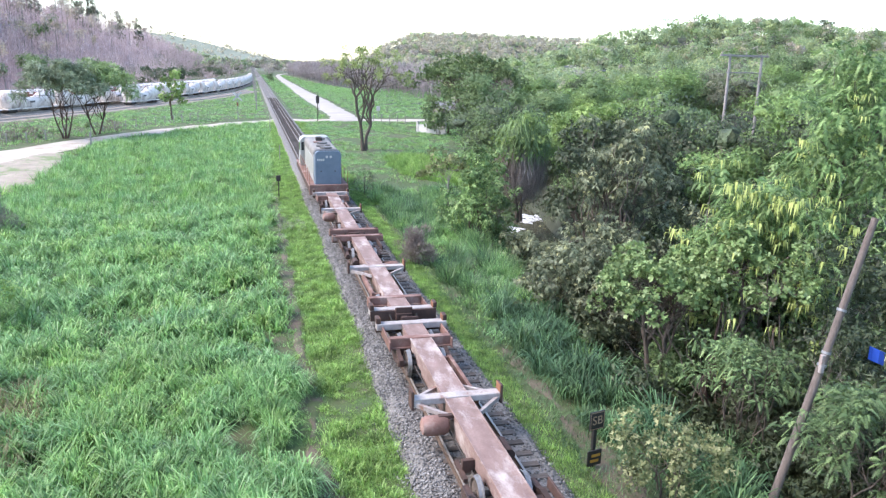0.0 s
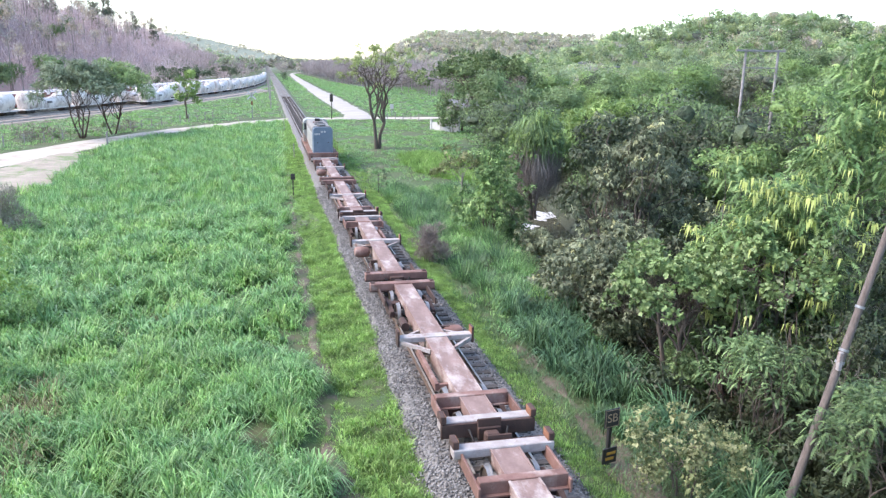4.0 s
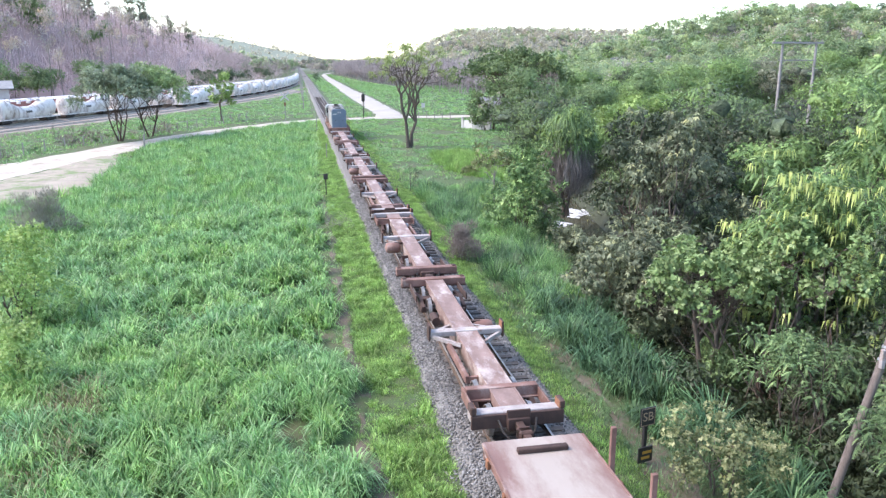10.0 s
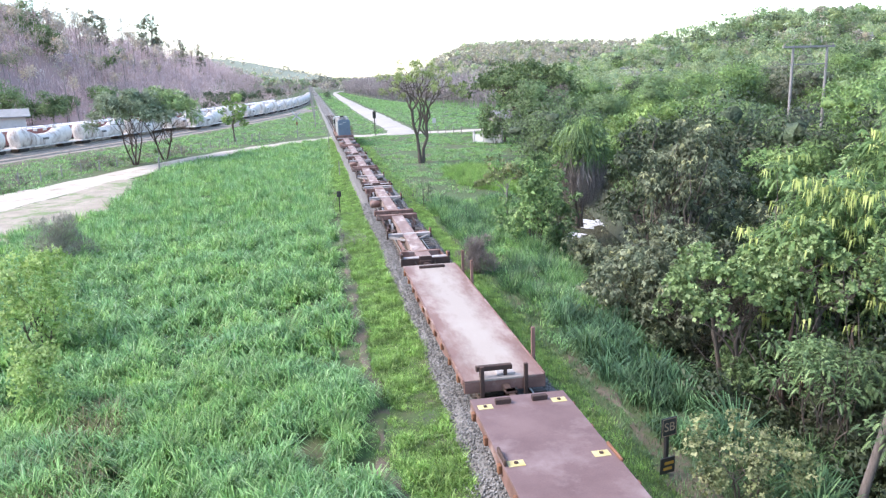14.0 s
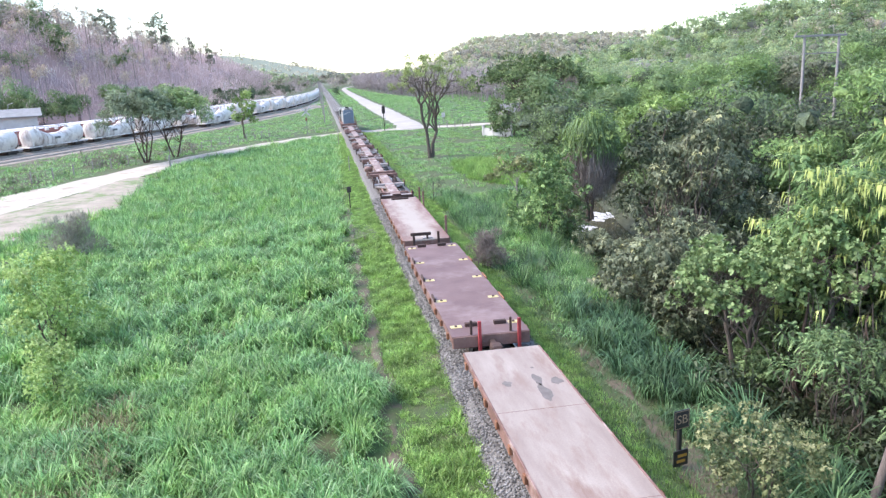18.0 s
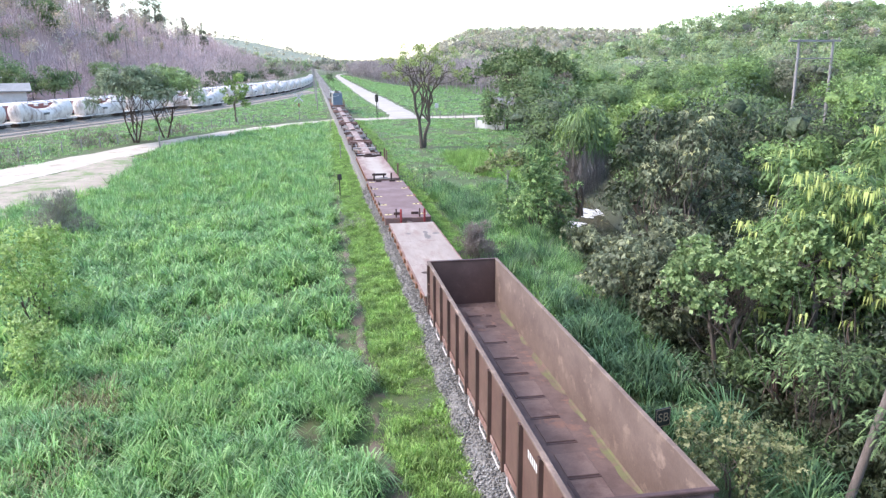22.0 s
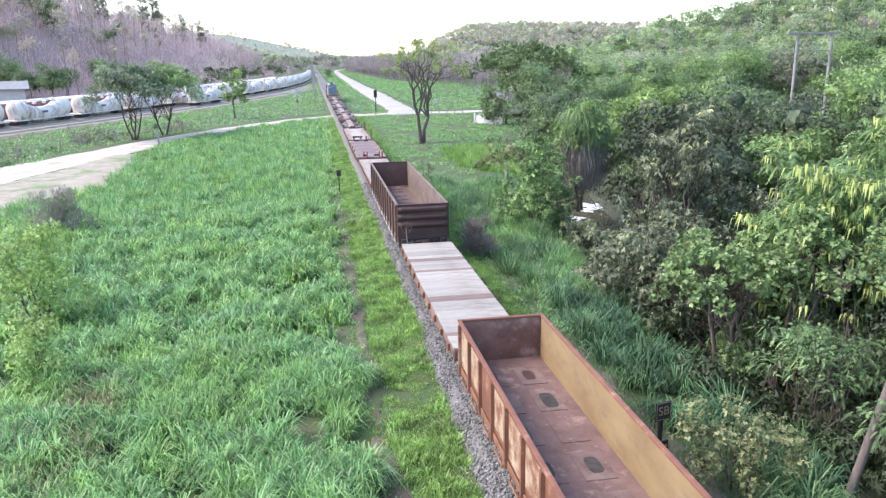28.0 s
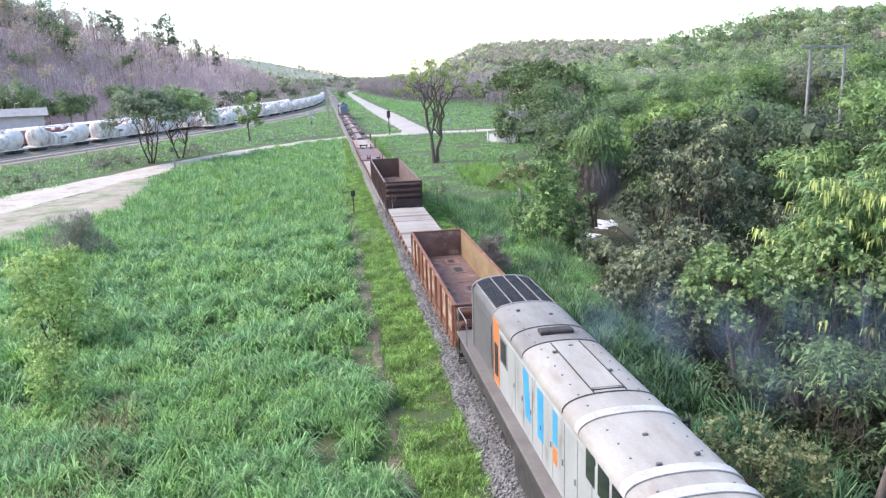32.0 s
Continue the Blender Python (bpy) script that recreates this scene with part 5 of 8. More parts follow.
        st = Build().box(*sorted((x * 0.95, x * 1.28)), 0.05, 0.33, 0.42, 0.46).box(*sorted((x * 0.95, x * 1.28)), 0.05, 0.33, 0.78, 0.82).box(*sorted((x * 1.26, x * 1.28)), 0.03, 0.05, 0.4, 1.25)
        part("footstep", st, M_BLACK, w)
    for xa, xb in ((-1.22, -0.5), (0.5, 1.22)):
        er = Build().tube([(xa, 0.3, 1.33), (xa, 0.3, 2.28), (xa + 0.04, 0.3, 2.3), (xb - 0.04, 0.3, 2.3), (xb, 0.3, 2.28), (xb, 0.3, 1.33)], 0.02, 6)
        part("end_rail", er, M_METAL, w, "thin pale end railing")
    # roof fittings
    def rib(y, h=0.05, m_=M_SILVER, wd=0.05, lab=""):
        s = [(x * 1.02, z + 0.03) for x, z in arc_section(hw, 3.3, zt)]
        t_ = [(x * (1.02 + h * 0.3), z + 0.03 + h) for x, z in arc_section(hw, 3.3, zt)]
        b = Build()
        b.loft([[(x, y - wd, z) for x, z in s], [(x, y - wd, z) for x, z in t_], [(x, y + wd, z) for x, z in t_], [(x, y + wd, z) for x, z in s]], closed=False, caps=False)
        part("roof_rib", b, m_, w, lab, True)
    rib(-6.1, 0.012, M_GRILLE, 0.013)
    rib(-7.2, 0.012, M_GRILLE, 0.013)
    rib(-10.25, 0.012, M_GRILLE, 0.013)
    rib(-11.1, 0.022, M_RIB, 0.12, "white roof rib")
    rib(-13.3, 0.022, M_RIB, 0.12, "white roof rib")
    rib(-13.95, 0.022, M_RIB, 0.12, "white roof rib")
    part("exhaust_outlet", Build().box(-0.42, 0.42, -6.75, -6.45, zt + 0.0, zt + 0.12, 0.03), M_BLACK, w, "sooty exhaust slot")
    for x, y in ((-0.45, -4.7), (0.3, -5.2), (0.05, -7.6), (-0.42, -7.9), (0.38, -9.2), (-0.1, -12.1), (0.45, -12.9), (-0.3, -13.1)):
        part("lifting_lug", Build().box(x - 0.05, x + 0.05, y - 0.03, y + 0.03, zt + 0.0, zt + 0.055, 0.012), M_GREY_PANEL, w)
    for xr in (-0.62, 0.62):
        for k in range(20):   # rivet heads along the roof sheets
            y = -4.4 - k * 0.52
            zr = arc_top(xr, hw, zt) + 0.02
            part("rivet", Build().tube([(xr, y, zr - 0.01), (xr, y, zr + 0.016)], [0.028, 0.018], 6), M_GREY_PANEL, w)
    seam = Build()
    for x in (-0.34, 0.34):
        seam.box(x - 0.007, x + 0.007, -10.2, -7.3, zt + 0.015, zt + 0.036)
    seam.box(-0.34, 0.34, -10.1, -10.08, zt + 0.015, zt + 0.036)
    part("hatch_seam", seam, M_GRILLE, w)
    part("roof_hatch", Build().box(-0.32, 0.32, -10.0, -7.35, zt + 0.02, zt + 0.034, 0.006), M_SILVER_CLEAN, w, "pinkish-grey roof hatch")
    # cab towards the near end
    cab = Build()
    cab.loft([[(x, y, z) for x, z in hood_section(1.3, 1.33, 3.85, 0.3)] for y in (-17.2, -15.2)], closed=False)
    part("cab", cab, M_SILVER_SIDE, w, "silver driver cab", True)
    for x in (-1, 1):
        part("cab_window", Build().box(*sorted((x * 1.3, x * 1.315)), -16.8, -15.8, 2.5, 3.2, 0.004), M_GLASS_DARK, w)
    part("nose", Build().loft([[(x, y, z) for x, z in hood_section(0.9, 1.33, 2.6, 0.25)] for y in (-18.4, -17.2)], closed=False), M_SILVER_SIDE, w)
    for y in (-2.9, -L + 3.2):
        bogie(w, y, 2.2)
    coupler(w, 0.38, 1)
    return w


def loco_blue():
    """The leading engine seen from behind: its rear end is at y = 0, the cab far ahead."""
    w = thing("diesel_locomotive", "grey-blue diesel locomotive with a red end sill", "locomotive")
    L = 15.5
    part("frame", Build().box(-1.38, 1.38, 0.1, L, 0.7, 1.22, 0.02), M_RUST_DARK, w)
    part("walkway", Build().box(-1.42, 1.42, 0, L, 1.22, 1.3, 0.015), M_RUST, w, "rusty red walkway")
    part("end_sill", Build().box(-1.4, 1.4, -0.1, 0.1, 0.62, 1.34, 0.03), M_RUST, w, "red end sill")
    hw, zt = 0.95, 3.7
    h = Build().loft([[(x, y, z) for x, z in hood_section(hw, 1.3, zt, 0.3)] for y in (0.55, 11.0)], closed=False)
    part("long_hood", h, M_SILVER, w, "dusty pale engine hood", True)
    e = Build().loft([[(x * k, y, 1.3 + (z - 1.3) * (0.9 + 0.1 * k)) for x, z in hood_section(hw * 1.01, 1.3, zt, 0.3)] for y, k in ((0.40, 0.93), (0.55, 1.0), (1.3, 1.0))])
    part("hood_end", e, M_BLUEGREY, w, "blue-grey hood end", True)
    roof = Build().loft([[(x * 1.01, y, z + 0.015) for x, z in hood_section(hw, 3.3, zt, 0.3)] for y in (1.3, 11.0)], closed=False)
    part("roof_sheet", roof, M_SILVER, w, "pale dusty roof", True)
    lt = Build()
    for x in (-0.08, 0.2):
        lt.tube([(x, 0.42, 3.28), (x, 0.38, 3.28)], 0.09, 12)
    part("headlight", lt, M_WALLWHITE, w, "pair of white round lamps")
    nb = Build()
    for i in range(4):
        nb.box(-0.78 + i * 0.14, -0.68 + i * 0.14, 0.385, 0.41, 2.98, 3.14)
    part("number_bars", nb, M_WALLWHITE, w, "short white painted bars")
    for x, z in ((-0.5, 2.2), (0.5, 2.2)):
        part("door_latch", Build().box(x - 0.04, x + 0.04, 0.38, 0.42, z, z + 0.1, 0.01), M_BLACK, w)
    gs = [(x * 1.015, z + 0.022) for x, z in hood_section(hw, 3.36, zt, 0.3)]
    part("radiator_grille", Build().loft([[(x, y, z) for x, z in gs] for y in (0.62, 1.45)], closed=False), M_GRILLE, w, "dark radiator grille over the hood end", True)
    for x, y, dx, dy, dz in ((-0.3, 3.4, 0.28, 0.3, 0.12), (0.32, 4.1, 0.2, 0.25, 0.1), (-0.2, 6.4, 0.35, 0.3, 0.1), (0.3, 9.2, 0.25, 0.5, 0.14)):
        part("roof_box", Build().box(x - dx, x + dx, y - dy, y + dy, zt, zt + dz, 0.02), M_RUST if dx > 0.3 else M_GREY_PANEL, w)
    part("roof_fan", Build().tube([(0, 2.0, zt), (0, 2.0, zt + 0.14)], 0.45, 16), M_GREY_PANEL, w, "round roof fan", True)
    part("roof_fan", Build().tube([(0, 5.2, zt), (0, 5.2, zt + 0.16)], 0.4, 16), M_GREY_PANEL, w, "", True)
    part("exhaust_outlet", Build().box(-0.25, 0.25, 7.6, 8.4, zt, zt + 0.3, 0.04), M_BLACK, w)
    cab = Build().loft([[(x, y, z) for x, z in hood_section(1.3, 1.3, 3.72, 0.45)] for y in (11.0, 13.0)])
    part("cab", cab, M_SILVER_SIDE, w, "pale driver cab", True)
    for x in (-1, 1):
        part("cab_window", Build().box(*sorted((x * 1.3, x * 1.315)), 11.4, 12.6, 2.5, 3.2, 0.004), M_GLASS_DARK, w)
        part("rear_window", Build().box(*sorted((x * 1.0, x * 1.22)), 10.975, 10.995, 2.6, 3.3, 0.004), M_GLASS_DARK, w)
        for i in range(8):
            part("hood_door", Build().box(*sorted((x * (hw + 0.001), x * (hw + 0.015))), 1.6 + i * 1.1, 2.6 + i * 1.1, 1.4, 3.1, 0.004), M_SILVER_SIDE, w)
        r = Build()
        for i in range(6):
            r.tube([(x * 1.36, 0.1 + i * 2.0, 1.3), (x * 1.36, 0.1 + i * 2.0, 2.3)], 0.018, 6)
        r.tube([(x * 1.36, 0.1, 2.3), (x * 1.36, 10.1, 2.3)], 0.018, 6)
        part("handrail", r, M_RUST_ORANGE, w)
    part("nose", Build().loft([[(x, y, z) for x, z in hood_section(0.9, 1.3, 3.0, 0.25)] for y in (13.0, L - 0.4)]), M_SILVER_SIDE, w)
    for y in (2.8, L - 2.8):
        bogie(w, y, 2.2)
    coupler(w, -0.05, -1)
    return w


TRAIN = []   # (vehicle, its place along the train, turned end for end)
first = spine_wagon("skeleton_wagon")
SPINES = [(79.2, False), (106.2, True), (107.3, False), (134.1, True), (135.4, False), (162.2, True)]
for k, (u, turned) in enumerate(SPINES):
    if k == 0:
        v = first
    else:
        v = copy_thing(first, Matrix.Identity(4))
        for o in v.children:
            if o.name.split(".")[0] == "axle":
                WHEELSETS.append(o)
    TRAIN.append((v, u, turned))
TRAIN += [(flat_worn(), 63.3, False), (flat_pads(), 47.7, False), (flat_pale(), 32.4, False), (gondola(1), 15.28, False),
          (flat_planks(), 0.1, False), (gondola(2), -13.6, False), (loco_silver(), -14.33, False), (loco_blue(), 163.4, False)]


# thin blue exhaust haze, in drifting pieces
PUFFS = []
haze = [[(math.cos(a) * r, 0, math.sin(a) * r) for a in [k * math.pi / 10 for k in range(20)]] for r in (1.0,)][0]
for k in range(20):
    puff = thing("exhaust_smoke", "thin drifting puff of bluish exhaust smoke", "smoke", group="puffs of exhaust smoke")
    size = 0.85 + 0.05 * (k % 8)
    for j in range(2):
        b = Build().add([Matrix.Rotation(j * 1.3 + 0.4, 3, "Z") @ Vector(p) for p in haze], [tuple(range(20))])
        pc = part("wisp", b, M_SMOKE, puff)
        pc.scale = (size, size, size * 0.8)
    PUFFS.append((puff, 28.2 + 0.18 * k, (1.9 + 0.3 * (k % 3), 1.5 + 0.4 * (k % 4)), -0.3 + 0.16 * (k % 4)))


def motions():
    for v, u, turned in TRAIN:
        walk(v, [(t, pose(0, u + RUN[t], 0, 0, 0, 180 if turned else 0)) for t in range(33)])
    for puff, te, wind, lift in PUFFS:
        rows = []
        for k in range(129):   # inside the hood until it leaves the stack
            t = k / 4
            run = float(np.interp(min(t, te), range(33), RUN))
            d = max(0.0, t - te)
            rise = 2.2 + 2.1 * min(1.0, d / 0.5)
            rows.append((t, pose(wind[0] * d, -20.9 + run + wind[1] * d, rise + lift * d, 0, 0, 14 * d)))
        walk(puff, rows)
    for v, u, turned in TRAIN:
        for ax in [o for o in v.children if o in WHEELSETS]:
            x, y, z = ax.location
            rows = []
            for k in range(321):
                run = np.interp(k / 10, range(33), RUN)
                rows.append((k / 10, Matrix.Translation((x, y, z)) @ Matrix.Rotation((1 if turned else -1) * (run / 0.42), 4, "X")))
            walk(ax, rows)

# ---- growth ----
def zg(x, y):
    return float(ground_z(x, y))


def unit(v):
    return v / np.maximum(np.linalg.norm(v, axis=-1, keepdims=True), 1e-9)


def leaf_cloud(centres, radii, n, size, aspect=0.45, droop=0.3, squash=0.75, shell=0.55, out=0.8, face=0.8, stray=0.5):
    """n kite-shaped leaves on clumps: centres k x 3, radii k. Returns n x 4 x 3."""
    c, r = np.asarray(centres, float), np.asarray(radii, float)
    k = rng.choice(len(c), n, p=r ** 2 / (r ** 2).sum())
    d = unit(rng.normal(size=(n, 3)) + np.array([0, 0, 0.25]))
    pos = c[k] + d * (r[k] * (shell + (1 - shell) * rng.random(n)) * rng.uniform(0.8, 1.15, n))[:, None] * np.array([1, 1, squash])
    ax = unit(d * out + rng.normal(size=(n, 3)) * 0.8 + np.array([0, 0, -droop]))
    nrm = unit(d * face + rng.normal(size=(n, 3)) * stray + np.array([-0.2, -0.25, 0.8]))
    side = unit(np.cross(ax, nrm))
    L = size * rng.uniform(0.6, 1.35, n)
    W = L * aspect * rng.uniform(0.8, 1.2, n)
    mid = pos + ax * (L * 0.45)[:, None]
    bend = np.cross(side, ax) * (L * 0.08)[:, None]
    return np.stack([pos, mid + side * (W / 2)[:, None] - bend, pos + ax * L[:, None], mid - side * (W / 2)[:, None] - bend], 1)


def spread_on(c, r, n, squash, shell):
    """n points over clumps, and the way each one faces."""
    k = rng.choice(len(c), n, p=r ** 2 / (r ** 2).sum())
    d = unit(rng.normal(size=(n, 3)) + np.array([0, 0, 0.3]))
    return c[k] + d * (r[k] * (shell + (1 - shell) * rng.random(n)) * rng.uniform(0.8, 1.15, n))[:, None] * np.array([1, 1, squash]), d


def sprigs(name, centres, radii, n, size, mat, aspect=0.45, droop=0.3, squash=0.75, shell=0.55, petals=5):
    """n leaves in whorls of five on clumps, each whorl one piece."""
    c, r = np.asarray(centres, float), np.asarray(radii, float)
    m = max(n // petals, 1)
    pos, d = spread_on(c, r, m, squash, shell)
    ax = unit(d * 0.8 + rng.normal(size=(m, 3)) * 0.55 + np.array([0, 0, 0.25]))
    u = unit(np.cross(ax, rng.normal(size=(m, 3))))
    w = np.cross(ax, u)
    th = (np.arange(petals) * 6.283 / petals)[None] + rng.uniform(0, 6.28, (m, 1)) + rng.normal(0, 0.25, (m, petals))
    rad = np.cos(th)[..., None] * u[:, None] + np.sin(th)[..., None] * w[:, None]
    L = (size * rng.uniform(0.7, 1.3, (m, 1)) * rng.uniform(0.75, 1.2, (m, petals)))[..., None]
    dr = unit(rad * 0.85 + ax[:, None] * 0.7 + rng.normal(size=(m, petals, 3)) * 0.35 + np.array([0, 0, -droop]))
    side = unit(np.cross(dr, ax[:, None] + np.array([0, 0, 0.3]))) * L * aspect * 0.5
    mid = pos[:, None] + dr * L * 0.5
    tip = pos[:, None] + dr * L + np.array([0, 0, -0.25 * droop]) * L
    v = np.concatenate([pos[:, None], np.stack([mid + side, tip, mid - side], 2).reshape(m, -1, 3)], 1)
    nv = 1 + 3 * petals
    f = np.array([(0, 1 + 3 * i, 2 + 3 * i, 3 + 3 * i) for i in range(petals)])
    loops = (f[None] + (np.arange(m) * nv)[:, None, None]).reshape(-1)
    return arrays(name, v.reshape(-1, 3), loops, np.arange(m * petals) * 4, mat)


def fronds(name, centres, radii, n, length, mat, droop=0.5, squash=0.8, shell=0.5, seg=7, wide=0.3, rise=0.4):
    """n feathered leaves on clumps: a drooping rib with leaflets on both sides, each one piece."""
    c, r = np.asarray(centres, float), np.asarray(radii, float)
    pos, d = spread_on(c, r, n, squash, shell)
    d0 = unit(d * np.array([1, 1, 0.6]) * 0.8 + rng.normal(size=(n, 3)) * 0.65 + np.array([0, 0, rise]))
    L = length * rng.uniform(0.65, 1.3, n)
    t = np.linspace(0, 1, seg + 1)
    rib = pos[:, None] + d0[:, None] * (L[:, None] * t)[..., None] + np.array([0, 0, -1.0]) * (droop * L[:, None] * t ** 2)[..., None]
    sd = unit(np.cross(d0, np.array([0, 0, 1.0])) + rng.normal(size=(n, 3)) * 0.45)
    mid = (rib[:, 1:] + rib[:, :-1]) / 2
    ll = (wide * L[:, None] * np.sin(math.pi * np.clip(0.12 + 0.8 * (t[1:] + t[:-1]) / 2, 0, 1)))[..., None]
    fwd = (rib[:, 1:] - rib[:, :-1]) * 0.9
    low = np.array([0, 0, -0.22])
    a, b = mid + (sd[:, None] + low) * ll + fwd, mid + (-sd[:, None] + low) * ll + fwd
    v = np.concatenate([rib, a, b], 1)
    nv = 3 * seg + 1
    f = np.array([(i, i + 1, seg + 1 + i) for i in range(seg)] + [(i + 1, i, 2 * seg + 1 + i) for i in range(seg)])
    loops = (f[None] + (np.arange(n) * nv)[:, None, None]).reshape(-1)
    return arrays(name, v.reshape(-1, 3), loops, np.arange(n * 2 * seg) * 3, mat)


def fingers(at, n, length, mat):
    """A tuft of narrow young leaves that hang from one twig's end."""
    a = rng.uniform(0, 6.28, n)
    out = np.stack([np.cos(a), np.sin(a), np.zeros(n)], -1) * rng.uniform(0.35, 0.95, n)[:, None]
    L = (length * rng.uniform(0.55, 1.1, n))[:, None]
    p0 = np.asarray(at) + rng.normal(0, 0.05, (n, 3))
    p1 = p0 + (out + np.array([0, 0, 0.05])) * L * 0.6
    p2 = p1 + (out * 0.35 + np.array([0, 0, -1.0])) * L * 0.75
    sd = np.cross(unit(p2 - p0), unit(out + np.array([0, 0, 0.4])))
    sd = unit(sd) * L * 0.075
    v = np.concatenate([np.stack([p0, p1 + sd, p2, p1 - sd], 1)])
    return quads("shoot", v, mat)


def limb_points(a, b, n, wob):
    a, b = np.array(a, float), np.array(b, float)
    L = np.linalg.norm(b - a)
    p = a + (b - a) * np.linspace(0, 1, n)[:, None]
    p[1:-1] += rng.normal(size=(n - 2, 3)) * wob * L
    return p


def tree(name, x, y, h, spread, label, leaf_mat, bark, n_leaves, leaf, trunks=1, trunk_r=0.16, clump=1.0, fork=0.4, shape="round", n_clumps=16, aspect=0.45,
         droop=0.3, tips=None, group="", category="tree", base=None, squash=0.75, lean=(0, 0), style="sprig"):
    """A tree: tapered trunk with limbs that reach to the clumps of its crown, each with chances of its own."""
    global rng
    chances, rng = rng, np.random.default_rng(int(abs(x) * 997 + abs(y) * 131))
    z0 = float(ground_z(x, y)) - 0.1 if base is None else base
    n_leaves, leaf = int(n_leaves * 0.75), leaf * 1.1
    tr = thing(name, label, category, pose(x, y, z0), group)
    wood = Build()
    cl, rad = [], []
    for i in range(n_clumps):
        a = 2.4 * i + rng.uniform(-0.4, 0.4)
        if shape == "umbrella":
            f = math.sqrt((i + 0.5) / n_clumps)
            cl.append((lean[0] + spread * f * math.cos(a), lean[1] + spread * f * math.sin(a), h * (0.95 - 0.22 * f * f - 0.09 * rng.random())))
        elif shape == "column":
            f = rng.uniform(0.15, 1.0)
            t = (i + 0.5) / n_clumps
            cl.append((lean[0] * t + spread * f * (1.05 - 0.6 * t) * math.cos(a), lean[1] * t + spread * f * (1.05 - 0.6 * t) * math.sin(a), h * (0.12 + 0.85 * t)))
        else:
            t = (i + 0.5) / n_clumps
            ph = math.acos(1 - 1.75 * t)
            f = rng.uniform(0.75, 1.0)
            cl.append((lean[0] + spread * f * math.sin(ph) * math.cos(a), lean[1] + spread * f * math.sin(ph) * math.sin(a), h * (0.60 + 0.36 * math.cos(ph) * f)))
        rad.append(clump * rng.uniform(0.7, 1.25))
    cl = np.array(cl) + rng.normal(size=(n_clumps, 3)) * np.array([0.13, 0.13, 0.05]) * np.array([spread, spread, h])
    for k in range(trunks):
        ang = 2 * math.pi * k / max(trunks, 1) + 0.5
        o = 0.0 if trunks == 1 else 0.22
        foot = (o * math.cos(ang), o * math.sin(ang), 0)
        top = (lean[0] * 0.5 + (0.25 * spread * math.cos(ang) if trunks > 1 else 0), lean[1] * 0.5 + (0.25 * spread * math.sin(ang) if trunks > 1 else 0), h * fork)
        pts = limb_points(foot, top, 5, 0.02)
        wood.tube(pts, [trunk_r * v for v in (1.25, 1.0, 0.9, 0.82, 0.75)], 8)
        own = sorted(range(k, n_clumps, trunks), key=lambda q: math.atan2(cl[q][1] - top[1], cl[q][0] - top[0]))
        size = 4 if len(own) < 30 else 7
        for g in range(0, len(own), size):   # main limbs fork into branches
            mine = own[g:g + size]
            start = pts[rng.integers(2, 5)]
            hub = start + (cl[mine].mean(0) - start) * rng.uniform(0.45, 0.65) + np.array([0, 0, 0.06 * h])
            lp = limb_points(start, hub, 5, 0.05)
            wood.tube(lp, [trunk_r * v for v in (0.55, 0.48, 0.42, 0.36, 0.3)], 6)
            for i in mine:
                wood.tube(limb_points(lp[rng.integers(3, 5)], cl[i], 5, 0.06), [trunk_r * v for v in (0.26, 0.2, 0.15, 0.1, 0.04)], 5)
    part("trunk", wood, bark, tr, "", True)
    if style == "frond":
        crown = fronds("crown", cl, rad, n_leaves, leaf, leaf_mat, droop, squash, wide=0.25)
    elif style == "twig":
        crown = quads("crown", leaf_cloud(cl, rad, n_leaves, leaf, aspect, droop, squash), leaf_mat)
    else:
        crown = sprigs("crown", cl, rad, n_leaves, leaf, leaf_mat, aspect, droop, squash)
    part("crown", crown, leaf_mat, tr)
    if tips:
        m_, n_, sz, nc = tips
        sel = cl[rng.choice(len(cl), nc)] + unit(rng.normal(size=(nc, 3)) + np.array([-0.6, -0.9, 0.5])) * clump * 1.9
        for p_ in sel:
            part("shoot", fingers(p_, int(rng.integers(6, 12)), sz * rng.uniform(0.75, 1.25), m_), m_, tr, "drooping yellow-green young shoot")
    rng = chances
    return tr


def grass_mesh(name, x, y, h, w, lean, az, mat, z=None, bend=0.55, simple=False):
    n = len(x)
    p = np.stack([x, y, (ground_z(x, y) if z is None else z) - 0.02], -1)
    d = np.stack([np.cos(az), np.sin(az), np.zeros(n)], -1)
    sd = np.stack([-np.sin(az), np.cos(az), np.zeros(n)], -1) * (w / 2)[:, None]
    up = np.array([0, 0, 1.0])
    tip = p + up * (h * (1 - bend * lean * 0.6))[:, None] + d * (lean * h * 0.85)[:, None]
    if simple:   # far blades: one narrow triangle each
        return arrays(name, np.stack([p - sd, p + sd, tip], 1).reshape(-1, 3), np.arange(3 * n), np.arange(n) * 3, mat)
    m1 = p + up * (h * 0.5)[:, None] + d * (lean * h * 0.16)[:, None]
    m2 = p + up * (h * (0.86 - 0.12 * lean))[:, None] + d * (lean * h * 0.5)[:, None]
    tip = p + up * (h * np.clip(1.0 - 0.62 * lean, 0.2, 1))[:, None] + d * (lean * h * 0.98)[:, None]
    v = np.stack([p - sd * 0.7, p + sd * 0.7, m1 + sd, m1 - sd, m2 + sd * 0.85, m2 - sd * 0.85, tip], 1)
    i0 = np.arange(n) * 7
    L = np.stack([i0, i0 + 1, i0 + 2, i0 + 3, i0 + 3, i0 + 2, i0 + 4, i0 + 5, i0 + 5, i0 + 4, i0 + 6], -1).ravel()
    st = np.stack([np.arange(n) * 11, np.arange(n) * 11 + 4, np.arange(n) * 11 + 8], -1).ravel()
    return arrays(name, v.reshape(-1, 3), L, st, mat)


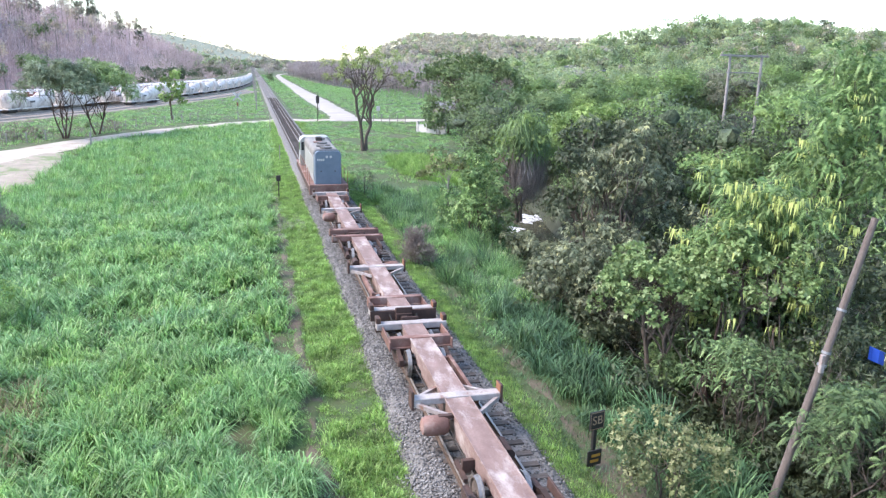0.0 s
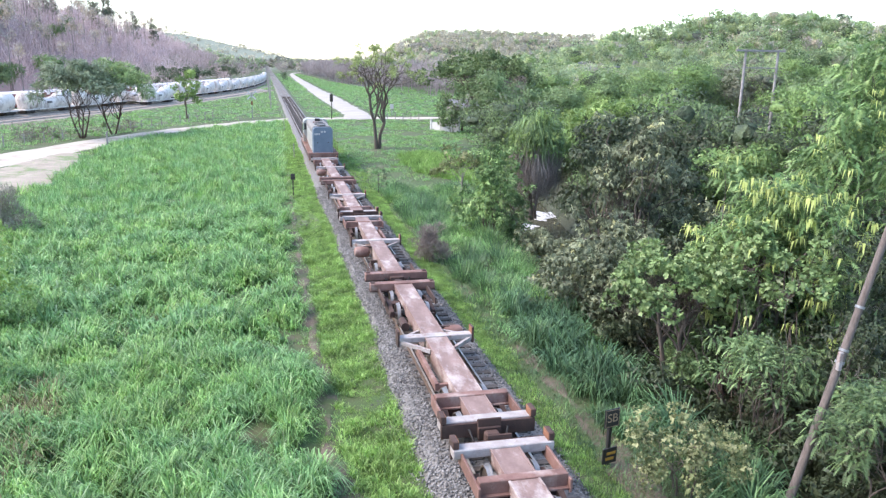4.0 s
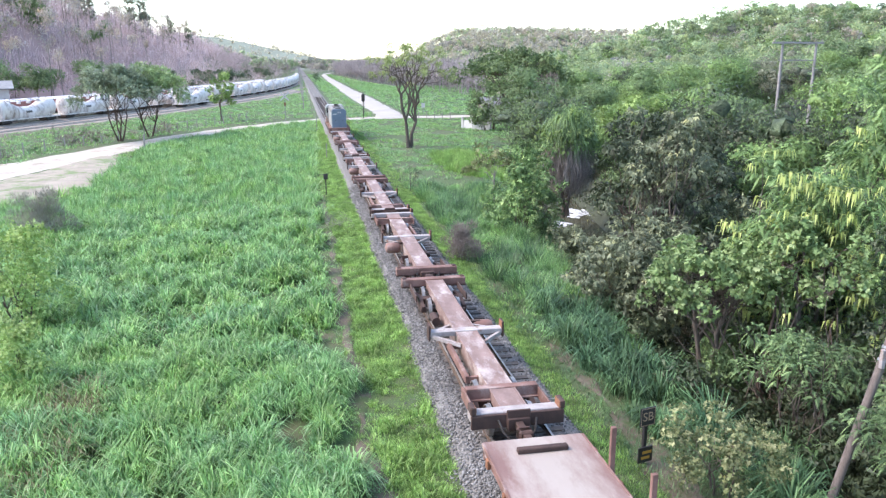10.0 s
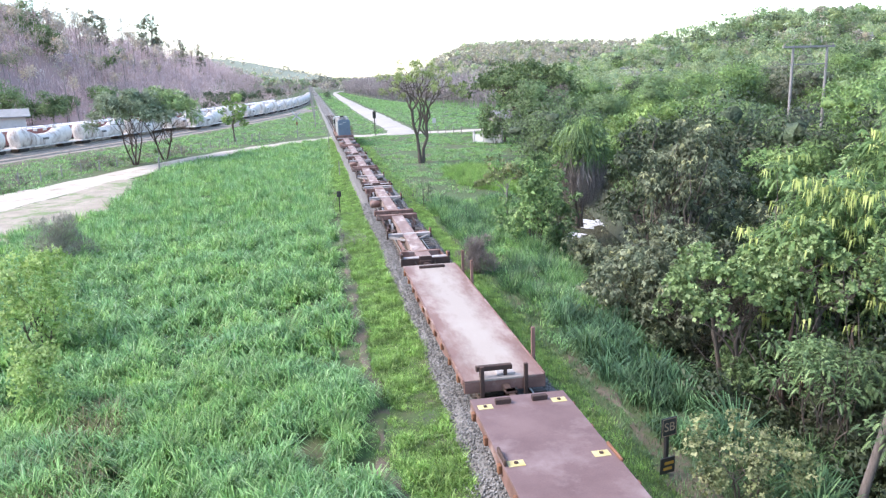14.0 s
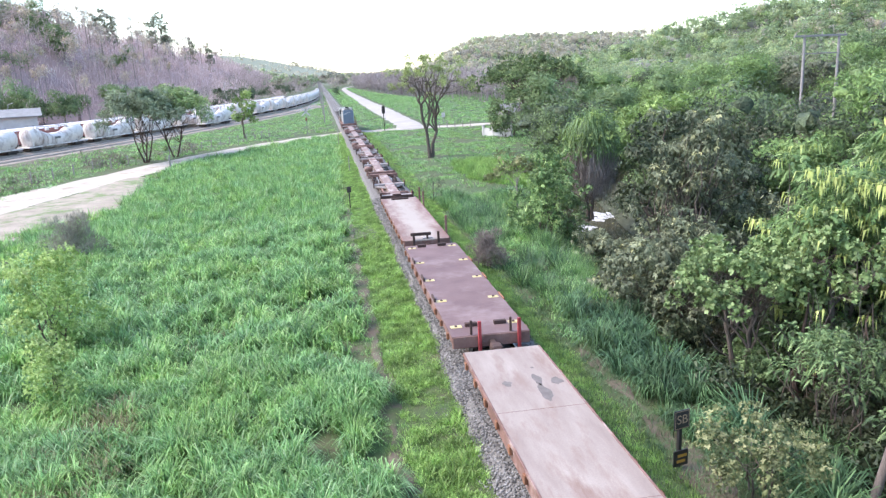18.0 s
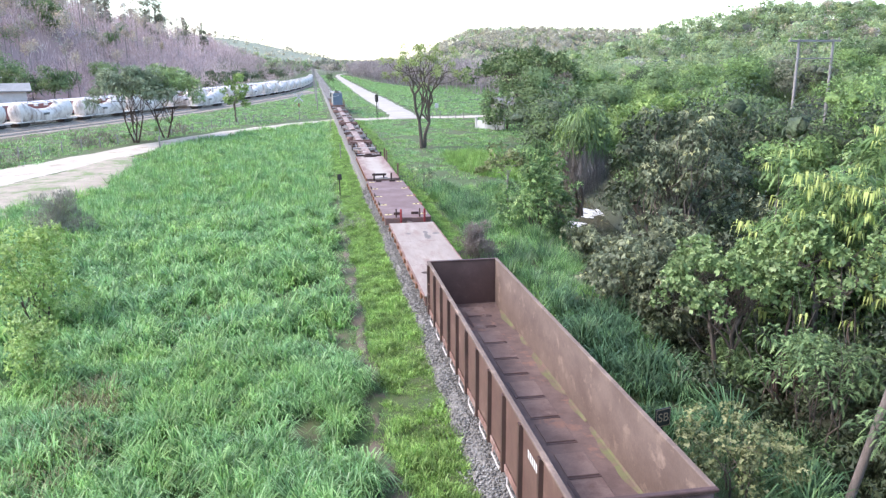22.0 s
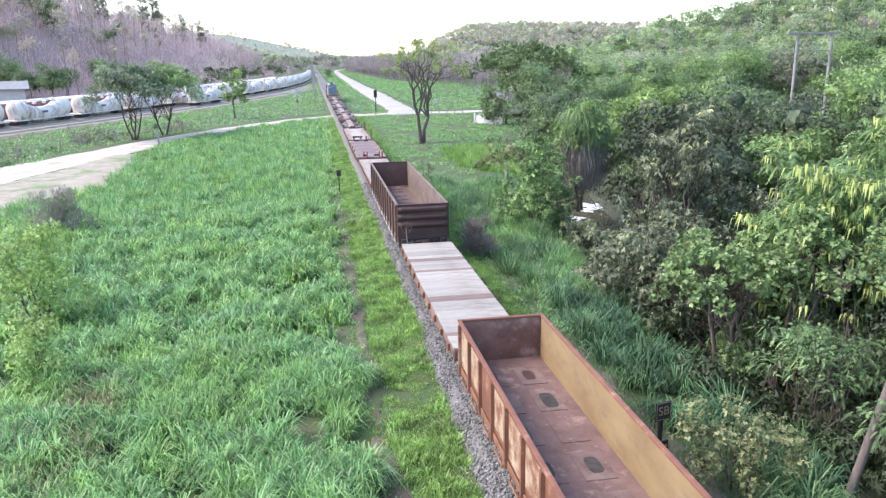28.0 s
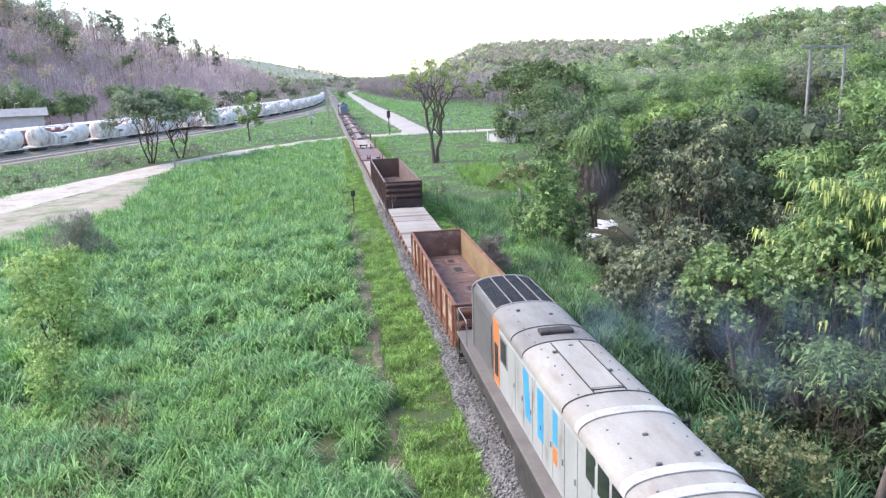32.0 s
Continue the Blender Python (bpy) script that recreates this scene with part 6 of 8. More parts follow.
def mounds(x, y):
    """How rank the grass grows, from place to place: 0 to 1, over a metre or two."""
    a = np.sin(x * 2.3 + 1.7 * np.sin(y * 1.1)) * np.sin(y * 1.9 + 1.3 * np.sin(x * 1.4 + 2))
    b = np.sin(x * 0.9 - y * 0.5 + 2 * np.sin(y * 0.37)) * np.cos(y * 0.75 + x * 0.4)
    return np.clip(0.5 + 0.33 * a + 0.3 * b, 0, 1)


def tufts(n_tuft, blades, xlo, xhi, ylo, yhi, ypow=1.0, keep=None, spread=0.16):
    """Blade roots gathered into tufts: x, y, and each tuft's own vigour and lie."""
    tx, ty = rng.uniform(xlo, xhi, n_tuft), ylo + (yhi - ylo) * rng.random(n_tuft) ** ypow
    if keep is not None:
        ok = keep(tx, ty)
        tx, ty = tx[ok], ty[ok]
    k = np.repeat(np.arange(len(tx)), blades)
    vig = rng.uniform(0.5, 1.3, len(tx))[k]
    lie = rng.uniform(0, 6.28, len(tx))[k]
    n = len(k)
    a = rng.uniform(0, 6.28, n)
    r = np.abs(rng.normal(0, spread, n))
    az = np.where(rng.random(n) < 0.85, a + rng.normal(0, 0.4, n), lie + rng.normal(0, 0.5, n))
    return tx[k] + r * np.cos(a), ty[k] + r * np.sin(a), vig, az


def road_edge(y):
    return np.interp(y, [0, 40, 62, 70, 78, 88, 101, 115, 128, 137], [-70, -42, -23.8, -22.0, -22.2, -23.8, -23.0, -16.5, -9.0, -2.0])


def field_ok(x, y):
    p = np.sin(x * 0.8 + 2.0 * np.sin(y * 0.31)) * np.cos(y * 0.55 + x * 0.3) + 0.5 * np.sin(x * 2.1 - y * 1.3)
    edge = -4.42 + 0.35 * np.sin(y * 0.9) + 0.2 * np.sin(y * 2.3) + 1.2 * np.clip((y - 60) / 40, 0, 1)
    return (x > road_edge(y) - 1.2 + 3.2 * rng.random(len(x)) ** 2) & (p > -1.05) & (x < edge) & (y < 139) & (mounds(x, y) > np.interp(y, [25, 60], [0.24, 0.1]))


def lay(name, n, blades, box, h, w, lean, mat, label, ypow=1.0, keep=field_ok, spread=0.16, rank=0.0, simple=False):
    x, y, vig, az = tufts(n, blades, *box, ypow, keep, spread)
    k = len(x)
    hh = h * vig * rng.uniform(0.55, 1.1, k) * (1 + rank * (mounds(x, y) - 0.5))
    me = grass_mesh(name, x, y, hh, w * rng.uniform(0.7, 1.3, k), np.clip(rng.normal(lean, 0.25, k), 0.05, 1.3), az, mat, simple=simple)
    return tagged(new(name, me), label, "grass", kind="stuff")


lay("field_grass", 2500, 46, (-16, -3.9, 9.5, 27), 0.78, 0.029, 0.78, F_FIELD, "lush knee-high green field grass in tufts", 0.9, spread=0.13, rank=0.9)
lay("field_grass", 3500, 30, (-24, -3.8, 26, 52), 0.8, 0.046, 0.8, F_FIELD, "lush knee-high green field grass in tufts", spread=0.17, rank=1.3)
lay("field_grass", 4600, 34, (-34, -2.9, 50, 92), 0.8, 0.075, 0.7, F_FIELD, "lush knee-high green field grass in tufts", spread=0.26, rank=1.3, simple=True)
lay("field_grass", 4600, 24, (-26, -2.6, 90, 139), 0.75, 0.11, 0.8, F_FIELD, "lush knee-high green field grass in tufts", spread=0.32, rank=1.2, simple=True)
lay("low_grass", 2300, 12, (-16, -3.8, 9.5, 30), 0.24, 0.022, 0.8, F_FIELD, "short green grass between the tufts", 0.9, spread=0.2, simple=True)
lay("low_grass", 4200, 10, (-26, -3.5, 30, 70), 0.28, 0.05, 0.8, F_FIELD, "short green grass between the tufts", spread=0.3, simple=True)
verge_ok = lambda x, y: (np.abs(x + 3.82) > 0.34 + 0.16 * np.sin(y * 0.9) + 0.1 * np.sin(y * 2.9)) & (mounds(x * 1.6, y * 1.3) > 0.12 + 0.2 * rng.random(len(x)))
lay("low_grass", 1500, 7, (-4.5, -3.3, 9, 70), 0.14, 0.022, 0.9, F_FIELD, "short green grass between the tufts", 1.2, lambda x, y: np.sin(y * 1.7 + 2 * x) > -0.2, 0.12)
lay("verge_grass", 11000, 12, (-4.1, -1.5, 9, 60), 0.18, 0.02, 0.8, F_VERGE, "short yellow-green grass along the ballast", 1.2, verge_ok, 0.1, 1.4, True)
lay("verge_grass", 1500, 16, (-4.0, -1.75, 9, 55), 0.27, 0.022, 0.9, F_VERGE, "short green tufts along the ballast", 1.2, verge_ok, 0.1, 1.4)
lay("verge_grass", 5200, 10, (-3.5, -1.45, 26, 62), 0.17, 0.036, 0.8, F_VERGE, "short yellow-green grass along the ballast", 1.0, None, 0.14, 0.6, True)
lay("verge_grass", 3000, 10, (2.0, 3.3, 24, 62), 0.17, 0.036, 0.8, F_VERGE, "short yellow-green grass along the ballast", 1.0, None, 0.14, 0.6, True)
lay("verge_grass", 5200, 12, (-3.7, -1.5, 60, 140), 0.22, 0.055, 0.7, F_VERGE, "short yellow-green grass along the ballast", 1.0, None, 0.2, 0.0, True)
lay("verge_grass", 1300, 9, (-1.85, -1.15, 9, 60), 0.15, 0.018, 0.9, F_VERGE, "sparse grass creeping over the ballast", 1.2, lambda x, y: (mounds(x * 1.3, y * 0.8) > 0.42) & (x < -1.2 - 0.5 * rng.random(len(x))), 0.1, 0.0, True)
lay("verge_grass", 2300, 11, (2.8, 5.6, 9, 40), 0.26, 0.022, 0.8, F_BANK, "weeds on the worn path", 1.2, None, 0.12, 0.0, True)
lay("low_grass", 6500, 8, (-4.0, -1.65, 9, 50), 0.08, 0.02, 0.9, F_VERGE, "thin low grass on the worn ground", 1.2, None, 0.16, 0.0, True)
lay("verge_grass", 4200, 8, (2.1, 3.1, 9, 60), 0.2, 0.02, 0.6, F_VERGE, "short yellow-green grass along the ballast", 1.2, None, 0.1, 0.0, True)
lay("verge_grass", 1600, 10, (2.2, 3.8, 55, 140), 0.24, 0.05, 0.6, F_VERGE, "short yellow-green grass along the ballast", 1.0, None, 0.2, 0.0, True)
bank_ok = lambda x, y: ((x < 6.2 + 0.6 * np.sin(y)) | (y > 31) | (y < 18)) & (x < creek_x(y) - np.where(y < 32, 0.7, 1.4)) & ((x > 4.1) | (y > 30)) & ~((y < 17.0) & (x < 4.8)) & (np.sin(x * 1.9 + y * 0.7) * np.cos(y * 0.9 - x) > -0.62)
lay("bank_grass", 900, 40, (3.9, 13, 11, 31), 0.95, 0.036, 0.8, F_BANK, "tall arching green grass in tufts on the creek bank", 1.0, lambda x, y: bank_ok(x, y) & (mounds(x, y) > 0.2), 0.17, 1.4)
lay("bank_grass", 1100, 44, (3.7, 14, 30, 62), 0.8, 0.034, 0.75, F_FIELD, "arching green grass in tufts on the creek bank", 1.0, lambda x, y: bank_ok(x, y) & (mounds(x * 0.8, y * 0.8) > 0.2), 0.26, 1.5, True)
lay("bank_grass", 1100, 44, (3.7, 14, 30, 62), 0.95, 0.036, 0.75, F_BANK, "arching green grass in tufts on the creek bank", 1.0, lambda x, y: bank_ok(x, y) & (mounds(x * 0.8 + 3, y * 0.8) > 0.35), 0.26, 1.5, True)
lay("low_grass", 900, 14, (3.6, 12, 24, 48), 0.32, 0.035, 0.8, F_FIELD, "short green grass between the tufts", 1.0, lambda x, y: (x < creek_x(y) - 1.0) & (np.sin(x * 1.3) * np.sin(y * 0.6) > -0.3), 0.3)
meadow_ok = lambda x, y: (x < creek_x(y) - 2.5) & (y < 140)
lay("meadow_grass", 8200, 14, (3.2, 34, 58, 141), 0.36, 0.06, 0.8, F_FIELD, "green meadow grass beyond the creek bend", 1.0, lambda x, y: meadow_ok(x, y) & (mounds(x * 0.45, y * 0.3) > 0.28 + 0.15 * rng.random(len(x))), 0.35, 1.0, True)
lay("meadow_grass", 1300, 34, (8, 17, 66, 92), 0.95, 0.05, 0.6, F_VERGE, "bright rank grass beyond the creek bend", 1.0, lambda x, y: ((x - 12.2) / 3.4) ** 2 + ((y - 77) / 9.5) ** 2 < 1 + 0.3 * np.sin(x * 2 + y), 0.3, 0.8, True)
yard_x = lambda y: np.interp(y, [104, 134, 163, 189, 214, 244, 275, 315, 355, 520], [-66, -54.5, -43.5, -35, -27.5, -20.5, -14.5, -9.8, -7, -5])
road_far = lambda y: np.interp(y, [0, 40, 62, 70, 78, 88, 101, 115, 128, 137], [-78, -58, -41.5, -38.5, -36, -34, -32, -25, -17.5, -10.5])
yard_ok = lambda x, y: (x > yard_x(y) + 12.2) & (x < road_far(y)) | ((y > 146) & (x > -20 - (y - 146) * 0.0) & (np.abs(x - 0.3) > 3) & (x < 8.5 + (y - 146) * 0.04)) & (x > yard_x(y) + 11)
lay("rough_grass", 11000, 16, (-62, 9, 60, 300), 0.5, 0.1, 0.8, F_FIELD, "rough green grass between road and rail yard", 1.3, yard_ok, 0.6, 1.0, True)
lay("rough_grass", 4400, 16, (16.5, 62, 150, 330), 0.5, 0.13, 0.8, F_FIELD, "rough green grass beside the gravel road", 1.0, None, 0.6, 1.0, True)
lay("rough_grass", 7000, 14, (-30, 60, 290, 640), 0.55, 0.26, 0.8, F_FIELD, "rough green grass along the distant line", 1.3, lambda x, y: (np.abs(x - 0.3) > 3) & (np.abs(x - 13.5) > 3.6) & (x > np.interp(y, [290, 355, 520], [-8, -4, -3.4])) & (x < np.interp(y, [180, 265, 405, 660], [56, 41, 28, 22])), 0.9, 0.0, True)
lay("low_grass", 2600, 12, (-36, -20, 48, 95), 0.16, 0.05, 0.8, F_VERGE, "thin yellow-green grass creeping over the bare earth", 1.0, lambda x, y: (x > road_edge(y) - 6 * rng.random(len(x)) ** 2) & (x < road_edge(y) + 2.5), 0.35, 0.0, True)
lay("dry_grass", 500, 14, (-13.5, -11.5, 12, 24), 0.8, 0.02, 0.6, F_DRYGRASS, "tall dry straw-coloured grass", 1.0, None, 0.2)

# single trees and bushes on the left
tree("umbrella_tree", -28.8, 108, 9.8, 4.9, "spreading umbrella tree with several dark trunks", F_UMBRELLA, M_BARK_BROWN, 8000, 0.6, 4, 0.10, 1.0, 0.36, "umbrella", 60, droop=0.3, squash=0.45, style="frond", group="trees along the yard")
tree("umbrella_tree", -26.0, 114, 10.2, 5.2, "spreading umbrella tree with bright sunlit top", F_UMBRELLA_BRIGHT, M_BARK_BROWN, 7000, 0.6, 2, 0.11, 1.0, 0.40, "umbrella", 50, droop=0.3, squash=0.45, style="frond", group="trees along the yard")
tree("small_tree", -18.8, 142.5, 8.6, 2.2, "small thin-stemmed tree with sparse foliage", F_BRIGHT, M_BARK, 2200, 0.4, 1, 0.14, 0.85, 0.5, "round", 9)
tree("dry_bush", -20.5, 48.0, 2.7, 1.8, "grey leafless twiggy bush", F_DRY, M_BARK, 10000, 0.26, 9, 0.03, 0.5, 0.2, "column", 44, 0.08, -1.0, category="bush", group="dry bushes", style="twig")
tree("green_bush", -16.2, 30.5, 4.4, 2.0, "light green broad-leaved bush with thin stems", F_LIME, M_BARK, 12000, 0.12, 4, 0.04, 0.6, 0.35, "column", 30, 0.5, category="bush")
tree("green_bush", -14.3, 24.5, 2.4, 1.1, "light green broad-leaved bush with thin stems", F_LIME, M_BARK, 6000, 0.1, 3, 0.03, 0.5, 0.35, "column", 16, 0.5, category="bush")
tree("dry_bush", 2.95, 38.2, 1.9, 1.0, "brown withered bush beside the track", F_DRYDARK, M_BARK, 9000, 0.2, 9, 0.02, 0.34, 0.2, "column", 40, 0.08, -1.0, category="bush", group="dry bushes", style="twig")
tree("dry_bush", -3.0, 47, 0.9, 0.7, "low brown weed beside the path", F_DRY, M_BARK, 900, 0.14, 1, 0.015, 0.3, 0.3, "round", 7, 0.12, -0.4, category="bush", group="dry bushes", style="twig")
tree("round_bush", 4.9, 429, 4.6, 1.6, "dark round bush beside the distant track", W_DEEP, M_BARK, 900, 0.5, 2, 0.1, 1.0, 0.4, "round", 14, category="bush")
# the tall forked tree by the crossing
tree("tall_tree", 8.0, 92.4, 13.0, 4.9, "tall forked tree with dark trunks and thin foliage", F_YELLOWGREEN, M_BARK, 4600, 0.34, 2, 0.21, 0.42, 0.5, "umbrella", 56, 0.4, squash=0.6, droop=0.2, style="frond")
tree("crossing_tree", 31.0, 127, 12.2, 8.2, "broad dense green tree beside a low house", F_DEEPGREEN, M_BARK, 28000, 0.32, 3, 0.22, 1.45, 0.42, "umbrella", 100, squash=0.5)
tree("crossing_tree", 24.6, 116, 7.6, 3.6, "slender green tree with a bushy crown by the gate wall", F_DEEPGREEN, M_BARK, 7000, 0.28, 1, 0.16, 1.1, 0.45, "round", 24)
tree("gate_bush", 22.6, 114, 3.4, 2.2, "dark green bush growing over the gate wall", F_GREEN, M_BARK, 4000, 0.25, 3, 0.05, 0.7, 0.3, "round", 18, category="bush")
tree("sapling", 3.4, 60, 2.5, 0.8, "thin drooping sapling beside the track", F_GREYGREEN, M_BARK, 500, 0.3, 1, 0.03, 0.4, 0.6, "round", 6, 0.12, 0.8)
tree("sapling", 7.9, 50.5, 4.4, 1.6, "pale-stemmed young tree with airy foliage", F_PALE, M_BARK_PALE, 1600, 0.2, 1, 0.06, 0.6, 0.7, "umbrella", 10)

# creekside thicket, near trees one by one
tree("creek_tree", 12.0, 34, 10.2, 3.4, "dense grey-green tree leaning over the creek", F_GREYGREEN, M_BARK, 30000, 0.19, 3, 0.2, 0.55, 0.3, "column", 110, 0.34, 0.9, base=-2.9)
tree("creek_tree", 7.2, 28.6, 3.4, 1.6, "low grey-green bush hanging over the creek bank", F_GREYGREEN, M_BARK, 9000, 0.165, 3, 0.06, 0.45, 0.3, "column", 44, 0.34, 0.9, base=-1.0)
tree("creek_tree", 8.5, 27.4, 4.3, 1.9, "dense grey-green tree leaning over the creek", F_GREYGREEN, M_BARK, 12000, 0.165, 3, 0.1, 0.5, 0.3, "column", 54, 0.34, 0.9, base=-1.9)
tree("creek_tree", 8.9, 32.6, 4.0, 2.2, "dense grey-green tree leaning over the creek", F_GREYGREEN, M_BARK, 13000, 0.18, 3, 0.12, 0.5, 0.3, "column", 60, 0.34, 0.9, base=-2.2)
tree("creek_tree", 9.9, 29.5, 5.4, 2.3, "dense grey-green tree leaning over the creek", F_GREYGREEN, M_BARK, 12000, 0.165, 3, 0.1, 0.5, 0.3, "column", 54, 0.34, 0.9, base=-1.9)
tree("broadleaf_tree", 9.1, 23.6, 5.3, 2.6, "bushy tree with large pale-green rounded leaves", F_BIGLEAF, M_BARK, 15000, 0.14, 3, 0.09, 0.4, 0.5, "umbrella", 80, 0.66, 0.3, base=-1.6)
tree("broadleaf_tree", 11.6, 22.0, 5.4, 2.4, "bushy tree with large pale-green rounded leaves", F_BIGLEAF, M_BARK, 10000, 0.14, 2, 0.13, 0.4, 0.6, "umbrella", 56, 0.6, 0.3, base=-0.9)
tree("feather_tree", 12.9, 23.5, 6.8, 3.5, "feathery green tree with yellow drooping shoots", F_FEATHER, M_BARK, 8500, 0.36, 2, 0.2, 0.7, 0.3, "column", 90, 0.24, 0.75, (F_TIP, 0, 0.52, 210), base=-0.9, style="frond")
tree("pale_bush", 4.55, 15.1, 2.1, 1.35, "low bush with pale variegated leaves", F_PALE, M_BARK, 10000, 0.075, 4, 0.03, 0.36, 0.3, "round", 30, 0.55, 0.3, category="bush")
# both feather bushes take the darker F_GREEN for the shade around them
tree("feather_bush", 8.7, 13.0, 4.4, 1.8, "feathery green bush by the leaning pole", F_GREEN, M_BARK, 3400, 0.21, 3, 0.05, 0.5, 0.35, "umbrella", 34, 0.26, 0.6, category="bush", style="frond")
tree("feather_bush", 8.9, 18.6, 3.4, 1.4, "feathery green bush by the leaning pole", F_GREEN, M_BARK, 2200, 0.2, 3, 0.03, 0.45, 0.5, "umbrella", 26, 0.26, 0.6, category="bush", base=-1.4, style="frond")
tree("creek_tree", 10.0, 40.6, 2.7, 1.7, "low grey-green bush hanging over the creek bank", F_GREYGREEN, M_BARK, 8000, 0.19, 3, 0.06, 0.5, 0.3, "column", 40, 0.34, 0.9, base=-2.2)
tree("thicket_bush", 8.2, 44.5, 4.6, 1.9, "leafy mid-green thicket tree above the creek", F_FEATHER, M_BARK, 9000, 0.19, 3, 0.07, 0.55, 0.3, "column", 48, 0.35, 0.6, base=-1.0)
tree("thicket_bush", 9.8, 49.5, 6.8, 2.7, "leafy mid-green thicket tree above the creek", F_FEATHER, M_BARK, 11000, 0.2, 3, 0.09, 0.6, 0.3, "column", 56, 0.35, 0.6, base=-2.4)
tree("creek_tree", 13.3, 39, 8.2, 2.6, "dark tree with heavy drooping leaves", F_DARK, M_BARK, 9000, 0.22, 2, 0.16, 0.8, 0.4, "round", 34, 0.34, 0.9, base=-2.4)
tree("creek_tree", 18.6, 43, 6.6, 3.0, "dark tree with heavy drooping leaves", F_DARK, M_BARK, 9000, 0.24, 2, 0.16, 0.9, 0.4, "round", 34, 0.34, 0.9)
tree("slope_tree", 29.5, 38.5, 10.8, 3.4, "bright green feathery tree on the slope", F_FEATHER, M_BARK, 5200, 0.5, 3, 0.16, 0.9, 0.35, "column", 70, 0.25, 0.6, base=0.0, style="frond")
tree("slope_tree", 25.5, 47, 3.4, 4.2, "bright green feathery tree on the slope", F_FEATHER, M_BARK, 4600, 0.55, 3, 0.16, 1.0, 0.35, "round", 66, 0.25, 0.6, base=0.3, style="frond")
tree("slope_tree", 21.0, 30, 8.9, 3.3, "bright green feathery tree on the slope", F_FEATHER, M_BARK, 5600, 0.44, 3, 0.14, 0.8, 0.35, "column", 70, 0.25, 0.7, (F_TIP, 0, 0.5, 26), base=-0.4, style="frond")
tree("slope_tree", 20.5, 53, 6.6, 3.3, "dense dark tree on the slope", F_DARK, M_BARK, 9000, 0.25, 2, 0.14, 1.0, 0.35, "round", 30, 0.4, 0.5, base=-0.2)
tree("slope_tree", 24.0, 62, 7.2, 3.6, "dense green tree on the slope", F_BRIGHT, M_BARK, 8000, 0.27, 2, 0.14, 1.0, 0.35, "umbrella", 30, 0.4, 0.5)
tree("slope_tree", 33.0, 56, 4.6, 4.0, "dense green tree on the slope", F_BRIGHT, M_BARK, 8000, 0.26, 2, 0.14, 1.1, 0.35, "round", 30, 0.35, 0.5)

# the F_DARK bushes paint hollows of the thicket that lie in shade
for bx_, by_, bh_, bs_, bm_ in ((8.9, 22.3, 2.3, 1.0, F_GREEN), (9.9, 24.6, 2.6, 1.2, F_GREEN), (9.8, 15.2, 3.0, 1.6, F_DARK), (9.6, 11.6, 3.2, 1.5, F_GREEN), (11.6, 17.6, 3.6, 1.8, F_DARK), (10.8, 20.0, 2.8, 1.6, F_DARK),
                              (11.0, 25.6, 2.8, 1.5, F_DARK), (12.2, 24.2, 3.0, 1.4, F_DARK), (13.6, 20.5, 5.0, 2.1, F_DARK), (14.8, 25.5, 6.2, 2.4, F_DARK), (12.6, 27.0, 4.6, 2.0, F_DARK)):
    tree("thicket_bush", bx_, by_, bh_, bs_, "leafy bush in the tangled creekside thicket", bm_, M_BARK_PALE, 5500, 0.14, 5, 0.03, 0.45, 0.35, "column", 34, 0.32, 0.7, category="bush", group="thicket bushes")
tree("thicket_bush", 10.2, 47.0, 4.6, 1.4, "leafy mid-green thicket tree above the creek", F_GREEN, M_BARK, 5000, 0.2, 3, 0.06, 0.5, 0.3, "column", 30, 0.35, 0.6, base=-2.2)
tree("bare_tree", 33.5, 119, 8.0, 3.0, "brown leafless tree beside the green umbrella tree", F_DRYDARK, M_BARK, 5000, 0.5, 3, 0.12, 0.9, 0.35, "round", 24, 0.1, -0.4, style="twig")
# dead branches hanging through the thicket
dead = thing("dead_branches", "tangle of bare grey dead branches in the thicket", "branches", pose(9.2, 17.5, -0.8))
for i in range(34):
    a0 = np.array([rng.uniform(-1.5, 3.0), rng.uniform(-3.5, 4.0), 0.0])
    br = Build()
    lp = limb_points(a0, a0 + np.array([rng.uniform(-2.2, 1.6), rng.uniform(-1.5, 1.5), rng.uniform(1.0, 4.2)]), 6, 0.035)
    br.tube(lp, [0.024, 0.021, 0.018, 0.014, 0.01, 0.006], 5)
    part("branch", br, M_BARK, dead, "", True)

for bx_, by_, lx_, h_, r_ in ((9.7, 21.4, 0.5, 4.6, 0.12), (10.9, 21.8, 0.7, 4.8, 0.09), (10.6, 19.6, 0.5, 3.8, 0.06)):
    tk = thing("thicket_tree", "bare brown tree wound with hanging creeper stems", "tree", pose(bx_, by_, zg(bx_, by_) - 0.1), "bare trees in the thicket")
    stem = limb_points((0, 0, 0), (lx_, 0.3, h_), 7, 0.03)
    part("trunk", Build().tube(stem, [r_ * (1.2 - 0.17 * q) for q in range(7)], 8), M_BARK_BROWN, tk, "", True)
    for q in range(5):
        a0 = stem[int(rng.integers(3, 7))]
        end = np.array([a0[0] + rng.uniform(-1.1, 0.9), a0[1] + rng.uniform(-0.8, 0.6), rng.uniform(0.1, 1.2)])
        mid_ = (a0 + end) / 2 + np.array([0.1, -0.2, -0.5])
        part("creeper_stem", Build().tube([tuple(a0), tuple((a0 + mid_) / 2 + rng.normal(0, 0.1, 3)), tuple(mid_), tuple((mid_ + end) / 2 + rng.normal(0, 0.1, 3)), tuple(end)], 0.016, 5), M_BARK, tk)
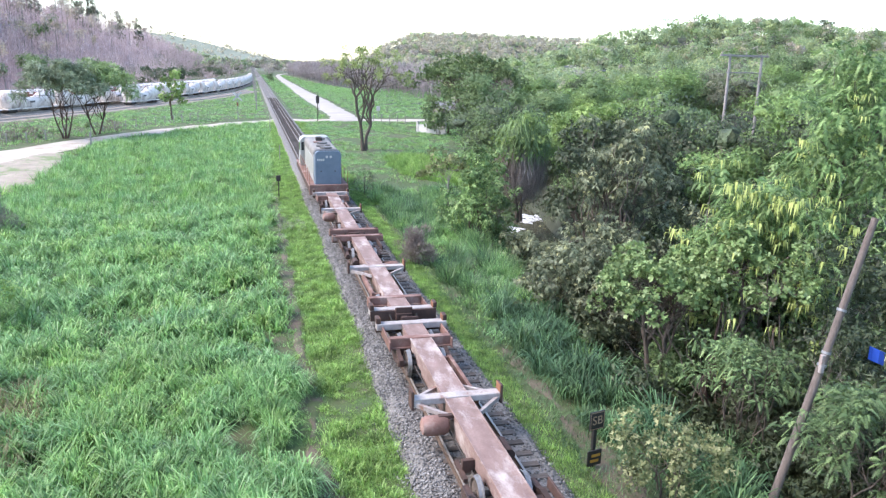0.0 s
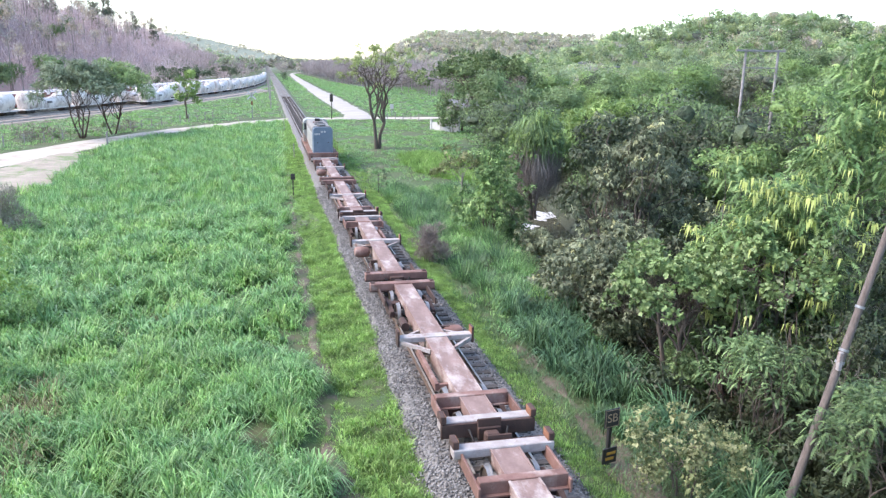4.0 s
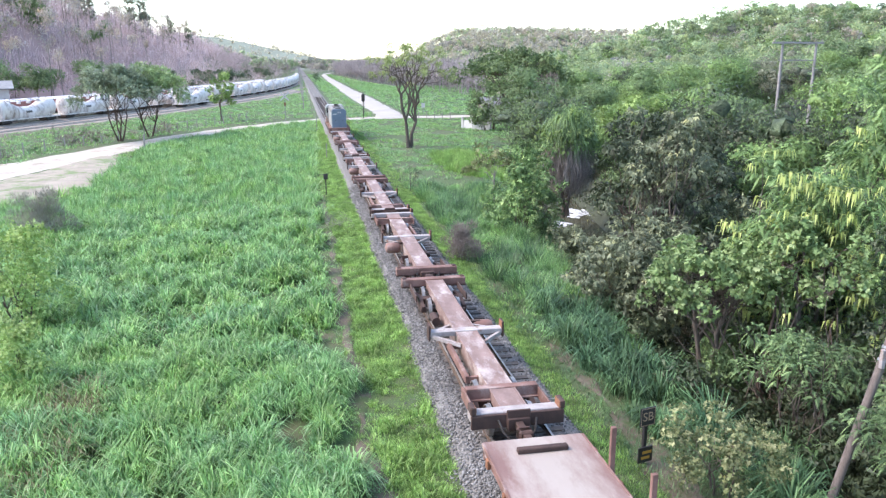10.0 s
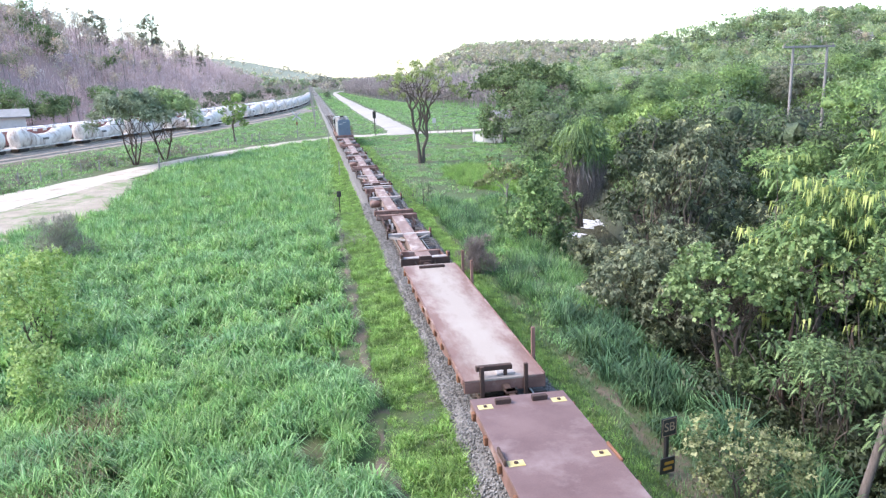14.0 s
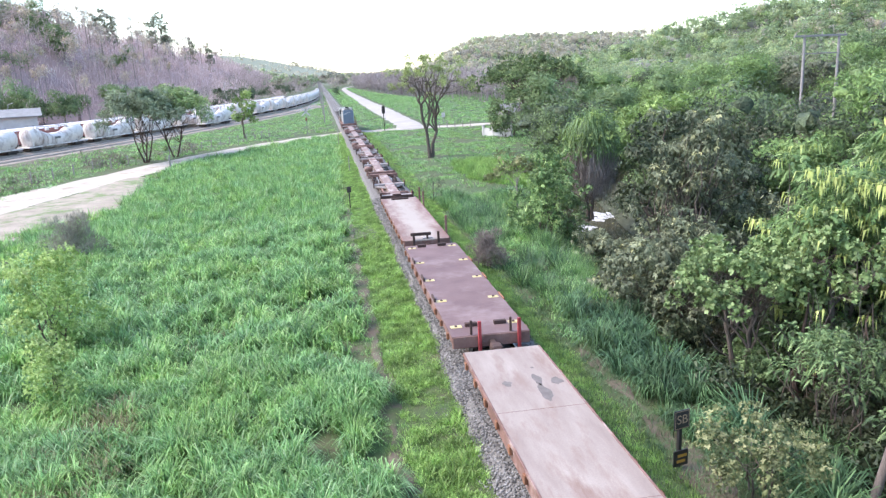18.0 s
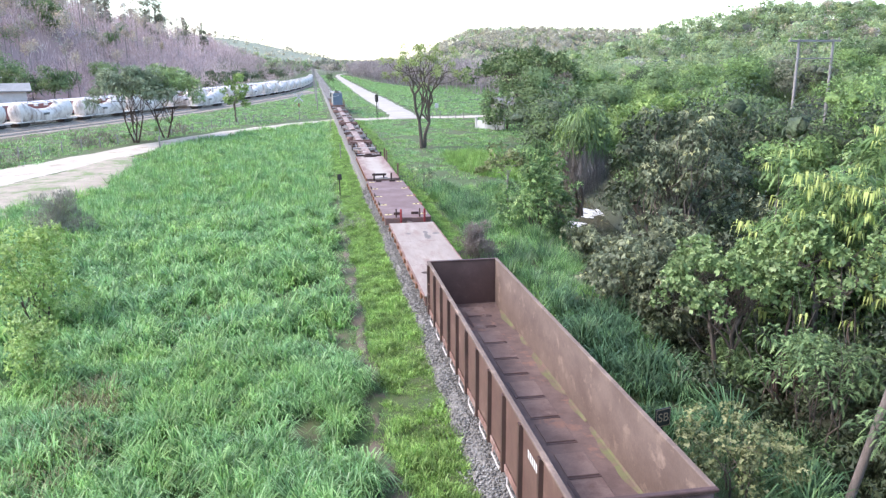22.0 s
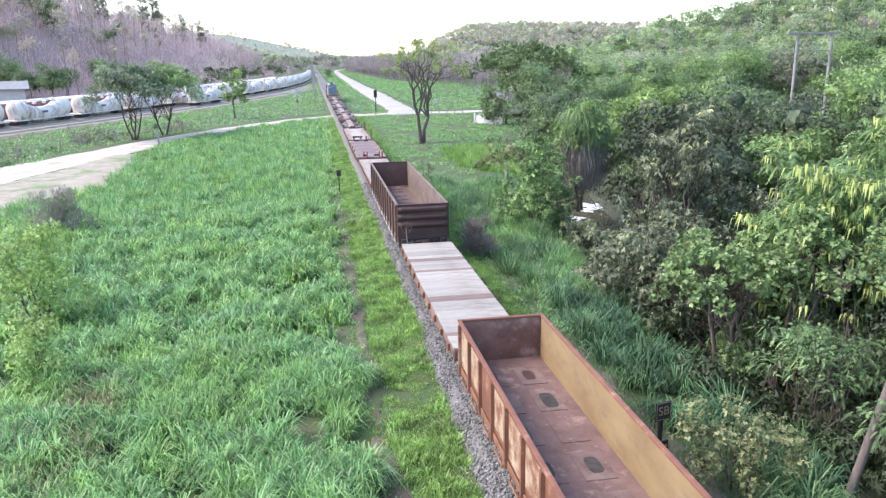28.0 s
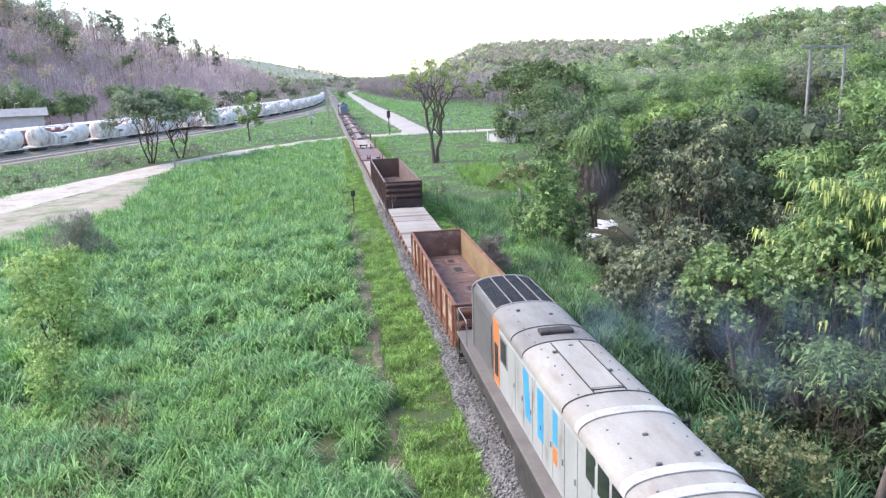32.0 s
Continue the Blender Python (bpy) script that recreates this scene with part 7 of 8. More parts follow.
# tree hung with withered vines
vine = tree("vine_tree", 13.7, 52, 7.6, 2.0, "tree smothered in green creeper and grey hanging vines", F_BRIGHT, M_BARK, 7000, 0.19, 2, 0.14, 0.7, 0.4, "umbrella", 44, 0.34, 1.2, base=-1.3)


def strands(n, r, top, length, width, mat, label):
    """A curtain of thin strands hanging from a domed crown."""
    a, q = rng.uniform(0, 6.28, n), r * np.sqrt(rng.random(n))
    v0 = np.stack([q * np.cos(a), q * np.sin(a), top - 0.3 * q ** 2 + rng.normal(0, 0.4, n)], -1)
    sd = np.stack([np.cos(a + 1.57), np.sin(a + 1.57), np.zeros(n)], -1) * width
    v1 = v0 - np.array([0, 0, 1]) * (length * rng.uniform(0.35, 1.0, n))[:, None] + rng.normal(0, 0.22, (n, 3))
    vm = (v0 + v1) / 2 + rng.normal(0, 0.2, (n, 3)) + np.stack([np.cos(a), np.sin(a), np.zeros(n)], -1) * 0.15
    both = np.concatenate([np.stack([v0 - sd, v0 + sd, vm + sd * 0.8, vm - sd * 0.8], 1), np.stack([vm - sd * 0.8, vm + sd * 0.8, v1 + sd * 0.3, v1 - sd * 0.3], 1)])
    part("hanging_vines", quads("hanging_vines", both, mat), mat, vine, label)


strands(1800, 2.0, 7.3, 1.9, 0.02, F_GREEN, "mop of green creeper")
part("creeper", sprigs("creeper", [(0, 0, 6.3), (0.7, -1.0, 5.9), (-0.9, -0.5, 5.8), (0.2, 0.9, 6.0), (1.2, 0.2, 5.7)], [1.5, 1.1, 1.1, 1.1, 1.0], 7000, 0.17, F_BRIGHT, 0.4, 0.9, 0.8, 0.8), F_BRIGHT, vine, "bright green creeper leaves")
strands(2600, 1.8, 5.9, 3.6, 0.016, F_VINE, "curtain of grey withered vines")
part("withered_creeper", quads("withered_creeper", leaf_cloud(np.array([(0, 0, 4.4), (0.6, -0.7, 4.0), (-0.8, -0.4, 3.9), (0.2, 0.7, 3.6), (1.0, 0.1, 4.2), (0, -0.6, 3.0), (0.4, -0.3, 2.4)]), np.array([1.2, 1.0, 1.0, 1.0, 0.9, 0.9, 0.7]), 7000, 0.34, 0.06, 0.6, 1.1, 0.8), F_VINE), F_VINE, vine, "tangle of grey withered creeper")


# ---- woods too far to count ----
def ball(level):
    """Points and triangles of an icosahedron, split level times."""
    g = (1 + 5 ** 0.5) / 2
    v = [(-1, g, 0), (1, g, 0), (-1, -g, 0), (1, -g, 0), (0, -1, g), (0, 1, g), (0, -1, -g), (0, 1, -g), (g, 0, -1), (g, 0, 1), (-g, 0, -1), (-g, 0, 1)]
    v = [tuple(p) for p in unit(np.array(v, float))]
    f = [(0, 11, 5), (0, 5, 1), (0, 1, 7), (0, 7, 10), (0, 10, 11), (1, 5, 9), (5, 11, 4), (11, 10, 2), (10, 7, 6), (7, 1, 8),
         (3, 9, 4), (3, 4, 2), (3, 2, 6), (3, 6, 8), (3, 8, 9), (4, 9, 5), (2, 4, 11), (6, 2, 10), (8, 6, 7), (9, 8, 1)]
    for _ in range(level):
        mid, out = {}, []
        for tri in f:
            m_ = []
            for a, b in zip(tri, tri[1:] + tri[:1]):
                key = (min(a, b), max(a, b))
                if key not in mid:
                    mid[key] = len(v)
                    v.append(tuple(unit(np.array(v[a]) + np.array(v[b]))))
                m_.append(mid[key])
            out += [(tri[0], m_[0], m_[2]), (tri[1], m_[1], m_[0]), (tri[2], m_[2], m_[1]), tuple(m_)]
        f = out
    return np.array(v), np.array(f)


def canopy(name, heart, c, rad, n, leaf, aspect, squash, mat, level=1):
    """Crowns of many clumps: n sprays of leaves on each, round a ragged heart of inner growth."""
    m, k = rad.shape
    bv, bf = ball(max(level, 0))
    nb = len(bv)
    grow = rad.reshape(-1, 1) * rng.uniform(0.15, 0.48, (m * k, nb))
    hv = c.reshape(-1, 1, 3) + bv[None] * grow[..., None] * np.array([1, 1, squash])
    hn = unit(bv[None] * 0.7 + unit(hv - np.repeat(heart, k, axis=0)[:, None]) * 0.6)
    hl = (bf[None] + (np.arange(m * k) * nb)[:, None, None]).reshape(-1)
    if level < 0:   # airy crowns have no heart
        hv, hn, hl, nb, bf = hv[:0], hn[:0], hl[:0], 0, bf[:0]
    who, at = np.repeat(np.arange(m), n), rng.integers(0, k, m * n)
    d = unit(rng.normal(size=(m * n, 3)) + np.array([0, 0, 0.5]))
    pos = c[who, at] + d * (rad[who, at] * rng.uniform(0.6, 1.15, m * n))[:, None] * np.array([1, 1, squash])
    out = unit(d * 0.7 + unit(pos - heart[who]) * 0.6 + rng.normal(size=(m * n, 3)) * 0.3)
    nrm = unit(out + rng.normal(size=(m * n, 3)) * 0.5)
    ax = unit(np.cross(nrm, rng.normal(size=(m * n, 3))))
    L = (leaf * rng.uniform(0.6, 1.4, m * n))[:, None]
    side = np.cross(nrm, ax) * L * aspect * 0.5
    lv = np.stack([pos + side, pos - side, pos + ax * L], 1).reshape(-1, 3)
    nh = m * k * nb
    loops = np.concatenate([hl, nh + np.arange(3 * m * n)])
    me = arrays(name, np.concatenate([hv.reshape(-1, 3), lv]), loops, np.arange(m * k * len(bf) + m * n) * 3, mat)
    att = me.attributes.new("custom_normal", "FLOAT_VECTOR", "POINT")
    att.data.foreach_set("vector", np.ascontiguousarray(np.concatenate([hn.reshape(-1, 3), np.repeat(out, 3, axis=0)]), dtype=np.float32).ravel())
    me.polygons.foreach_set("use_smooth", np.ones(len(me.polygons), dtype=bool))
    return me


def woods(name, x, y, h, r, n, leaf, mat, label, trunk=None, aspect=0.7, squash=0.8, droop=0.1, k=6, level=1):
    """Many crowns, each of k clumps, with short trunks, in one mesh a kind."""
    m = len(x)
    z = ground_z(x, y)
    off = rng.normal(size=(m, k, 3)) * np.array([0.46, 0.46, 0.28])
    heart = np.stack([x, y, z + h - r * squash], -1)
    c = heart[:, None] + off * r[:, None, None]
    rad = (r[:, None] * rng.uniform(0.32, 0.66, (m, k)))
    if droop < -0.5:
        me = quads(name, leaf_cloud(c.reshape(-1, 3), rad.ravel(), n * m, leaf, aspect, droop, squash, 0.7, 0.8, 3.0, 0.9), mat)
    else:
        me = canopy(name, heart, c, rad, n, leaf, aspect, squash, mat, level)
    tagged(new(name, me), label, "woods", kind="stuff")
    if trunk is not None:
        b = np.stack([x, y, z], -1)
        t_ = np.stack([x + rng.normal(0, 0.2, m), y, z + h * 0.8], -1)
        s = np.stack([np.full(m, 0.075), np.zeros(m), np.zeros(m)], -1) * (h / 8)[:, None]
        s2 = np.stack([np.zeros(m), np.full(m, 0.075), np.zeros(m)], -1) * (h / 8)[:, None]
        v = np.concatenate([np.stack([b - s, b + s, t_ + s * 0.5, t_ - s * 0.5], 1), np.stack([b - s2, b + s2, t_ + s2 * 0.5, t_ - s2 * 0.5], 1)])
        tagged(new(name + "_trunks", quads(name, v, trunk)), "trunks of " + label, "woods", kind="stuff")


def scatter(n, xlo, xhi, ylo, yhi, ok):
    x, y = rng.uniform(xlo, xhi, n), rng.uniform(ylo, yhi, n)
    m = ok(x, y)
    return x[m], y[m]


def polar(n, a0, a1, r0, r1, ok):
    a, r = np.radians(rng.uniform(a0, a1, n)), np.sqrt(rng.uniform(r0 ** 2, r1 ** 2, n))
    x, y = -5.2 + r * np.sin(a), r * np.cos(a)
    m = ok(x, y)
    return x[m], y[m]


right_ok = lambda x, y: (x > np.interp(y, [16, 40, 60, 80, 100, 126, 150, 220, 300], [14, 20, 21, 19, 23, 31, 42, 52, 60])) & ~((np.abs(y - 146) < 8) & (x < 45)) & ~(np.hypot(x - 31, y - 124) < 13)
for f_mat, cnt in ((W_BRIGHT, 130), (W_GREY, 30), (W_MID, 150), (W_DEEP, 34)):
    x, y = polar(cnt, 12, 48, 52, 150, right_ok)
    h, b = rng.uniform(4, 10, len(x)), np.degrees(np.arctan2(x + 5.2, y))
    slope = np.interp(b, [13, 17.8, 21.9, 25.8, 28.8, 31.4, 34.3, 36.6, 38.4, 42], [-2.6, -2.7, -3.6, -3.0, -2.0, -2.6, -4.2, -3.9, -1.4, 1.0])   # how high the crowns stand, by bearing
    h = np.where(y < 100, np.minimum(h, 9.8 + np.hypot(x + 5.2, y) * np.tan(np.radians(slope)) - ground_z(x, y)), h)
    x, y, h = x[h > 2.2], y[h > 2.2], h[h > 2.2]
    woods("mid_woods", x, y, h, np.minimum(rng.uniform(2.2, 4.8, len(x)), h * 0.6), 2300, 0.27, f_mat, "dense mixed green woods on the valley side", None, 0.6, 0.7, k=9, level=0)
for f_mat, cnt in ((F_WOOD_FAR, 730), (F_WOOD_HAZE, 90), (W_MID, 190), (W_DEEP, 60), (W_BRIGHT, 130), (W_RIDGE, 50)):
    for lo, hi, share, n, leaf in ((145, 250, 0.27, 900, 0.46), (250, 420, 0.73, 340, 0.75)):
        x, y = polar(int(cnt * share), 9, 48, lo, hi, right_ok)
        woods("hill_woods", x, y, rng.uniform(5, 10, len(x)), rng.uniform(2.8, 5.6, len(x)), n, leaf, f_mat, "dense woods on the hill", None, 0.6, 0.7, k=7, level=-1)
for f_mat, cnt, lo, hi in ((F_WOOD_HAZE, 1300, 620, 1000), (F_WOOD_FAR, 420, 620, 1000), (W_RIDGE, 200, 620, 1000), (F_WOOD_FAR, 420, 420, 640)):
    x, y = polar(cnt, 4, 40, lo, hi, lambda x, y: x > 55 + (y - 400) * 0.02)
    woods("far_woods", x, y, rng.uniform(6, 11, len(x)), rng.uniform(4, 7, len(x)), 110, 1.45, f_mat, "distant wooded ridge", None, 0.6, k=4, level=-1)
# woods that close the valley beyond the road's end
for f_mat, cnt, asp in ((W_GREY, 130, 0.6), (F_WOOD_FAR, 120, 0.7), (W_MID, 60, 0.7), (F_WOOD_HAZE, 60, 0.7)):
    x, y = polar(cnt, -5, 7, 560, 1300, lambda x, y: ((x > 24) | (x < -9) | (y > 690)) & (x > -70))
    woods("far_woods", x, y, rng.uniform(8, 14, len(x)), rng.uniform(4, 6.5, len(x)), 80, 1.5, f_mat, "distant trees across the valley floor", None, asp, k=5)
x, y = polar(420, -6, 6, 470, 1000, lambda x, y: ((x > 24) | (x < -11) | (y > 690)) & (x > -70))
woods("bare_woods", x, y, rng.uniform(8, 13, len(x)), rng.uniform(3, 5, len(x)), 70, 1.7, F_BARE, "bare grey-brown woods across the valley floor", None, 0.14, 1.3, -1.5)
bare_edge = lambda y: np.interp(y, [170, 265, 405, 660], [58, 43, 30, 23])
x, y = scatter(2600, 22, 120, 180, 660, lambda x, y: (x > bare_edge(y)) & (x < bare_edge(y) + 32) & (x + 5.2 < 0.245 * y))
woods("bare_woods", x, y, rng.uniform(8, 13, len(x)), rng.uniform(2.6, 4, len(x)), 60, 1.5, F_BARE, "bare grey-brown woods along the gravel road", F_BARE, 0.12, 1.4, -1.6)
x, y = scatter(150, 24, 120, 200, 600, lambda x, y: (x > bare_edge(y) + 2) & (x < bare_edge(y) + 40))
woods("roadside_trees", x, y, rng.uniform(7, 12, len(x)), rng.uniform(2.6, 4.4, len(x)), 340, 0.7, W_GREY, "green trees among the bare woods along the road", None, 0.6, 0.9, k=5)
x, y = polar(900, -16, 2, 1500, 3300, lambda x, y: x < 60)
woods("far_woods", x, y, rng.uniform(7, 12, len(x)), rng.uniform(7, 14, len(x)), 26, 4.0, F_WOOD_HAZE, "distant trees across the valley floor", None, 0.7, k=4, level=-1)
# hill on the left: bare purple-grey scrub, darker trees at its foot and along its top
x, y = scatter(3300, -190, -38, 90, 760, lambda x, y: (x < np.interp(y, [90, 200, 330, 400, 640], [-92, -84, -58, -46, -40])))
woods("bare_scrub", x, y, rng.uniform(6, 12, len(x)), rng.uniform(2.6, 4.6, len(x)), 44, 1.9, F_PURPLE, "bare purple-grey leafless scrub on the hillside", F_PURPLE, 0.09, 1.5, -1.8, k=7)
for f_mat, cnt, asp, sink in ((W_RIDGE, 260, 0.5, 0.1), (F_BARE, 520, 0.16, -1.2), (W_DEEP, 70, 0.6, 0.1)):
    x, y = scatter(cnt, -190, -50, 120, 700, lambda x, y: ((x < -116) | (rng.random(len(x)) < 0.08)) & (ground_z(x, y) > 6))
    woods("hilltop_trees", x, y, rng.uniform(8, 15, len(x)), rng.uniform(3.0, 5.4, len(x)), 170, 0.95, f_mat, "brownish half-bare trees on the hill's crest", F_PURPLE, asp, 1.0, sink, k=9, level=-1)
for f_mat, cnt in ((W_RIDGE, 190), (F_WOOD_HAZE, 60), (W_MID, 24)):   # thick growth over the shoulder of the hill
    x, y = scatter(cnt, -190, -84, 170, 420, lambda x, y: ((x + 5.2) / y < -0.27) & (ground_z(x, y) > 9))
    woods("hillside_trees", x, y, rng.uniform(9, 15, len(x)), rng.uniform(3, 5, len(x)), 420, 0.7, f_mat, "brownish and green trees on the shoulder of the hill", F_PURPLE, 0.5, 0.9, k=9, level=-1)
x, y = scatter(230, -190, -70, 200, 600, lambda x, y: x < 0)
woods("gum_trees", x, y, rng.uniform(13, 20, len(x)), rng.uniform(1.8, 2.8, len(x)), 200, 0.7, W_RIDGE, "tall pale-stemmed gum trees on the ridge", M_BARK_PALE, 0.4, 1.4, level=-1)
x, y = scatter(200, -60, -18, 250, 620, lambda x, y: x < np.interp(y, [250, 350, 620], [-42, -24, -14]))
woods("bare_scrub", x, y, rng.uniform(3, 7, len(x)), rng.uniform(2, 3.2, len(x)), 90, 1.0, F_PURPLE, "bare purple-grey leafless scrub on the hillside", M_BARK, 0.12, 1.3, -0.8, k=6)
x, y = scatter(60, -62, -14, 250, 560, lambda x, y: (x < np.interp(y, [250, 350, 620], [-44, -27, -16])) & (x > np.interp(y, [250, 350, 620], [-66, -50, -40])))
woods("hillside_trees", x, y, rng.uniform(4, 8, len(x)), rng.uniform(2, 3.2, len(x)), 300, 0.6, W_DEEP, "dark green trees at the foot of the hill", None, 0.6, 0.9, k=5)
x, y = np.array([-80, -88, -74, -95, -84, -103, -99, -106, -94, -82, -70, -78.0]), np.array([206, 216, 224, 200, 238, 214, 306, 314, 300, 321, 262, 250.0])
woods("hillside_trees", x, y, rng.uniform(9, 13, len(x)), rng.uniform(4, 6, len(x)), 2600, 0.45, W_MID, "broad dark green trees on the lower hillside", M_BARK, 0.6, 0.8, k=12)
open_water = lambda x, y: ~((np.abs(np.degrees(np.arctan2(x + 5.2, y)) - 20.4) < 2.0) & (y > 36) & (y < 64))
# tall thin trees standing over the ridge, by bearing, distance and height of their tops
for a_, d_, el_ in ((-20.2, 335, 5.2), (-18.6, 345, 4.6), (-17.3, 350, 5.0), (-14.4, 405, 4.6), (-13.9, 410, 5.1), (-13.4, 415, 4.7), (-11.0, 455, 4.3),
                    (-10.7, 460, 4.9), (-10.3, 462, 5.0), (-10.0, 466, 4.4), (-8.4, 500, 2.9), (-7.3, 520, 2.5)):
    gx_, gy_ = -5.2 + d_ * math.sin(math.radians(a_)), d_ * math.cos(math.radians(a_))
    gh_ = 9.8 + d_ * math.tan(math.radians(el_)) - float(ground_z(gx_, gy_))
    tree("gum_tree", gx_, gy_, gh_, 2.6, "tall pale-stemmed gum tree on the ridge", W_GREY if a_ > -15 else W_MID, M_BARK_PALE, 1500, 0.8, 1, 0.28, 1.5, 0.6, "column", 18, 0.5, 0.3, group="gum trees on the ridge")
# undergrowth filling the thicket by the creek; its F_DARK share paints the shady gaps
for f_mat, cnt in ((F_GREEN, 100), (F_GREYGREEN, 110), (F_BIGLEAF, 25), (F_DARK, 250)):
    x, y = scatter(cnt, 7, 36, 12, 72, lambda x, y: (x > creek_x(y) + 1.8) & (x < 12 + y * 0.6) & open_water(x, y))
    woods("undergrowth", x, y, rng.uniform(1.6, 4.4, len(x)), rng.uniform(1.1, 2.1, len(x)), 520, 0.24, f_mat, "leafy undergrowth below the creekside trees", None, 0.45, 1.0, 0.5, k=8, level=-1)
# low bushes whose dark leaves stand in for the shaded hollow
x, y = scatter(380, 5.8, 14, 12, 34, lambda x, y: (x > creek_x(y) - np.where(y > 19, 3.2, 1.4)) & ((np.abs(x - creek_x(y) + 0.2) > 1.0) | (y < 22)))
woods("undergrowth", x, y, rng.uniform(0.5, 1.5, len(x)), rng.uniform(0.5, 0.9, len(x)), 110, 0.2, F_DARK, "undergrowth coloured dark for the shade below the creekside trees", None, 0.45, 0.9, 0.3, k=4, level=-1)
# dry brush between the yard and the sandy road
x, y = scatter(420, -62, -24, 66, 126, lambda x, y: (x > road_far(y) - 10) & (x < road_far(y) - 1.5) & (np.sin(x * 0.5 + y * 0.23) > -0.1))
woods("dry_brush", x, y, rng.uniform(0.8, 1.9, len(x)), rng.uniform(0.8, 1.6, len(x)), 70, 0.55, F_BRUSH, "low grey-brown dry brush beside the yard", None, 0.14, 1.0, -0.8, k=4)
x, y = scatter(120, -62, -24, 66, 126, lambda x, y: (x > road_far(y) - 9) & (x < road_far(y) - 1.0))
woods("dry_brush", x, y, rng.uniform(0.5, 1.2, len(x)), rng.uniform(0.6, 1.1, len(x)), 70, 0.3, W_MID, "low green shrubs beside the road", None, 0.5, 0.9, 0.1, k=4, level=0)

# ---- trackside and distant things ----
def writing(name, body, size, mat, parent, m):
    cu = bpy.data.curves.new(name, "FONT")
    cu.body, cu.size, cu.align_x, cu.align_y, cu.extrude = body, size, "CENTER", "CENTER", 0.003
    tmp = bpy.data.objects.new(name, cu)
    scene.collection.objects.link(tmp)
    me = bpy.data.meshes.new_from_object(tmp.evaluated_get(bpy.context.evaluated_depsgraph_get()))
    bpy.data.objects.remove(tmp)
    me.materials.clear()
    me.materials.append(mat)
    ob = part(name, me, mat, parent)
    ob.matrix_local = m
    return ob


# black lettered sign on a rail post
sx, sy = 3.22, 16.55
sign = thing("railway_sign", "black square sign lettered SB on a short post", "sign", pose(sx, sy, zg(sx, sy), 0, 0, 14))
part("post", Build().box(-0.05, 0.05, 0.0, 0.10, -0.1, 1.55, 0.01), M_SIGN, sign)
brd = part("board", Build().box(-0.24, 0.24, -0.05, -0.01, 1.15, 1.66, 0.01), M_SIGN, sign, "black square board with a thin tan border")
fr = Build()
for a, b, c, d in ((-0.22, 0.22, 1.17, 1.185), (-0.22, 0.22, 1.625, 1.64), (-0.22, -0.205, 1.185, 1.625), (0.205, 0.22, 1.185, 1.625)):
    fr.box(a, b, -0.053, -0.0505, c, d)
part("border", fr, M_SIGN_TXT, brd)
writing("lettering", "SB", 0.34, M_SIGN_TXT, brd, pose(0, -0.054, 1.405, 90))
low = part("lower_board", Build().box(-0.24, 0.22, -0.05, -0.01, 0.12, 0.56, 0.01), M_SIGN, sign, "small black board with amber writing")
lb = Build()
for i, (a, b) in enumerate(((-0.12, 0.17), (-0.15, 0.12))):
    lb.box(a, b, -0.055, -0.0505, 0.37 - i * 0.15, 0.45 - i * 0.15)
part("writing_bars", lb, M_SIGN_YEL, low, "amber bars of unreadable writing")

# leaning wooden pole with a band and insulator
lean = thing("leaning_pole", "grey wooden utility pole leaning through the bushes", "pole")
a_, b_ = Vector((6.55, 13.9, -0.7)), Vector((8.75, 14.3, 6.6))
part("shaft", Build().tube([tuple(a_.lerp(b_, t)) for t in (0, 0.33, 0.66, 1)], [0.105, 0.098, 0.088, 0.078], 12), M_POLE_WOOD, lean, "", True)
for t in (0.52, 0.56, 0.70):
    p0, p1 = a_.lerp(b_, t), a_.lerp(b_, t + 0.008)
    part("band", Build().tube([tuple(p0), tuple(p1)], 0.112, 12), M_METAL, lean, "pale metal band")
p0 = a_.lerp(b_, 0.54)
part("bracket", Build().box(p0.x - 0.22, p0.x - 0.12, p0.y - 0.2, p0.y - 0.1, p0.z - 0.25, p0.z + 0.2, 0.01), M_STEEL_PALE, lean)
sheet = Build().loft([[(9.9 + i * 0.14, 15.0 + 0.05 * math.sin(i * 2.1), 2.75 - 0.06 * i + 0.36 * j) for j in (0, 1)] for i in range(5)], closed=False, caps=False)
sheet.loft([[(9.9 + i * 0.14, 15.012 + 0.05 * math.sin(i * 2.1), 2.75 - 0.06 * i + 0.36 * j) for j in (0, 1)] for i in range(5)], closed=False, caps=False)
tagged(new("plastic_sheet", sheet.mesh("plastic_sheet", M_BLUE_SHEET)), "scrap of blue plastic sheet caught in branches", "sheet")

# H-frame power poles on the slope
hp = thing("power_pole", "concrete twin power pole with two crossarms", "pole", pose(38.1, 64, zg(38.1, 64), 0, 0, 6))
ph = 11.5 - zg(38.1, 64)
for x in (0, 3.7):
    part("pole", Build().tube([(x, 0, -0.5), (x, 0, ph)], [0.17, 0.11], 10), M_CONCRETE, hp, "", True)
part("crossarm", Build().box(-1.1, 4.5, -0.09, 0.09, ph - 0.22, ph - 0.04, 0.01), M_CONCRETE, hp)
part("crossarm", Build().box(-0.3, 3.9, -0.05, 0.05, ph - 1.72, ph - 1.62, 0.01), M_CONCRETE, hp)
for x in (-0.9, 1.85, 4.3):
    part("insulator", Build().tube([(x, 0, ph - 0.04), (x, 0, ph + 0.06), (x, 0, ph + 0.1), (x, 0, ph + 0.22)], [0.03, 0.07, 0.03, 0.06], 8), M_CONCRETE, hp)

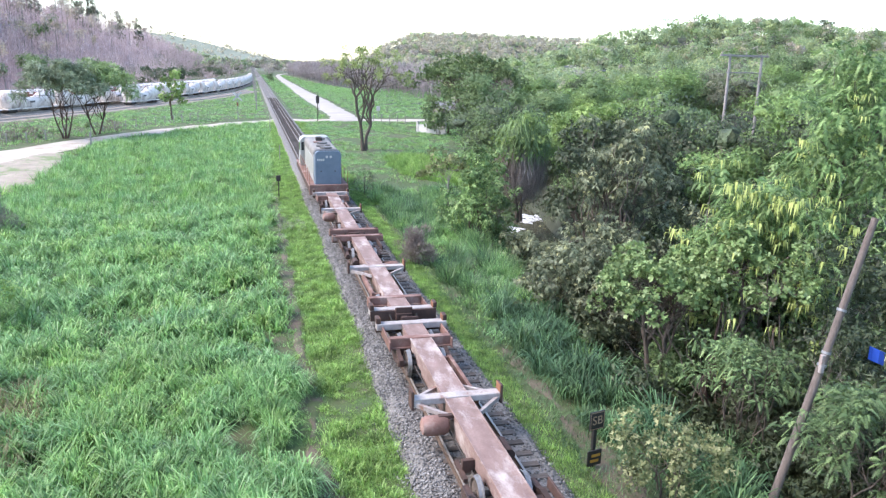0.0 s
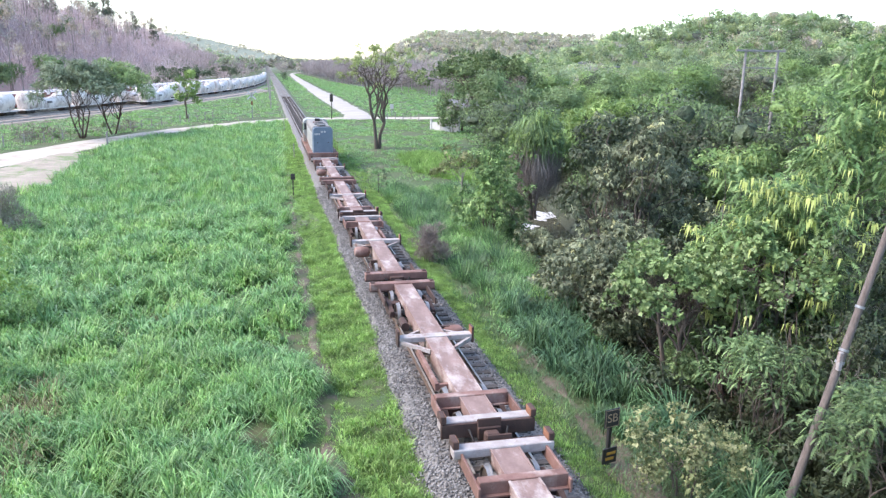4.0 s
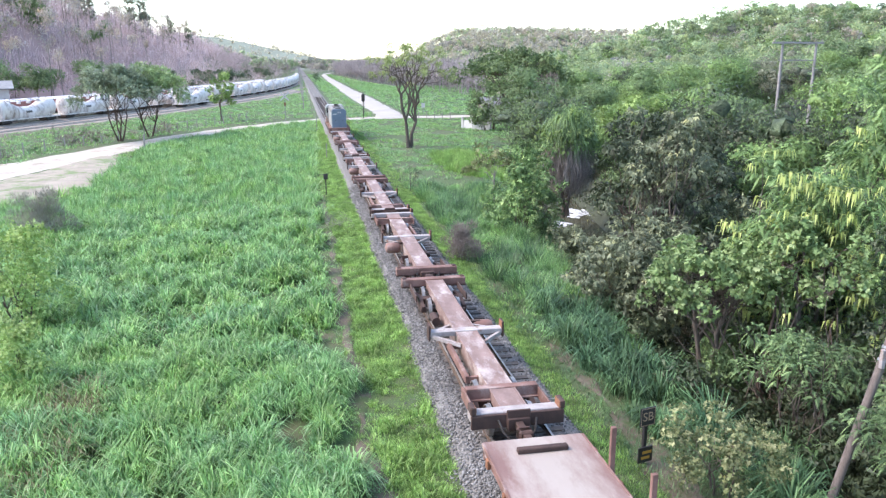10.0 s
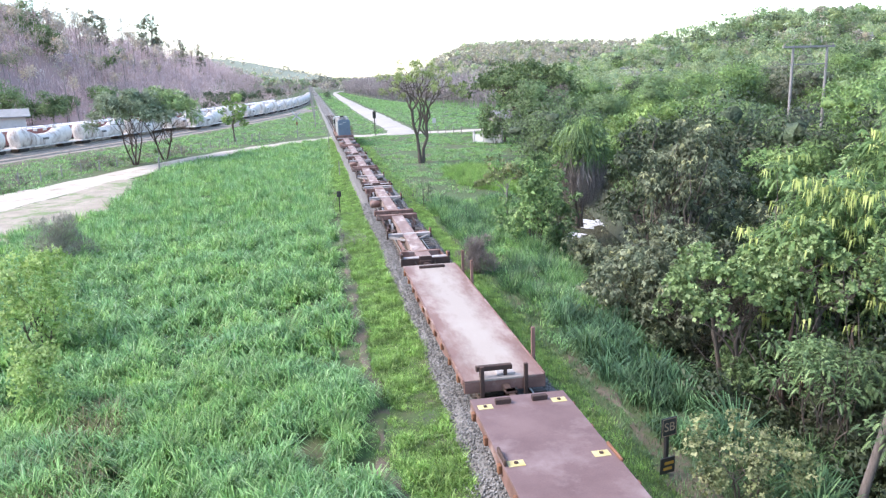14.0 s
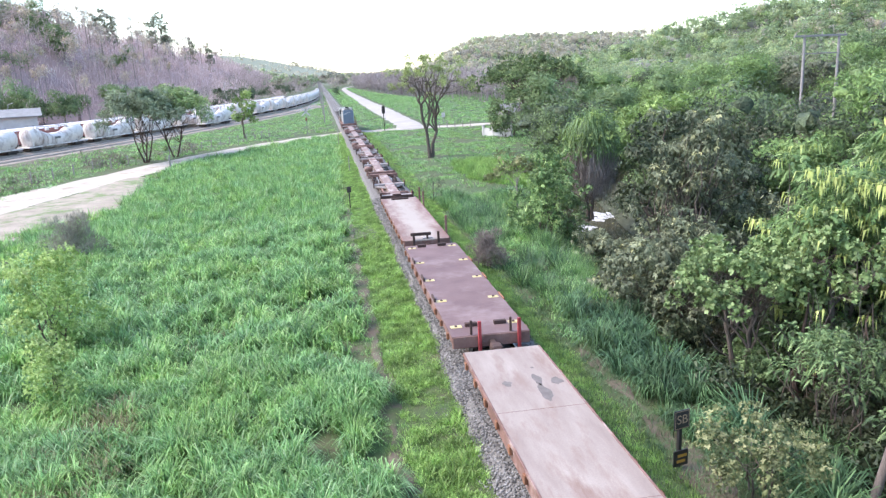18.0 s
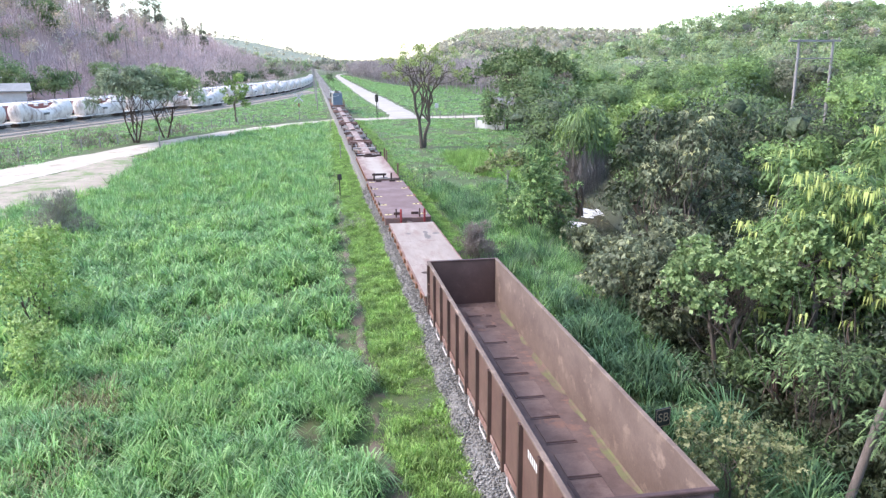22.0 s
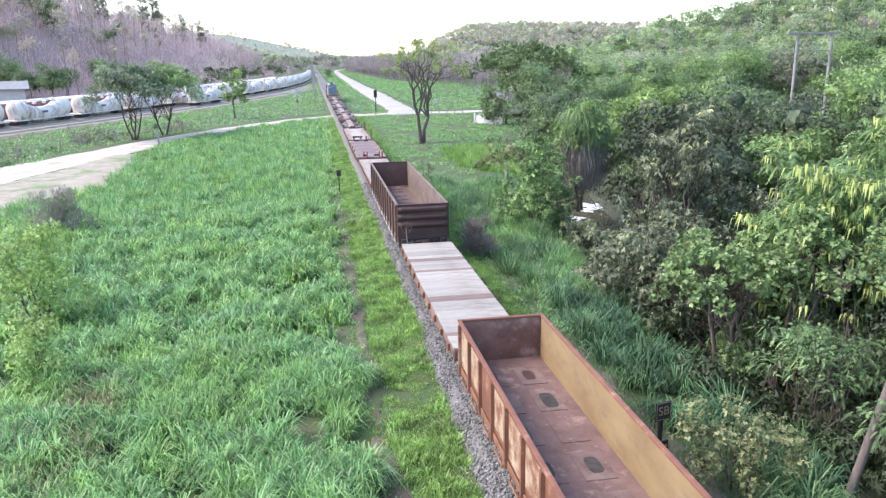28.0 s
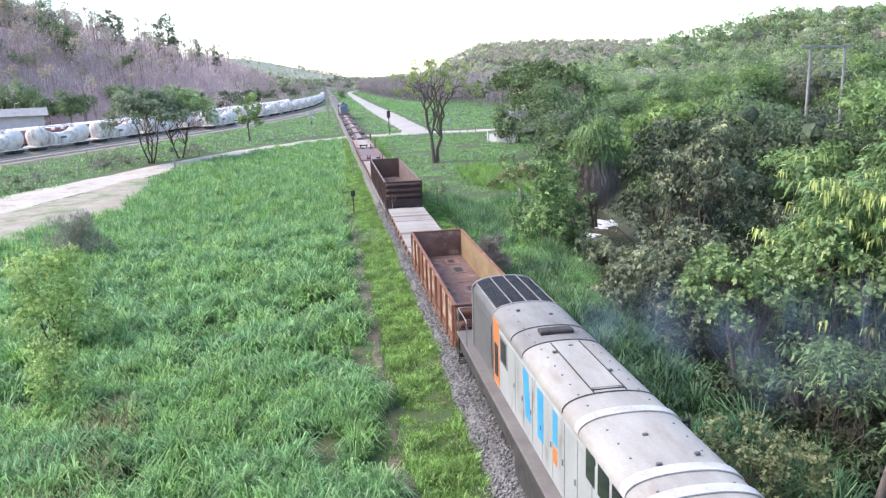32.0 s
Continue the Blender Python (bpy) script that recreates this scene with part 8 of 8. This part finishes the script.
# dwarf signal mast in the grass
ms = thing("marker_mast", "short dark mast with a small box head", "mast", pose(-3.35, 60, zg(-3.35, 60)))
part("post", Build().tube([(0, 0, -0.1), (0, 0, 1.45)], 0.045, 8), M_BLACK, ms)
part("head", Build().box(-0.17, 0.17, -0.1, 0.1, 1.3, 1.75, 0.03), M_BLACK, ms)
# pale marker post by the road
mp_ = thing("marker_post", "short pale concrete marker post", "post", pose(-23.9, 98, zg(-23.9, 98)))
part("shaft", Build().box(-0.09, 0.09, -0.09, 0.09, -0.1, 1.75, 0.02), M_CONCRETE, mp_)
for (px, py, hh) in ((-2.6, 118, 2.6), (-2.4, 84, 1.6)):
    st = thing("track_stake", "thin pale stake beside the track", "stake", pose(px, py, zg(px, py)))
    part("shaft", Build().tube([(0, 0, -0.1), (0, 0, hh)], 0.05, 6), M_CONCRETE, st)

# level-crossing signal
sg = thing("railway_signal", "dark signal mast with a black lamp head", "signal", pose(6.5, 141.5, zg(6.5, 141.5)))
part("mast", Build().tube([(0, 0, -0.1), (0, 0, 4.6)], 0.08, 8), M_BLACK, sg)
part("head", Build().box(-0.3, 0.3, -0.15, 0.1, 3.2, 4.5, 0.08), M_BLACK, sg)
part("hood", Build().tube([(0, -0.15, 4.1), (0, -0.45, 4.1)], 0.16, 10).tube([(0, -0.15, 3.6), (0, -0.45, 3.6)], 0.16, 10), M_BLACK, sg)
part("ladder", Build().box(0.25, 0.28, 0.1, 0.13, 0.0, 3.4).box(-0.02, 0.01, 0.1, 0.13, 0.0, 3.4), M_BLACK, sg)
# crossbuck
cb = thing("crossing_sign", "white X-shaped crossing sign on a post", "sign", pose(-7.6, 143, zg(-7.6, 143)))
part("post", Build().tube([(0, 0, -0.1), (0, 0, 4.8)], 0.06, 8), M_METAL, cb)
for s_ in (-1, 1):
    v = Build()
    d = Vector((0.75 * s_, 0, 0.75))
    n = Vector((-0.09, 0, 0.09 * s_))
    v.loft([[tuple(p + n + o), tuple(p - n + o), tuple(p - n - o), tuple(p + n - o)] for p in (Vector((0, -0.09, 4.2)) - d, Vector((0, -0.09, 4.2)) + d) for o in (Vector((0, 0.015, 0)),)][:2], caps=True)
    part("blade", v, M_WALLWHITE, cb, "white painted blade")
part("lower_plate", Build().box(-0.15, 0.15, -0.12, -0.07, 2.5, 3.1, 0.01), M_RUST_ORANGE, cb, "orange plate below the cross")
for k in range(9):
    x_, y_ = -4.1 - 0.02 * k, 171.7 + k * 46.0
    tp = thing("line_pole", "pale pole of the trackside telegraph line", "pole", pose(x_, y_, zg(x_, y_)), "trackside line poles")
    part("shaft", Build().tube([(0, 0, -0.2), (0, 0, 7.6)], [0.12, 0.08], 8), M_CONCRETE, tp)
    part("crossarm", Build().box(-0.9, 0.9, -0.05, 0.05, 7.1, 7.22), M_CONCRETE, tp)

# street lamps by the gravel road
def street_lamp(x, y, h, turn):
    s = thing("street_lamp", "tall curved street lamp", "lamp", pose(x, y, zg(x, y), 0, 0, turn), "street lamps")
    pts = [(0, 0, -0.2), (0, 0, h * 0.7), (0, 0, h * 0.86), (-0.35, 0, h * 0.95), (-1.2, 0, h), (-2.0, 0, h * 1.01)]
    part("mast", Build().tube(pts, [0.11, 0.09, 0.08, 0.07, 0.06, 0.05], 8), M_CONCRETE, s, "", True)
    part("lantern", Build().box(-2.9, -2.0, -0.13, 0.13, h * 0.99, h * 1.01 + 0.12, 0.05), M_METAL, s)


street_lamp(34.5, 170, 9.0, 0)
street_lamp(64, 158, 10.0, 0)
street_lamp(69, 160, 9.0, 180)
# white road sign and low house behind the trees
rs = thing("road_sign", "small white road sign", "sign", pose(19, 150, zg(19, 150)))
part("post", Build().tube([(0, 0, -0.1), (0, 0, 2.2)], 0.05, 8), M_METAL, rs)
part("plate", Build().box(-0.35, 0.35, -0.06, -0.03, 1.4, 2.3, 0.02), M_WALLWHITE, rs)
hs = thing("house", "low grey house half hidden by trees", "house", pose(32, 136, zg(32, 136)))
part("wall", Build().box(-4.5, 4.5, -3, 3, -0.2, 2.6), M_CONCRETE, hs)
rf = Build().loft([[(x, -3.6, 2.5), (x, 0, 3.9), (x, 3.6, 2.5), (x, 3.6, 2.62), (x, 0, 4.05), (x, -3.6, 2.62)] for x in (-5, 5)])
part("roof", rf, M_ROOF, hs, "grey sheet roof")
for x in (-2.8, 0.4, 3.0):
    wn_ = part("window", Build().box(x - 0.5, x + 0.5, -3.03, -3.0, 1.0, 2.0), M_GLASS_DARK, hs)
    part("sill", Build().box(x - 0.58, x + 0.58, -3.05, -3.03, 0.92, 1.0), M_WALLWHITE, wn_)
    part("lintel", Build().box(x - 0.58, x + 0.58, -3.05, -3.03, 2.0, 2.08), M_WALLWHITE, wn_)
gw = thing("white_wall", "low whitewashed gate wall with square posts by the road", "wall", pose(20.1, 117.8, zg(20.1, 117.8), 0, 0, -51))
for x in (0.0, 1.8, 3.6, 5.4):
    part("pillar", Build().box(x - 0.16, x + 0.16, -0.16, 0.16, -0.3, 1.7, 0.02).box(x - 0.2, x + 0.2, -0.2, 0.2, 1.7, 1.8, 0.02), M_WALLWHITE, gw)
for x in (0.0, 1.8, 3.6):
    part("panel", Build().box(x + 0.17, x + 1.63, -0.07, 0.07, -0.3, 1.25, 0.01), M_WALLWHITE, gw)
    part("coping", Build().box(x + 0.17, x + 1.63, -0.1, 0.1, 1.25, 1.32, 0.01), M_WALLWHITE, gw)
fence_lines = (((-27, 115), (-14.5, 143), 12), ((-38, 92), (-29, 108), 7), ((16.5, 139.5), (22, 137.5), 5))
for (ax0, ay0), (bx0, by0), n in fence_lines:
    fn = thing("wire_fence", "row of grey weathered fence posts with wire", "fence")
    w_ = Build()
    for k in range(n):
        t = k / (n - 1)
        x_, y_ = ax0 + (bx0 - ax0) * t, ay0 + (by0 - ay0) * t
        part("post", Build().tube([(x_, y_, zg(x_, y_) - 0.1), (x_ + random.uniform(-0.05, 0.05), y_, zg(x_, y_) + 1.35)], 0.07, 6), M_CONCRETE, fn)
    for hgt in (0.5, 0.9, 1.25):
        w_.tube([(ax0, ay0, zg(ax0, ay0) + hgt), (bx0, by0, zg(bx0, by0) + hgt)], 0.008, 4)
    part("wire", w_, M_METAL, fn)

# ---- rail yard ----
YARD = [(-66, 104), (-54.5, 134), (-43.5, 163), (-35.0, 189), (-27.5, 214), (-20.5, 244), (-14.5, 275), (-9.8, 315), (-7.0, 355), (-5.5, 400), (-5.0, 520)]
ys_ = np.array([p[1] for p in YARD], float)
xs_ = np.array([p[0] for p in YARD], float)


def yard_at(y, off=0.0):
    x = np.interp(y, ys_, xs_)
    dx = np.interp(y + 3, ys_, xs_) - np.interp(y - 3, ys_, xs_)
    return x + off, math.degrees(math.atan2(-dx, 6.0))


def yard_track(off):
    yy = [y for y in range(60, 520, 6) if np.interp(y, ys_, xs_) + off < -3.6]
    tr = thing("yard_track", "rusty yard track on grey ballast", "track", kind="structure", group="yard tracks")
    b = Build().loft([[(np.interp(y, ys_, xs_) + off + d, y, -0.5 + z) for d, z in ((-2.2, -0.05), (-1.4, 0.16), (1.4, 0.16), (2.2, -0.05))] for y in yy], closed=False, caps=False)
    part("ballast", b, M_YARD, tr)
    for r_ in (-0.55, 0.55):
        part("rail", Build().loft([[(np.interp(y, ys_, xs_) + off + r_ + d, y, -0.34 + z) for d, z in ((-0.07, 0), (0.07, 0), (0.07, 0.14), (-0.07, 0.14))] for y in yy]), M_YARD_RAIL, tr)


for off in (-6.6, 0.0, 5.2, 9.4):
    yard_track(off)


def tank_wagon():
    """White bulk-powder wagon: a tank that sinks towards its middle, on a dark frame."""
    w = thing("tank_wagon", "white bulk tank wagon with a sagging middle, on a dark frame", "wagon", group="tank wagons in the yard")
    L = 15.0
    t = Build()
    rings = []
    for i in range(25):
        u = i / 24
        y = -L / 2 + 0.4 + (L - 0.8) * u
        e = min(u, 1 - u) * 2
        r = 1.42 * math.sqrt(max(0.0, 1 - (1 - min(e / 0.16, 1)) ** 2)) * (1 - 0.22 * sstep((e - 0.25) / 0.5)) + 0.02
        zc = 2.6 - 0.95 * float(sstep((e - 0.2) / 0.7))
        rings.append([(r * math.cos(a), y, zc + r * math.sin(a) * (1.0 if math.sin(a) > 0 else 1.32)) for a in [2 * math.pi * k / 20 for k in range(20)]])
    t.loft(rings)
    part("tank", t, M_WHITE, w, "white sagging tank shell", True)
    part("frame", Build().box(-1.2, 1.2, -L / 2, L / 2, 0.7, 0.9, 0.02), M_WHITE, w, "white side frame")
    for y in (-L / 2 + 2, L / 2 - 2):
        part("bogie", Build().box(-0.95, 0.95, y - 1.2, y + 1.2, 0.2, 0.7, 0.1), M_BLACK, w)
        for k in (-0.8, 0.8):
            part("wheelset", Build().tube([(-0.6, y + k, 0.45), (0.6, y + k, 0.45)], 0.44, 14), M_WHEEL, w)
        part("end_cradle", Build().box(-1.1, 1.1, y - 0.9, y - 0.6, 1.0, 1.9), M_WHITE, w)
    for y in (-3.6, -1.2, 1.2, 3.6):
        part("hatch", Build().tube([(0, y, 3.1 + 0.12 * abs(y)), (0, y, 3.5 + 0.12 * abs(y))], 0.3, 12), M_WHITE, w)
    rl = Build()
    for x in (-0.55, 0.55):
        rl.tube([(x, -5.2, 4.35), (x, -2.4, 4.0), (x, 0, 3.75), (x, 2.4, 4.0), (x, 5.2, 4.35)], 0.03, 5)
        for y in (-5, -2.5, 0, 2.5, 5):
            rl.tube([(x, y, 3.1 + 0.1 * abs(y)), (x, y, 3.75 + 0.12 * abs(y))], 0.03, 5)
    part("roof_rail", rl, M_METAL, w)
    part("end_ladder", Build().box(-1.32, -1.26, -L / 2 + 0.1, -L / 2 + 0.16, 1.0, 3.7).box(-0.92, -0.86, -L / 2 + 0.1, -L / 2 + 0.16, 1.0, 3.7), M_METAL, w)
    for x in (-1, 1):
        part("side_mark", Build().box(*sorted((x * 1.06, x * 1.13)), -0.9, 0.5, 1.75, 2.1), M_GREY_PANEL, w, "grey painted mark")
    return w


tw = tank_wagon()
y_ = 112.0
n_w = 0
while y_ < 430:
    x_, tz = yard_at(y_)
    m = pose(x_, y_, -0.28, 0, 0, tz)
    if n_w == 0:
        tw.matrix_world = m
    else:
        copy_thing(tw, m)
    n_w += 1
    y_ += 16.3 * math.cos(math.radians(tz))


x_, tz = yard_at(189.0, 5.2)
copy_thing(tw, pose(x_, 189.0, -0.28, 0, 0, tz))


def box_wagon():
    w = thing("box_wagon", "dull red box wagon with a pale roof", "wagon", group="box wagons in the yard")
    part("body", Build().box(-1.35, 1.35, -7, 7, 1.0, 3.3, 0.03), M_BRICKRED, w)
    r = Build().loft([[(x, y, z) for x, z in ((-1.42, 3.3), (-0.8, 3.6), (0, 3.72), (0.8, 3.6), (1.42, 3.3))] for y in (-7.05, 7.05)])
    part("roof", r, M_PALEROOF, w, "pale curved roof")
    part("door", Build().box(1.36, 1.42, -1.4, 1.4, 1.1, 3.1, 0.02).box(-1.42, -1.36, -1.4, 1.4, 1.1, 3.1, 0.02), M_BRICKRED, w)
    part("frame", Build().box(-1.2, 1.2, -7, 7, 0.7, 1.0), M_BLACK, w)
    for y in (-5, 5):
        part("bogie", Build().box(-0.95, 0.95, y - 1.2, y + 1.2, 0.1, 0.7, 0.1), M_BLACK, w)
    return w


bw_ = box_wagon()
y_, k = 118.0, 0
while y_ < 300:
    x_, tz = yard_at(y_, -6.6)
    m = pose(x_, y_, -0.28, 0, 0, tz)
    if k == 0:
        bw_.matrix_world = m
    else:
        copy_thing(bw_, m)
    k += 1
    y_ += 14.9 * math.cos(math.radians(tz))

# shed beyond the yard
sh = thing("shed", "long pale shed with a grey sheet roof", "shed", pose(-75, 178, 0.5, 0, 0, 20))
part("wall", Build().box(-9, 9, -5, 5, -1.5, 3.9), M_WALLWHITE, sh, "pale grey-white wall")
rf = Build().loft([[(x, -6, 3.8), (x, 0, 5.3), (x, 6, 3.8), (x, 6, 4.0), (x, 0, 5.5), (x, -6, 4.0)] for x in (-10, 10)])
part("roof", rf, M_ROOF, sh, "grey corrugated roof")
part("door", Build().box(9.0, 9.05, -1.5, 1.5, -0.5, 2.8), M_GREY_PANEL, sh)
tv = thing("roof_aerial", "small pale bracket on the shed roof", "aerial", pose(-75, 178, 6.0))
part("bar", Build().tube([(4, 0, 0), (4.2, 0, 1.0), (5.2, 0, 1.3)], 0.08, 6), M_WALLWHITE, tv)

motions()
